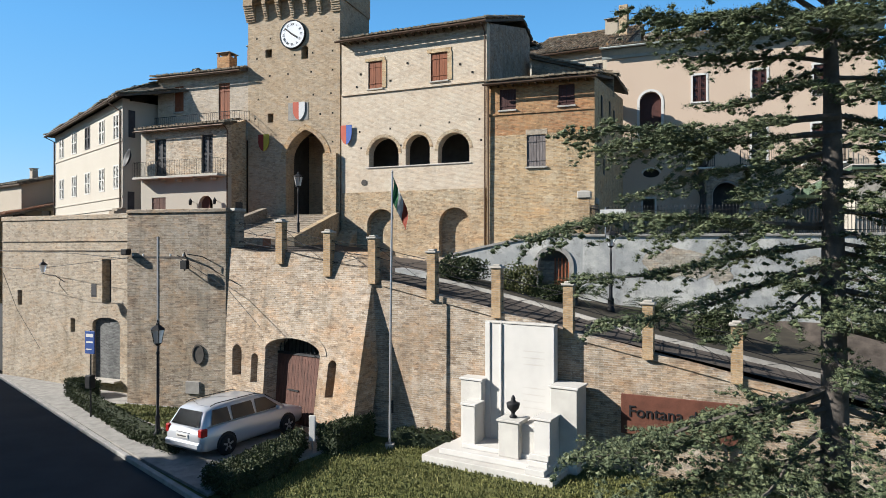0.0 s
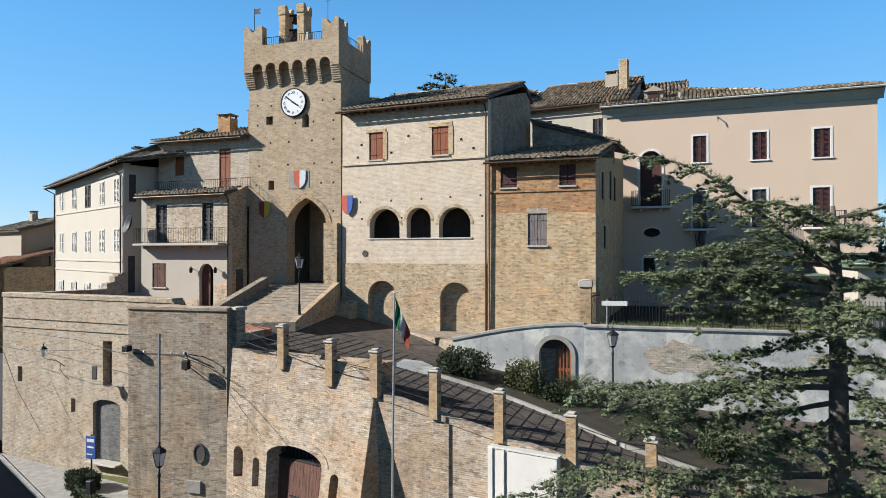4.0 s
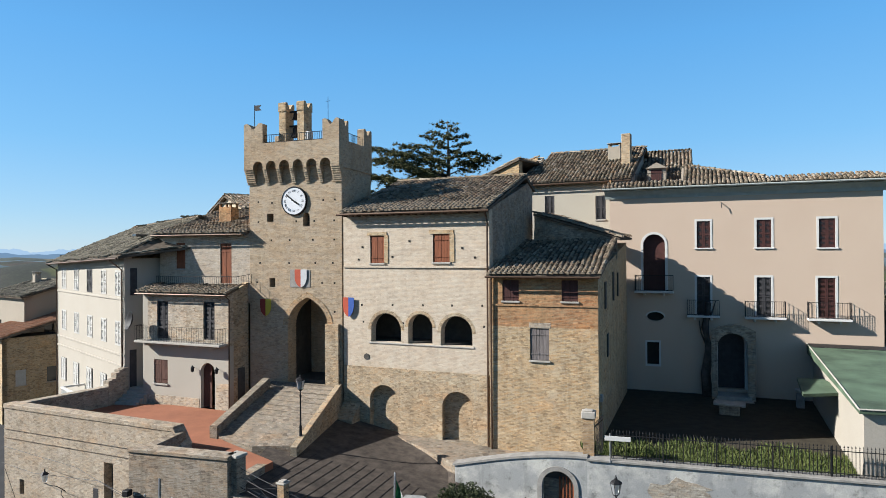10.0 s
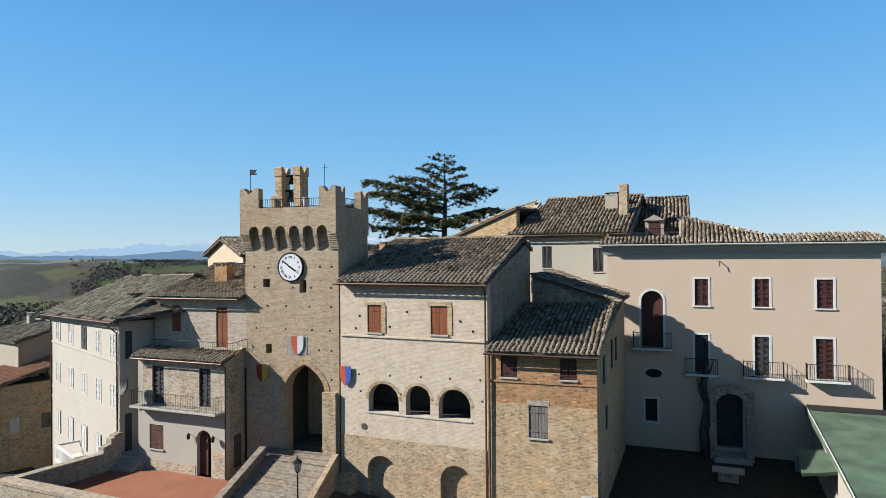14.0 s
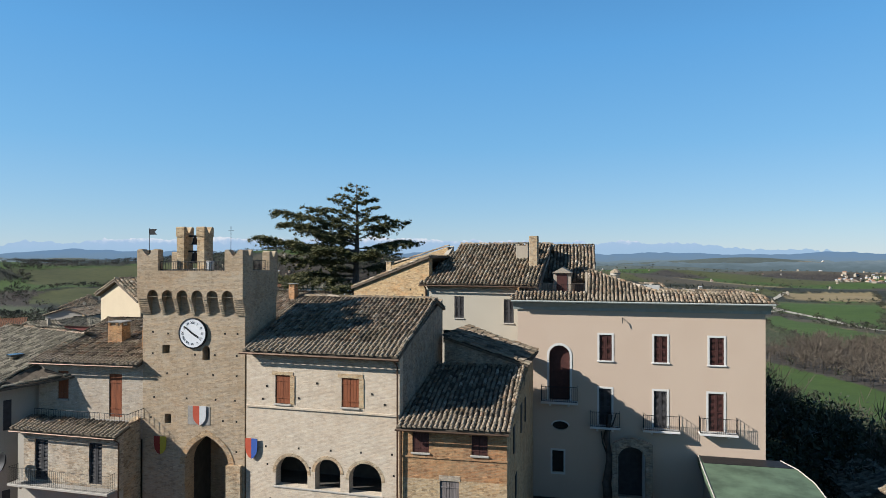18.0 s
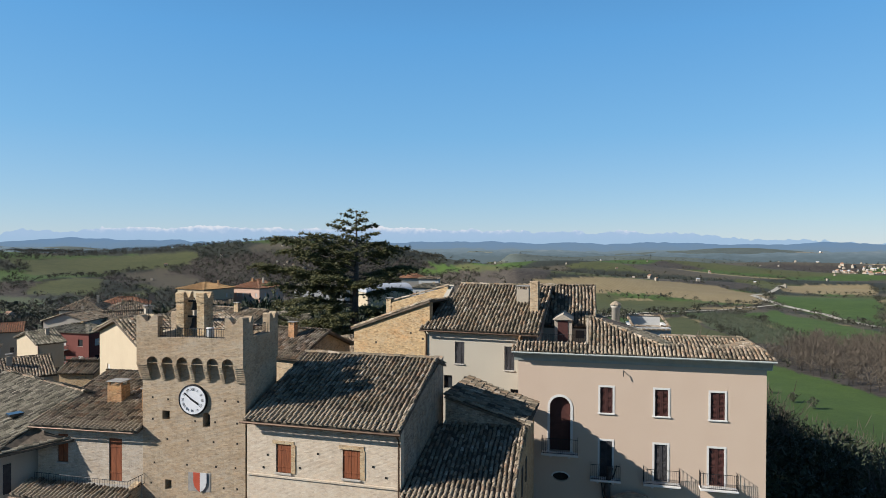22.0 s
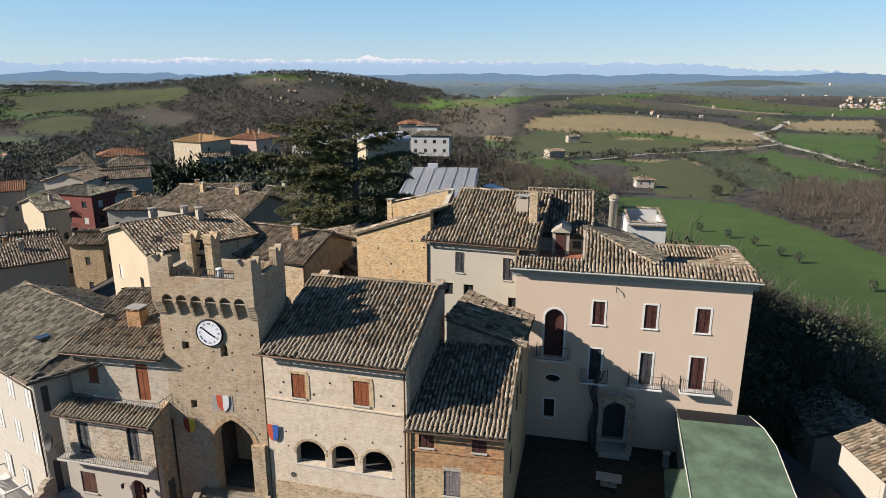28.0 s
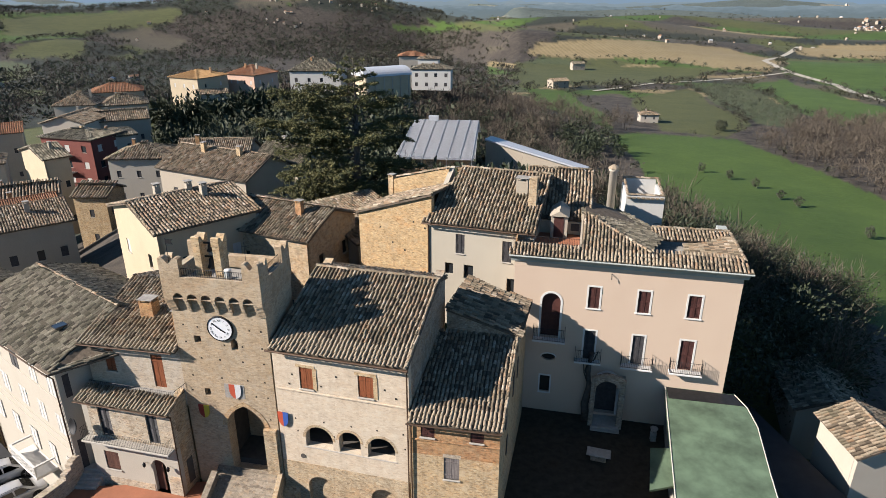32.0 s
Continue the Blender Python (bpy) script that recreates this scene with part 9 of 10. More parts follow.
# ---------------------------------------------------------------- houses of the town behind
def house(name, label, x, y, rz, w, d, z0, ze, rise=1.6, walls="dull_house", tiles="tile", roof="gable", cols=3, rows=2, shut="shutter_black", stacks=1, seed=1, ridge_along=True, side_cols=2, sizes=(0.8, 1.3)):
    """A plastered house with real windows on three sides and a tiled gable or hip roof. Local x along the front, y back."""
    rng = random.Random(seed)
    h = thing(name, label, "house", x, y, 0, rz)
    ww, wh = sizes
    fr = (ze - z0) / (rows + 0.25)

    def ops(length, k):
        o = []
        for r in range(rows):
            zc = z0 + fr * (r + 0.35) + 0.35
            for c in range(k):
                u = -length / 2 + length * (c + 0.5) / k + rng.uniform(-0.12, 0.12)
                o.append((u - ww / 2, u + ww / 2, zc, min(zc + wh, ze - 0.25), "r"))
        return o

    hw, hd = w / 2, d / 2
    sides = [("front", w, cols, Matrix.Translation((0, -hd, 0))), ("left", d - 0.02, side_cols, Matrix.Translation((-hw, 0, 0)) @ Matrix.Rotation(-math.pi / 2, 4, "Z")), ("right", d - 0.02, side_cols, Matrix.Translation((hw, 0, 0)) @ Matrix.Rotation(math.pi / 2, 4, "Z"))]
    for nm, ln, k, m in sides:
        o = ops(ln, k)
        gab = roof == "gable" and ((nm == "front") != ridge_along)
        top = (lambda u, ln=ln: ze + rise * (1 - abs(u) / (ln / 2)) - 0.08) if gab else None
        wl = part("wall", wall(bmesh.new(), -ln / 2, ln / 2, z0, ze, o, 0, 0.35, top=top, extra=[0.0] if gab else ()), M[walls], h)
        wl.matrix_basis = m
        for q in o:
            wn_ = part("window", boxes((q[0], q[1], 0.16, 0.2, q[2], q[3])), M["glass"], wl)
            if rng.random() < 0.7:
                part("shutter", boxes((q[0] + 0.01, (q[0] + q[1]) / 2 - 0.005, 0.06, 0.1, q[2], q[3]), ((q[0] + q[1]) / 2 + 0.005, q[1] - 0.01, 0.06, 0.1, q[2], q[3])), M[shut], wn_)
            part("sill", boxes((q[0] - 0.06, q[1] + 0.06, -0.06, 0.05, q[2] - 0.07, q[2] - 0.002)), M["stone"], wn_)
    part("back_wall", boxes((-hw + 0.36, hw - 0.36, hd - 0.3, hd, z0, ze)), M[walls], h)
    part("room_core", boxes((-hw + 0.5, hw - 0.5, -hd + 0.5, hd - 0.4, z0, ze - 0.05)), M["void"], h)
    e = 0.4
    A, B, C, D_ = (-hw - e, -hd - e, ze), (hw + e, -hd - e, ze), (hw + e, hd + e, ze), (-hw - e, hd + e, ze)
    zr = ze + rise
    if roof == "gable":
        if ridge_along:
            P, Q = (-hw - e, 0, zr), (hw + e, 0, zr)
            sl = [[A, B, Q, P], [C, D_, P, Q]]
        else:
            P, Q = (0, -hd - e, zr), (0, hd + e, zr)
            sl = [[D_, A, P, Q], [B, C, Q, P]]
    elif roof == "hip":
        k = min(hw, hd)
        P, Q = ((-hw + k, 0, zr), (hw - k + 0.01, 0, zr)) if hw >= hd else ((0, -hd + k, zr), (0, hd - k + 0.01, zr))
        sl = [[A, B, Q, P], [C, D_, P, Q], [B, C, Q], [D_, A, P]] if hw >= hd else [[A, B, P], [B, C, Q, P], [C, D_, Q], [D_, A, P, Q]]
    else:
        P, Q = (-hw - e, hd + e, zr), (hw + e, hd + e, zr)
        sl = [[A, B, Q, P]]
    for i, s_ in enumerate(sl):
        roof_slope("roof", s_, h, seed=seed * 7 + i, mat=tiles, pitch=0.3 if y < 110 else 0.5, length=0.42 if y < 110 else 0.9)
    if roof != "shed":
        ridge_tiles(h, tuple(c + (0.05 if j == 2 else 0) for j, c in enumerate(P)), tuple(c + (0.05 if j == 2 else 0) for j, c in enumerate(Q)), 0.3, tiles, seed)
    for i in range(stacks):
        cx, cy = rng.uniform(-hw * 0.6, hw * 0.6), rng.uniform(-hd * 0.4, hd * 0.4)
        chimney(h, cx, cy, ze, ze + rise + 0.9, 0.6, 0.5, rng.choice(["brick_ochre", "dull_house", "brick_orange"]))
    return h


def facing(name, label, A, B, d, z0, ze, rise, walls, tiles, roof, cols=3, rows=2, shut="shutter_black", stacks=1, seed=1, ridge_along=True, side_cols=2, sizes=(0.8, 1.3)):
    """A house whose front runs from corner A to corner B, with the depth d behind it."""
    ax, ay = B[0] - A[0], B[1] - A[1]
    w = math.hypot(ax, ay)
    ux, uy = ax / w, ay / w
    return house(name, label, (A[0] + B[0]) / 2 - uy * d / 2, (A[1] + B[1]) / 2 + ux * d / 2, math.degrees(math.atan2(uy, ux)), w, d, z0, ze, rise, walls, tiles, roof, cols, rows, shut, stacks, seed, ridge_along, side_cols, sizes)


facing("house", "straw-coloured plastered house with white shutters and a gabled tile roof", (-22.6, 62.2), (-16.6, 53.8), 9.0, 9.0, 19.7, 1.5, "yellow_house", "tile", "gable", 2, 2, "shutter_white", 3, 3, False, 2)
house("house", "rough stone house with a low tiled roof", -6.3, 60.2, -32, 9.0, 8.0, 9.0, 18.2, 1.7, "palazzo_low", "tile", "gable", 2, 2, "shutter_black", 1, 4)
facing("house", "beige house with an old gabled tile roof", (-25.2, 87.0), (-13.2, 78.6), 9.0, 7.0, 17.0, 2.2, "dull_house", "tile", "gable", 3, 2, "shutter_black", 2, 5)
facing("house", "old house with a brown ribbed tile roof", (-26.0, 97.6), (-15.6, 96.8), 9.0, 8.0, 15.2, 2.2, "dull_house", "tile", "gable", 3, 2, "shutter_black", 1, 6)
facing("house", "grey house with a ribbed grey tile roof", (-15.0, 97.6), (-8.2, 93.0), 8.0, 8.0, 14.6, 2.4, "dull_house", "tile_grey", "gable", 2, 2, "shutter_black", 1, 36)
facing("house", "cream two-storey villa with a hipped tile roof", (-45.9, 127.2), (-35.2, 126.2), 9.5, -1.0, 8.8, 1.9, "white_house", "tile", "hip", 3, 2, "shutter_black", 1, 7)
ap = facing("apartment_block", "dark red apartment block with white frames", (-71.4, 160.0), (-58.6, 154.4), 10.0, -9.0, 6.9, 1.2, "red_house", "tile_grey", "hip", 3, 4, "shutter_white", 1, 8, sizes=(1.3, 1.5))
for z in (-4.6, -0.8, 3.0):
    balcony(ap, -6.2, 1.5, z, y=-5.0, out=1.2, h=1.0, mat="concrete", brackets=3)
facing("house", "white house wing behind the red block", (-58.2, 160.0), (-51.5, 163.5), 9.0, -7.0, 6.2, 1.0, "white_house", "tile_grey", "hip", 2, 3, "shutter_black", 1, 18)
facing("house", "white house with a low front gable", (-75.6, 171.5), (-65.0, 169.5), 13.0, -8.0, 7.8, 1.8, "white_house", "tile", "gable", 3, 3, "shutter_black", 1, 17, False)
facing("house", "old house with a mottled tile roof", (-64.4, 176.0), (-53.0, 180.0), 10.0, -7.0, 7.0, 1.8, "dull_house", "tile", "gable", 3, 2, "shutter_black", 1, 37)
facing("house", "dull house with a striped tile roof", (-44.5, 76.6), (-35.0, 82.0), 10.5, 0.0, 12.0, 1.5, "dull_house", "tile", "gable", 4, 2, "shutter_black", 2, 9)
facing("house", "narrow ochre brick house", (-46.4, 110.6), (-41.0, 109.6), 6.0, -3.0, 6.6, 1.3, "brick_ochre", "tile", "gable", 1, 2, "shutter_black", 0, 10)
facing("house", "low red-tiled house by the lane", (-52.5, 94.0), (-43.6, 99.4), 7.0, -2.0, 8.4, 1.4, "dull_house", "tile_red", "gable", 3, 2, "shutter_black", 1, 11)
facing("house", "low house with a pale wall and old tiles", (-64.0, 117.0), (-53.0, 121.0), 8.0, -6.0, 4.4, 1.3, "dull_house", "tile", "gable", 2, 2, "shutter_black", 1, 12)
facing("house", "pale house with a plain end wall", (-67.2, 141.2), (-59.0, 131.6), 4.5, -8.0, 8.0, 1.7, "yellow_house", "tile_grey", "gable", 1, 2, "shutter_black", 1, 13, False)
facing("house", "small pale house with a flat-pitched tile roof", (-80.5, 136.0), (-70.5, 140.0), 9.0, -8.0, 5.6, 1.4, "white_house", "tile", "hip", 2, 2, "shutter_black", 1, 38)
facing("house", "old tiled house at the town edge", (-97.0, 176.0), (-85.0, 181.0), 11.0, -10.0, 4.0, 1.8, "dull_house", "tile_red", "gable", 3, 2, "shutter_black", 1, 39)
facing("house", "ochre hipped-roof house at the town edge", (-85.0, 202.5), (-74.0, 202.5), 12.0, -9.0, 7.2, 3.0, "white_house", "tile", "hip", 3, 2, "shutter_black", 1, 14)
facing("house", "long old tiled house at the town edge", (-73.5, 205.0), (-61.0, 209.0), 11.0, -9.0, 6.4, 2.4, "dull_house", "tile", "hip", 4, 2, "shutter_black", 1, 16)
facing("house", "red-roofed long house at the town edge", (-93.0, 254.0), (-76.5, 258.5), 12.0, -9.0, 3.5, 2.4, "dull_house", "tile_red", "hip", 4, 2, "shutter_black", 2, 15)
facing("house", "cream house with a fresh orange tile roof on the ridge", (-60.5, 236.0), (-50.0, 229.0), 14.0, -2.0, 10.9, 2.0, "yellow_house", "tile_fresh", "hip", 3, 3, "shutter_white", 1, 21)
facing("house", "rose house with a red hipped tile roof on the ridge", (-43.0, 245.0), (-33.0, 238.5), 13.0, -2.0, 10.6, 2.7, "rose_house", "tile_red", "hip", 4, 3, "shutter_white", 2, 22)
facing("house", "small white outbuilding on the ridge", (-50.0, 226.0), (-40.5, 228.5), 6.0, -5.0, 6.2, 1.2, "white_house", "tile", "gable", 2, 1, "shutter_black", 0, 23)
facing("house", "white villa with a dark grey hipped roof", (-23.0, 265.0), (-3.4, 261.5), 14.0, -2.0, 9.0, 4.0, "white_bright", "tile_grey", "hip", 4, 2, "shutter_black", 2, 24, sizes=(1.2, 1.5))
facing("house", "white villa with stepped flat roofs on the ridge", (26.0, 278.0), (42.0, 274.0), 9.0, -1.0, 7.6, 1.6, "white_bright", "tile_grey", "hip", 4, 2, "shutter_black", 1, 25, sizes=(1.3, 1.5))
facing("house", "white upper storey block of the stepped villa", (29.5, 285.0), (38.0, 283.0), 7.0, -1.0, 11.0, 1.0, "white_bright", "tile", "hip", 2, 3, "shutter_black", 1, 35, sizes=(1.2, 1.3))
facing("house", "small red-roofed house on the ridge", (23.0, 306.0), (35.0, 305.0), 9.0, -4.0, 10.2, 1.8, "white_house", "tile_red", "hip", 3, 2, "shutter_black", 0, 26)
house("farmhouse", "pale stone farmhouse on the slope", 135, 281, -12, 8, 6.5, -20, -14.2, 1.3, "white_house", "tile", "hip", 2, 2, "shutter_black", 1, 27)
house("farmhouse", "small grey farmhouse among bushes", 143, 440, 10, 12, 9, -26, -19.5, 1.5, "dull_house", "tile", "gable", 2, 2, "shutter_black", 0, 28)
house("field_hut", "small grey field hut", 221, 622, 0, 12, 9, -34, -27.5, 1.5, "dull_house", "tile_grey", "gable", 2, 1, "shutter_black", 0, 29)
house("house", "olive-brown house below the ivory house", -38.2, 62.5, -35, 7.0, 8.0, -2.0, 12.2, 1.2, "dull_house", "tile_grey", "gable", 2, 3, "shutter_white", 1, 30)
house("house", "low terracotta-roofed lean-to house", -37.5, 57.0, -40, 6.0, 5.0, -2.0, 9.0, 1.6, "brick_ochre", "tile_red", "shed", 2, 2, "shutter_white", 0, 31)
house("cottage", "small white cottage with a weathered tile roof", 36.2, 35.2, 83, 4.6, 4.5, -3.0, 8.1, 1.2, "white_house", "tile", "gable", 2, 1, "shutter_black", 0, 32, True, 1)
house("cottage", "shaded old cottage with a tile roof", 38.6, 43.5, 70, 6.5, 5.0, -4.0, 6.2, 1.2, "dull_house", "tile_grey", "gable", 2, 1, "shutter_black", 0, 33)
house("house", "dark tiled house in the dip behind the cedar wall", 0.6, 64.0, 30, 7.0, 9.0, 9.0, 16.2, 1.6, "dull_house", "tile", "shed", 1, 1, "shutter_black", 0, 34)

# plain row of houses added out of view across the road; their roofline shades the carriageway
house("house", "plain unseen house added to shade the road", -39.6, 21.5, -45, 18.0, 8.0, 0.0, 11.2, 2.6, "dull_house", "tile", "gable", 4, 3, "shutter_black", 1, 40)
house("house", "plain unseen house added to shade the road", -23.8, 8.5, -45, 18.0, 8.0, 0.0, 11.0, 2.6, "dull_house", "tile", "gable", 4, 3, "shutter_black", 1, 41)

# arched hall, sheet-roofed shed, turret house
hall = thing("arched_hall", "pale hall with a white barrel roof", "hall", 12.5, 259.0, -1.6, 22)
part("wall", boxes((-9.5, 9.5, -6, 6, -3, 9.5)), M["yellow_house"], hall)
bm = bmesh.new()
n_ = 12
va = [bm.verts.new((-10, -6.4 * math.cos(math.pi * i / n_), 9.5 + 3.0 * math.sin(math.pi * i / n_))) for i in range(n_ + 1)]
vb = [bm.verts.new((10, -6.4 * math.cos(math.pi * i / n_), 9.5 + 3.0 * math.sin(math.pi * i / n_))) for i in range(n_ + 1)]
for i in range(n_):
    bm.faces.new((va[i], vb[i], vb[i + 1], va[i + 1]))
bm.faces.new(va[::-1])
bm.faces.new(vb)
part("roof", bm, M["tarp"], hall)
for i in range(6):
    part("buttress", boxes((-9 + i * 3.5, -8.7 + i * 3.5, -6.3, -6.002, -3, 9.4)), M["white_house"], hall)
shed = thing("sheet_roofed_house", "house under repair with a pale sheet-metal roof and scaffolding", "house", 13.5, 101.0, 0, -14)
part("wall", boxes((-5.5, 5.5, -6.0, 6.0, 8, 14.6)), M["brick_ochre"], shed)
for nm, q in (("roof", [(-6.3, -6.8, 14.9), (6.0, -6.8, 14.9), (6.0, 4.0, 18.8), (-4.5, 4.0, 18.8)]), ("roof", [(6.0, 10.5, 15.5), (-4.5, 10.5, 15.5), (-4.5, 4.02, 18.78), (6.0, 4.02, 18.78)])):
    bm = bmesh.new()
    f = bm.faces.new([bm.verts.new(p) for p in q])
    bmesh.ops.solidify(bm, geom=[f], thickness=0.12)
    part(nm, bm, M["tarp"], shed)
for i in range(7):
    u = -5.6 + 1.85 * i
    part("seam", tube(bmesh.new(), [(u, -6.7, 14.98), (min(5.9, u + 0.9), 3.9, 18.86)], 0.05, 4), M["steel"], shed)
    part("scaffold_pole", tube(bmesh.new(), [(u, -7.2, 9.0), (u, -7.2, 15.6)], 0.035, 5), M["steel"], shed)
part("scaffold_rail", tube(tube(bmesh.new(), [(-5.8, -7.2, 15.2), (6, -7.2, 15.2)], 0.03, 5), [(-5.8, -7.2, 14.0), (6, -7.2, 14.0)], 0.03, 5), M["steel"], shed)
part("scaffold_deck", boxes((-5.8, 6.0, -7.5, -6.8, 13.4, 13.46)), M["brick_orange"], shed)
part("roof_vent", boxes((-2.2, -0.6, 3.6, 4.4, 18.6, 19.4)), M["tarp"], shed)
wing = part("side_roof", prism(bmesh.new(), [(7.0, 2.0), (22.5, -3.0), (23.5, -0.5), (8.0, 5.5)], lambda x, y: 16.0 - 0.21 * (x - 7), lambda x, y: 16.25 - 0.21 * (x - 7)), M["tarp"], shed, "long white sheeted ridge")
part("side_wall", prism(bmesh.new(), [(7.2, 2.3), (22.0, -2.5), (22.4, -1.0), (8.0, 4.8)], 6.0, lambda x, y: 15.9 - 0.21 * (x - 7)), M["dull_house"], shed)

tr_ = thing("turret_house", "whitish roof turret with tiled parapet and a round chimney", "house", 28.3, 59.8, 0, -18)
part("wall", boxes((-1.8, -1.5, -2.4, 2.4, 12, 19.8), (1.5, 1.8, -2.4, 2.4, 12, 19.8), (-1.498, 1.498, -2.4, -2.1, 12, 19.8), (-1.498, 1.498, 2.1, 2.4, 12, 20.3)), M["white_bright"], tr_)
part("deck", boxes((-1.498, 1.498, -2.098, 2.098, 18.6, 18.8)), M["concrete"], tr_)
ridge_tiles(tr_, (-1.65, -2.4, 19.84), (-1.65, 2.4, 20.34), 0.36)
ridge_tiles(tr_, (-1.8, 2.25, 20.34), (1.8, 2.25, 20.34), 0.36)
ridge_tiles(tr_, (1.65, -2.4, 19.84), (1.65, 2.4, 20.34), 0.36)
ridge_tiles(tr_, (-1.8, -2.25, 19.84), (1.8, -2.25, 19.84), 0.36)
for i in range(8):
    part("parapet_tile", boxes((-1.7 + 0.44 * i, -1.4 + 0.44 * i, -2.75, -2.402, 19.62, 19.72)), M["tile"], tr_)
part("balcony_rail", railing(bmesh.new(), [(1.0, -2.9, 16.4), (2.4, -2.9, 16.4), (2.4, -1.0, 16.4)], 0.9, 0.2, 0.015), M["iron"], tr_)
rc = thing("round_chimney", "tall round cream chimney with a tiled hood", "chimney", 26.0, 62.0, 0)
part("stack", lathe(bmesh.new(), [(0.42, 12.0), (0.4, 21.2), (0.5, 21.25), (0.5, 21.45), (0.3, 21.5)], 12), M["white_house"], rc, "", True)
part("hood", lathe(bmesh.new(), [(0.62, 21.52), (0.45, 21.7), (0.1, 21.9)], 8), M["tile"], rc)

# parked cars in the lane below the ivory house
for x, y, a in ((-27.2, 44.2, 40), (-29.2, 47.0, 35)):
    lane_z = float(land(x, y)) + 0.02
    c2 = copy_thing(car, pose(x, y, 1.9, 0, 0, a))
    c2.name = "parked_car"
    tagged(c2, "pale car parked in the lane below the house", "car")
world_part("lane", prism(bmesh.new(), [(-33, 42), (-24.5, 36.5), (-22.8, 42.0), (-31.5, 51.5), (-40, 60), (-46, 58)], -4, 1.88), M["asphalt"], "grey lane below the ivory house", "road")
world_part("east_lane", prism(bmesh.new(), [(28.2, 22), (33.5, 22), (32.6, 44), (28.5, 44)], -8, 5.0), M["asphalt"], "shaded lane beside the annex", "road")

# ---------------------------------------------------------------- woods, hedgerows and single trees
def tree_cloud(name, label, P_, H, W, mat, seed, per=80, blade=0.12, thin=0.35, shell=0.5, upright=0.3, trunk=True, category="trees"):
    """Many trees in one mesh: crowns of small blades in uneven domes, with thin trunks."""
    rng = np.random.default_rng(seed)
    P_, far_ = drawn_out(P_)
    H, W = H * far_, W * far_
    k = len(P_)
    lob = rng.uniform(0, 6.28, (k, 3))
    d = rng.normal(0, 1, (k, per, 3))
    d /= np.linalg.norm(d, axis=2)[:, :, None]
    rad_ = rng.uniform(shell, 1.0, (k, per)) * (1 + 0.3 * np.sin(3 * d[:, :, 0] + lob[:, :1]) * np.sin(4 * d[:, :, 1] + lob[:, 1:2]) + 0.15 * np.sin(7 * d[:, :, 2] + lob[:, 2:3]))
    c = d * rad_[:, :, None]
    c = c * np.stack([W / 2, W / 2, H * 0.42], 1)[:, None, :]
    c[:, :, 2] += (H * 0.56)[:, None]
    c = c + P_[:, None, :]
    dirs = d + np.array((0, 0, upright)) + rng.normal(0, 0.45, d.shape)
    dirs /= np.linalg.norm(dirs, axis=2)[:, :, None]
    sd = np.cross(dirs, rng.normal(0, 1, d.shape))
    sd /= np.linalg.norm(sd, axis=2)[:, :, None] + 1e-9
    ln = (blade * H)[:, None] * rng.uniform(0.6, 1.5, (k, per))
    a = c - dirs * ln[:, :, None]
    b = c + dirs * ln[:, :, None]
    w = sd * (ln * thin)[:, :, None]
    v = np.stack([a, c + w, b, c - w], 2).reshape(-1, 3)
    n = k * per
    f = (np.arange(n)[:, None] * 4 + np.arange(4)).tolist()
    if trunk:
        o = len(v)
        t = []
        for i in range(k):
            x, y, z = P_[i]
            r = 0.018 * H[i]
            t += [(x - r, y, z - 0.5), (x + r, y, z - 0.5), (x, y + r, z + H[i] * 0.7)]
        v = np.concatenate([v, np.array(t)])
        f += [(o + 3 * i, o + 3 * i + 1, o + 3 * i + 2) for i in range(k)]
    return tagged(new(name, leaf_mesh(name, v, f, M[mat])), label, category, kind="stuff")


def scatter(seed, n, x0, x1, y0, y1, test):
    rng = np.random.default_rng(seed)
    x, y = rng.uniform(x0, x1, n), rng.uniform(y0, y1, n)
    ok = test(x, y)
    x, y = x[ok], y[ok]
    return np.stack([x, y, land(x, y)], 1), rng


def bearing(x, y):
    return np.degrees(np.arctan2(x, y))


# bare wood on the slope behind the town
P_, rng = scatter(1, 1500, 12, 120, 84, 330, lambda x, y: (bearing(x, y) > 5) & (bearing(x, y) < 21 + 4 * np.sin(y / 19)) & (cover(x, y) == 3) & ~((x < 40) & (y < 118)))
P_ = P_[:520]
H = rng.uniform(5, 10, len(P_))
tree_cloud("bare_wood", "leafless brown wood on the slope behind the town", P_, H, H * rng.uniform(0.6, 0.95, len(H)), "twig", 2, 130, 0.1, 0.055, 0.15, 0.7)
# evergreens and dark undergrowth between them
P_, rng = scatter(3, 900, 8, 100, 80, 260, lambda x, y: (bearing(x, y) > 4) & (bearing(x, y) < 23 + 3 * np.sin(y / 15)) & (cover(x, y) == 3) & ~((x < 40) & (y < 118)))
P_ = P_[:230]
H = rng.uniform(2.5, 7.5, len(P_))
tree_cloud("evergreen_thicket", "dark evergreen thicket on the slope", P_, H, H * rng.uniform(0.7, 1.2, len(H)), "wood_dark", 4, 190, 0.06, 0.45, 0.4, 0.1)
# shaded bank right of the peach house, down to the crop
P_, rng = scatter(5, 1200, 29, 75, 44, 125, lambda x, y: (bearing(x, y) > 23) & (bearing(x, y) < 44) & ~inside(FIELDS[4][1], x + 2.5 * np.sin(y / 17), y + 2.5 * np.sin(x / 13)) & (np.hypot(x - 29, y - 58) > 5))
P_ = P_[:260]
H = rng.uniform(4.5, 8.0, len(P_))
tree_cloud("bank_thicket", "shaded thicket on the bank below the house", P_, H, H * rng.uniform(0.7, 1.2, len(H)), "wood_dark", 6, 460, 0.03, 0.4, 0.4, 0.1)
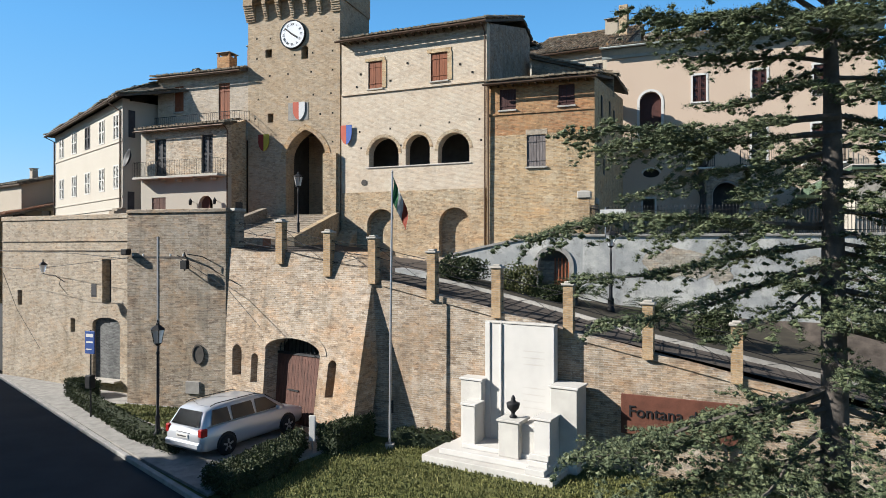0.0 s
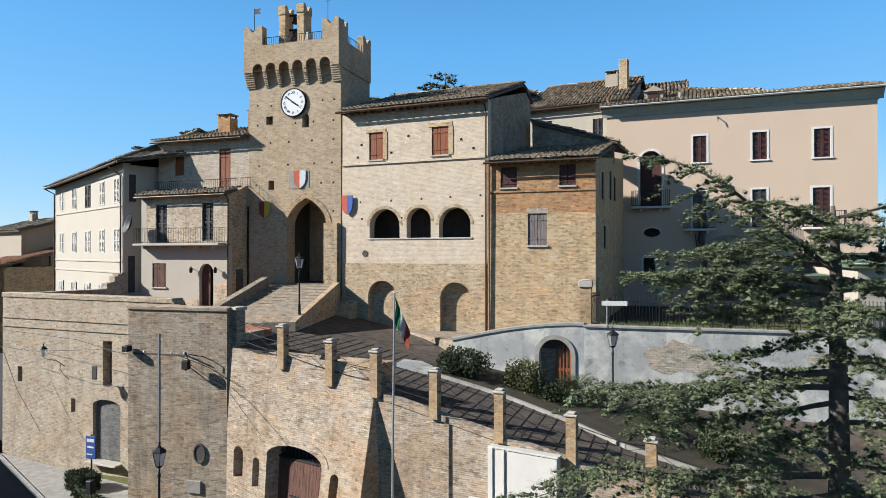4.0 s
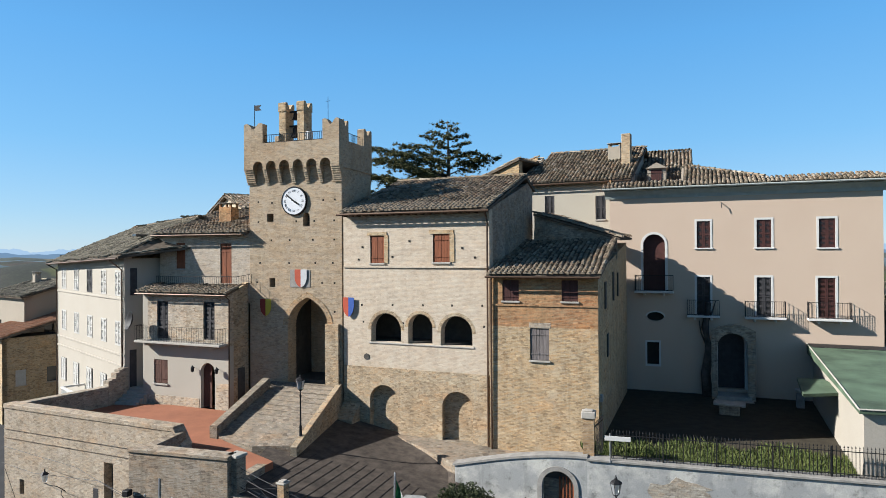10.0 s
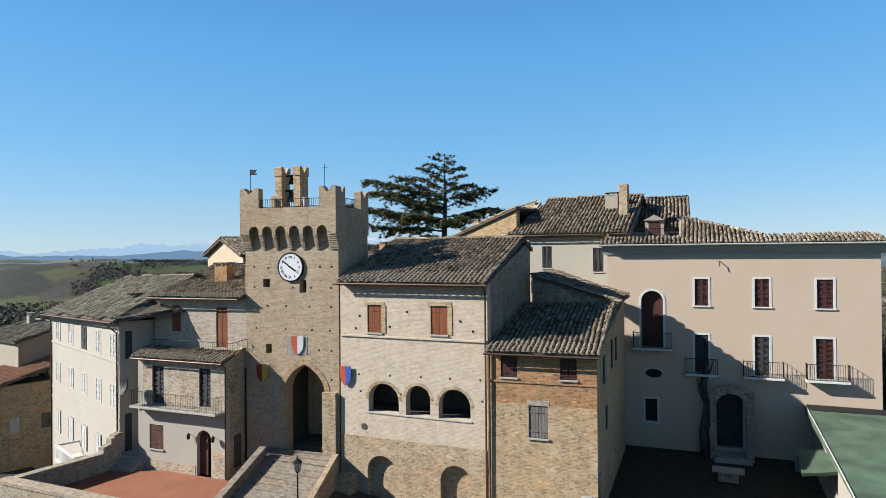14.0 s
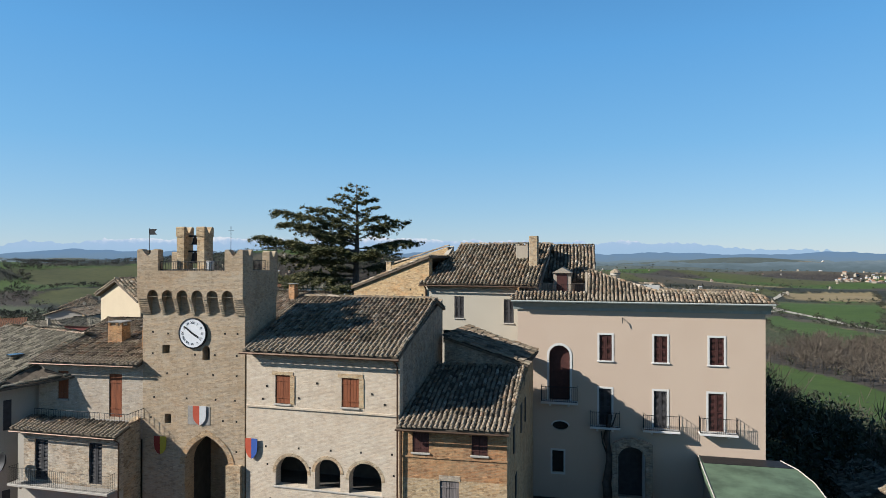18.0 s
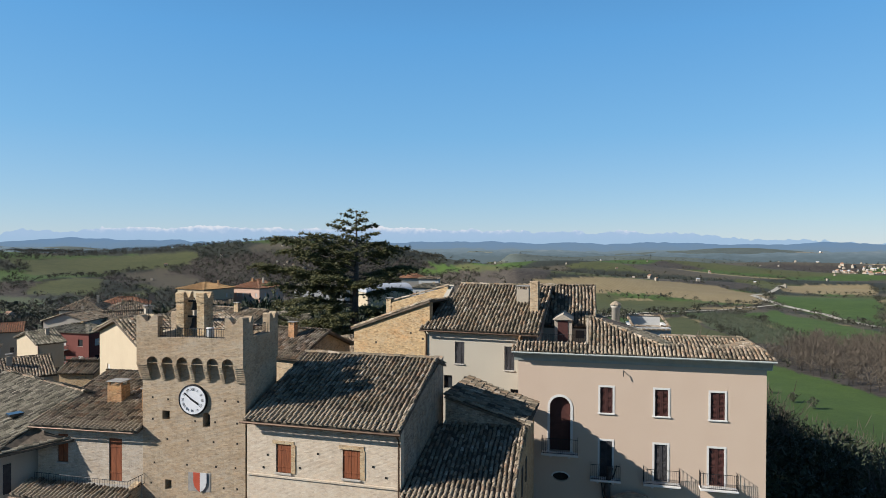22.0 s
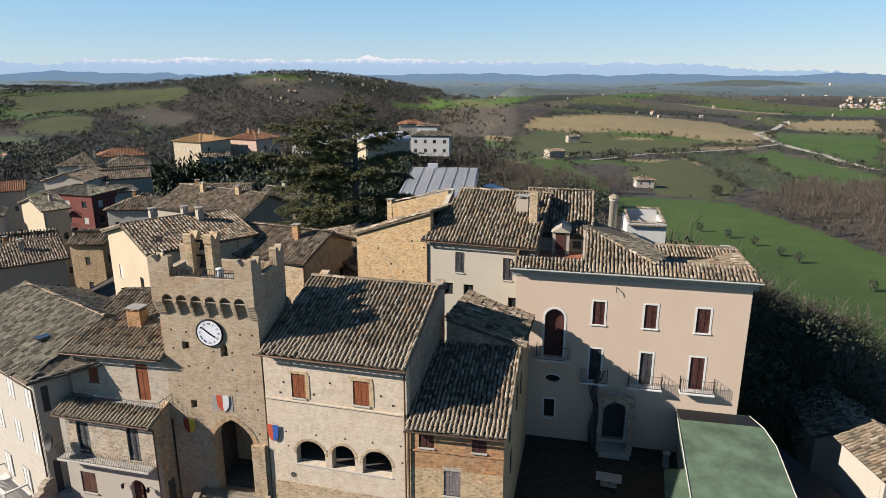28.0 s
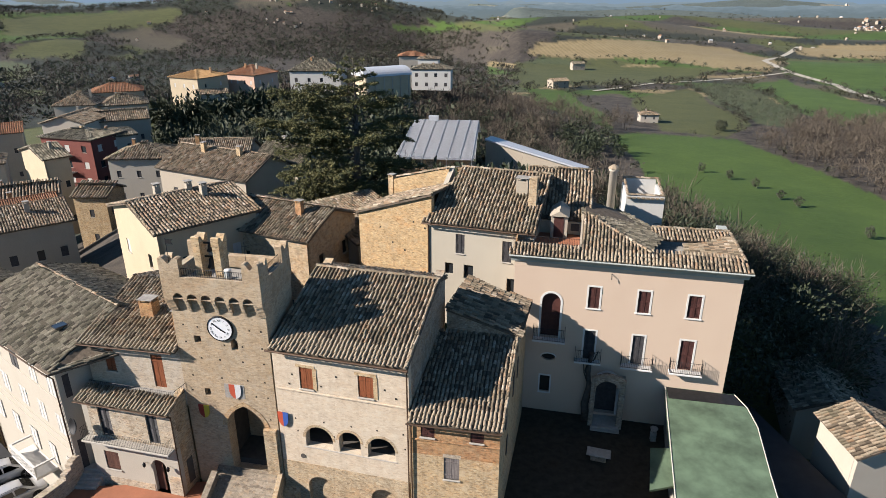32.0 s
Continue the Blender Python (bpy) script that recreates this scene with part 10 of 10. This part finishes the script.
P_, H = P_[::3] + np.array((1.5, 1.0, 0)), H[::3] * 1.25
tree_cloud("bank_saplings", "bare pale saplings on the bank", P_, H, H * 0.7, "twig", 7, 220, 0.1, 0.035, 0.1, 0.8)
# bare wood beyond the crop
P_, rng = scatter(8, 6500, 130, 330, 140, 330, lambda x, y: inside(FIELDS[9][1], x, y) | ((cover(x, y) == 3) & (bearing(x, y) > 38)))
P_ = P_[:1700]
H = rng.uniform(4.5, 8.0, len(P_))
tree_cloud("bare_wood", "leafless grey-brown wood beyond the crop", P_, H, H * rng.uniform(0.6, 0.95, len(H)), "twig", 9, 60, 0.12, 0.08, 0.15, 0.7)
# olive grove in rows
gx, gy = np.meshgrid(np.arange(150, 320, 6.5), np.arange(250, 490, 6.5))
gx = (gx + (gy - 250) * 0.12).ravel() + np.random.default_rng(2).normal(0, 0.8, gx.size)
gy = gy.ravel() + np.random.default_rng(3).normal(0, 0.8, gx.size)
ok = inside(FIELDS[5][1], gx, gy)
P_ = np.stack([gx[ok], gy[ok], land(gx[ok], gy[ok])], 1)
H = np.random.default_rng(4).uniform(3.0, 4.6, len(P_))
tree_cloud("olive_grove", "grey-green olive trees in rows", P_, H * 0.9, H * 1.05, "olive", 10, 80, 0.075, 0.5, 0.25, 0.2, False)
# dark trees among the houses on the ridge
P_, rng = scatter(11, 1500, -62, 26, 84, 245, lambda x, y: (land(x, y) > -6) & ~((x < -28) & (y < 135)))
keep = np.ones(len(P_), bool)
for ob in list(scene.objects):
    if ob.parent is None and ob.get("category") in ("house", "hall", "tree") and 60 < ob.location.y < 300:
        keep &= np.hypot(P_[:, 0] - ob.location.x, P_[:, 1] - ob.location.y) > 9.5
P_ = P_[keep][:260]
H = rng.uniform(5.5, 11.0, len(P_))
tree_cloud("garden_trees", "dark evergreen garden trees between the houses", P_, H, H * rng.uniform(0.7, 1.1, len(H)), "wood_dark", 12, 340, 0.05, 0.45, 0.45, 0.1)
P_, H = P_[1::4] + np.array((3.0, 2.0, 0)), H[1::4] * 1.0
tree_cloud("garden_saplings", "bare trees between the houses", P_, H, H * 0.8, "twig", 13, 360, 0.085, 0.035, 0.1, 0.7)
P_, rng = scatter(41, 900, -62, 24, 190, 236, lambda x, y: (bearing(x, y) > -17) & (bearing(x, y) < 5))
keep = np.ones(len(P_), bool)
for ob in list(scene.objects):
    if ob.parent is None and ob.get("category") in ("house", "hall") and 180 < ob.location.y < 300:
        keep &= np.hypot(P_[:, 0] - ob.location.x, P_[:, 1] - ob.location.y) > 9.0
P_ = P_[keep][:110]
gx = np.linspace(-64, -22, 34) + rng.normal(0, 0.8, 34)
gy = np.interp(gx, (-64, -45, -22), (226, 219, 228)) + rng.normal(0, 1.8, 34)
P_ = np.concatenate([P_, np.stack([gx, gy, land(gx, gy)], 1)])
H = np.concatenate([rng.uniform(8.0, 13.0, len(P_) - 34), rng.uniform(10.5, 16.0, 34)])
tree_cloud("ridge_trees", "tall dark evergreens before the ridge houses", P_, H, H * rng.uniform(0.5, 0.8, len(H)), "wood_dark", 42, 260, 0.055, 0.4, 0.4, 0.2)
# woods of the western valley: dense bare wood with evergreens on the belt below the village, thinner elsewhere
def in_fields(kinds, x, y):
    hit = np.zeros(x.shape, bool)
    for k_, poly in FIELDS:
        if k_ in kinds:
            hit |= inside(poly, x + 2.5 * np.sin(y / 17), y + 2.5 * np.sin(x / 13))
    return hit


P_, rng = scatter(14, 20000, -420, 160, 230, 900, lambda x, y: np.isin(cover(x, y), (3, 4)) & (bearing(x, y) < 14) & (bearing(x, y) > -30) & ((np.sin(x / 31 + 1.2 * np.sin(y / 43)) + np.sin(y / 37 - x / 90) > -0.35) | in_fields((3, 4), x, y)))
P_ = P_[rng.permutation(len(P_))][:9500]
H = rng.uniform(3.0, 6.0, len(P_)) * np.where(np.hypot(P_[:, 0], P_[:, 1]) < 420, 1.35, 1.0)
odd = np.arange(len(P_)) % 5 > 1
tree_cloud("valley_wood", "grey-brown winter wood in the valley", P_[odd], H[odd] * 1.15, H[odd] * 1.2, "twig_far", 15, 19, 0.14, 0.16, 0.1, 0.5, False)
tree_cloud("valley_wood", "dark green wood in the valley", P_[~odd], H[~odd], H[~odd] * 1.1, "wood_dark", 16, 21, 0.12, 0.5, 0.2, 0.1, False)
# hedgerows along field edges, and scattered far trees
rng = np.random.default_rng(17)
rr, aa = 430 * np.exp(rng.random(60000) * math.log(2600 / 430)), np.radians(rng.uniform(-30, 46, 60000))
hx, hy = rr * np.sin(aa), rr * np.cos(aa)
_i, gap = nearest_sites(hx, hy)
ok = (gap < 0.008 * rr + 1.5) | (rng.random(60000) < 0.012)
for k_, poly in FIELDS:
    ok &= ~inside(poly, hx, hy)
hx, hy = hx[ok][:4200], hy[ok][:4200]
P_ = np.stack([hx, hy, land(hx, hy)], 1)
H = rng.uniform(3.5, 8.0, len(P_)) * (1 + np.hypot(hx, hy) / 4000)
tree_cloud("hedgerow_trees", "dark hedgerows and scattered trees between the fields", P_, H * 0.7, H * 0.85, "hedgerow", 18, 15, 0.15, 0.5, 0.15, 0.1, False)
# dark woods over the village hill and in broken belts on the slopes before it
P_, rng = scatter(31, 20000, -420, 130, 380, 1100, lambda x, y: (bearing(x, y) < 9) & ~in_fields((0, 1, 2, 6), x, y) & ((np.sin(x / 61 + 1.3 * np.sin(y / 83)) + np.sin(y / 47 + x / 140) > 0.6) | ((np.hypot((x + 20) / 1.5, y - 905) < 70) & (np.sin(x / 19) + np.sin(y / 23) > -0.8))))
P_ = P_[:4600]
H = rng.uniform(2.6, 5.6, len(P_))
tree_cloud("hillside_wood", "dark woods in belts over the village hill", P_, H, H * 1.15, "hedgerow", 32, 17, 0.15, 0.5, 0.2, 0.1, False)
# edges of the near fields
pts = []
for k_, poly in FIELDS[:9]:
    for (xa, ya), (xb, yb) in zip(poly, poly[1:] + poly[:1]):
        m = int(math.hypot(xb - xa, yb - ya) / 5)
        for i in range(m):
            if rng.random() < (0.55 if math.hypot(xa, ya) > 300 else 0.18):
                q = rng.random()
                pts.append((xa + (xb - xa) * q + rng.normal(0, 2), ya + (yb - ya) * q + rng.normal(0, 2)))
pts = np.array(pts)
P_ = np.column_stack([pts, land(pts[:, 0], pts[:, 1])])
H = rng.uniform(2.0, 5.5, len(P_))
tree_cloud("field_edge_bushes", "bushes and small trees along the field edges", P_, H, H * 1.2, "hedgerow", 19, 50, 0.09, 0.45, 0.2, 0.1, False)
for x, y, h in ((156.5, 255.9, 5.5), (105.1, 179.4, 3.6), (108.9, 170.2, 3.4), (110.3, 159.8, 3.2), (109.6, 147.6, 3.0), (109.3, 140.1, 3.4), (108.3, 115.6, 3.2)):
    shrub("field_tree", "single small olive tree in the crop", x, y, float(land(x, y)) + 0.3, h * (0.5 if h > 5 else 0.34), h * 0.8, "olive", int(x), 500 if h > 5 else 160, 0.4 if h > 5 else 0.28)

# country road: a pale strip laid on the land
def strip(name, label, pts, w, mat):
    bm = bmesh.new()
    rows_ = []
    for (xa, ya), (xb, yb) in zip(pts, pts[1:]):
        m = max(2, int(math.hypot(xb - xa, yb - ya) / 12))
        for i in range(m):
            rows_.append((xa + (xb - xa) * i / m, ya + (yb - ya) * i / m))
    rows_.append(pts[-1])
    vs = []
    for i, (x, y) in enumerate(rows_):
        xa, ya = rows_[max(0, i - 2)]
        xb, yb = rows_[min(len(rows_) - 1, i + 2)]
        ln = math.hypot(xb - xa, yb - ya)
        nx, ny = -(yb - ya) / ln * w / 2, (xb - xa) / ln * w / 2
        vs.append([bm.verts.new((x + s * nx, y + s * ny, float(land(x + s * nx, y + s * ny)) + 0.5)) for s in (-1, 0, 1)])
    for a, b in zip(vs, vs[1:]):
        for j in range(2):
            bm.faces.new((a[j], a[j + 1], b[j + 1], b[j]))
    return world_part(name, bm, mat, label, "road")


strip("country_road", "white gravel road curving over the fields", [(322, 353), (345, 410), (368, 454), (388, 536), (405, 584), (430, 640), (480, 700), (561, 783), (776, 1028)], 6.0, M["gravel"])
strip("farm_track", "pale farm track below the tan field", [(160, 415), (194, 440), (232, 476), (304, 511), (356, 529), (388, 540)], 4.0, M["gravel"])

# far settlements: little houses on the hills
rng = np.random.default_rng(23)
vs, fs, mi = [], [], []


def tiny(x, y, s, red):
    (x, y, z), = drawn_out(np.array([(x, y, float(land(x, y)))]))[0].tolist()
    a = rng.uniform(0, 3.14)
    c, q = math.cos(a), math.sin(a)
    w, d_, h = s * rng.uniform(0.8, 1.5), s * rng.uniform(0.6, 0.9), s * rng.uniform(0.55, 0.9)
    o = len(vs)
    for u, v in ((-1, -1), (1, -1), (1, 1), (-1, 1)):
        for k in (-1.0, h):
            vs.append((x + (u * w * c - v * d_ * q) / 2, y + (u * w * q + v * d_ * c) / 2, z + k))
    for u in (-1, 1):
        vs.append((x + u * w * c / 2, y + u * w * q / 2, z + h * 1.4))
    for i in range(4):
        j = (i + 1) % 4
        fs.append((o + 2 * i, o + 2 * j, o + 2 * j + 1, o + 2 * i + 1))
        mi.append(0)
    for f in ((1, 3, 9, 8), (5, 7, 8, 9), (7, 1, 8), (3, 5, 9)):
        fs.append(tuple(o + g for g in f))
        mi.append(red if len(f) == 4 else 0)


for n, b0, b1, r0, r1, s in ((18, 33, 46, 1500, 2400, 5), (130, 38, 50, 2300, 3200, 7), (90, 39.5, 45, 1750, 1950, 6.5), (22, 12, 40, 1300, 2300, 5), (38, -6, 3.5, 840, 950, 5.2), (12, -6.5, -3.5, 760, 820, 5.2), (12, -30, -8, 650, 1300, 5.5), (16, -10, 14, 900, 2000, 6), (5, 26, 38, 860, 1150, 5.5), (5, -34, -16, 380, 560, 7)):
    for _k in range(n):
        b, r = radians(rng.uniform(b0, b1)), rng.uniform(r0, r1)
        tiny(r * math.sin(b), r * math.cos(b), s * rng.uniform(0.7, 1.2), 1 if rng.random() < 0.75 else 2)
me = bpy.data.meshes.new("far_houses")
me.from_pydata(vs, [], fs)
for k_ in ("dull_house", "tile_flat", "tarp"):
    me.materials.append(M[k_])
me.polygons.foreach_set("material_index", mi)
tagged(new("far_houses", me), "pale farmhouses and villages on the distant hills", "houses", kind="stuff")

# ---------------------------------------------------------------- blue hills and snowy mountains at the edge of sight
# Emission with the distance haze put into its colour stops; no light reaches it.
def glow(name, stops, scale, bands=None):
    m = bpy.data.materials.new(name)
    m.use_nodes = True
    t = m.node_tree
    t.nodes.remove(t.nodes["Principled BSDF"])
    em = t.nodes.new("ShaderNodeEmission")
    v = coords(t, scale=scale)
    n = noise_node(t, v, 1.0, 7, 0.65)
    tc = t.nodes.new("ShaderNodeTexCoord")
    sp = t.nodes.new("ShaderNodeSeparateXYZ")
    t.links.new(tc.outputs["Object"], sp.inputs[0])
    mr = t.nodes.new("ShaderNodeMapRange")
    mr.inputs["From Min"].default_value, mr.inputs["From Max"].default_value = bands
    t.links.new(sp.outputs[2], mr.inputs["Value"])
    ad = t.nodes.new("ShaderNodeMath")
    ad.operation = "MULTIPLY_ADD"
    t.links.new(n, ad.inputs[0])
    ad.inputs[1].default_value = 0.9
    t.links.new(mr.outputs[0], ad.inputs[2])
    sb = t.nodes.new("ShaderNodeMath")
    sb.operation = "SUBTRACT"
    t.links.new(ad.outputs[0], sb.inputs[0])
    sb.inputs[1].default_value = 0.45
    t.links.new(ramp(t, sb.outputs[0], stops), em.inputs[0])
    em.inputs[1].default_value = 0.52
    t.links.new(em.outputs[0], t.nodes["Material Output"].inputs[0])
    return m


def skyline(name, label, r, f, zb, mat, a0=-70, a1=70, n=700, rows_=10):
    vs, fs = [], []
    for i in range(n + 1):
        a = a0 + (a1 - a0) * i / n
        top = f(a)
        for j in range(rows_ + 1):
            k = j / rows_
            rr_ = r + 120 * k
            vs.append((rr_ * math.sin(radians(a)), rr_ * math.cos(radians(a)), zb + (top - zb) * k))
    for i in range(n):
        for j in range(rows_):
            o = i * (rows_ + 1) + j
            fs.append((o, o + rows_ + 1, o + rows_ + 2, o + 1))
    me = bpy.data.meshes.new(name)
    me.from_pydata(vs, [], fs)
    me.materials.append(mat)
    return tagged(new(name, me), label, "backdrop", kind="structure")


def rough(a, s, o=6):
    return sum(noise.noise((a * s * 2 ** k, 7.3 * s, 1.7 * k)) / 1.8 ** k for k in range(o))


def peaks(a):
    """Height of the snowy range over the bearing: broad massifs with jagged crests, lower towards the sides."""
    h = 80.0
    for c, w, k in ((-15, 7, 34), (-9, 5, 26), (-3, 5, 22), (2.4, 2.6, 34), (6, 6, 30), (14, 7, 18), (24, 6, 10)):
        h += k * math.exp(-((a - c) / w) ** 2)
    return h + 24 * rough(a, 0.5) + 9 * rough(a, 2.2) - 60 * max(0, (abs(a - 2) - 24) / 20)


# self-glowing ranges: the farther one stands, the more haze is painted in
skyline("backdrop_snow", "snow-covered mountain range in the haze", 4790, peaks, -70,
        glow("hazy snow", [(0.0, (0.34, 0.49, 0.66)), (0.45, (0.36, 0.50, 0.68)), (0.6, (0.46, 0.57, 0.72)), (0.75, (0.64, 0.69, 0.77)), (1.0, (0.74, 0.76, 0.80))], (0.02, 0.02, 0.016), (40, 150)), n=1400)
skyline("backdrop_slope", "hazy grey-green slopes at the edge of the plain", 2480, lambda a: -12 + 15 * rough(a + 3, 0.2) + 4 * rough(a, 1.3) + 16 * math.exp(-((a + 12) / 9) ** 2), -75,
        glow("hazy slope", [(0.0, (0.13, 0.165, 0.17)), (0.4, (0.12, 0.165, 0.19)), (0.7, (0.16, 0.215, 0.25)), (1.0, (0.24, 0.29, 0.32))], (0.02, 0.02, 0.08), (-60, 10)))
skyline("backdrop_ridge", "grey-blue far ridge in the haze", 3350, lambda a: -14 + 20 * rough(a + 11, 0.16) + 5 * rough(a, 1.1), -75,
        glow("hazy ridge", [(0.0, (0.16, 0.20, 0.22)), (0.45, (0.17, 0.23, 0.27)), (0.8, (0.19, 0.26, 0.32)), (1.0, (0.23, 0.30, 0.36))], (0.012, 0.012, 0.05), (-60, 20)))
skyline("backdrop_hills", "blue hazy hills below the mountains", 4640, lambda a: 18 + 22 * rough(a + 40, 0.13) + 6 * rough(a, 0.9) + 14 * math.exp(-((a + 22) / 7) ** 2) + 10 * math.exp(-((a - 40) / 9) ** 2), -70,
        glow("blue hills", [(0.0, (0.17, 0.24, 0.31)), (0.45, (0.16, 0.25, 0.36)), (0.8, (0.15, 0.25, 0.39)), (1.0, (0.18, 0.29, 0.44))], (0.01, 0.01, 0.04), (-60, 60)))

for m_ in bpy.data.materials:
    if "Principled BSDF" in m_.node_tree.nodes:
        deepen(m_)
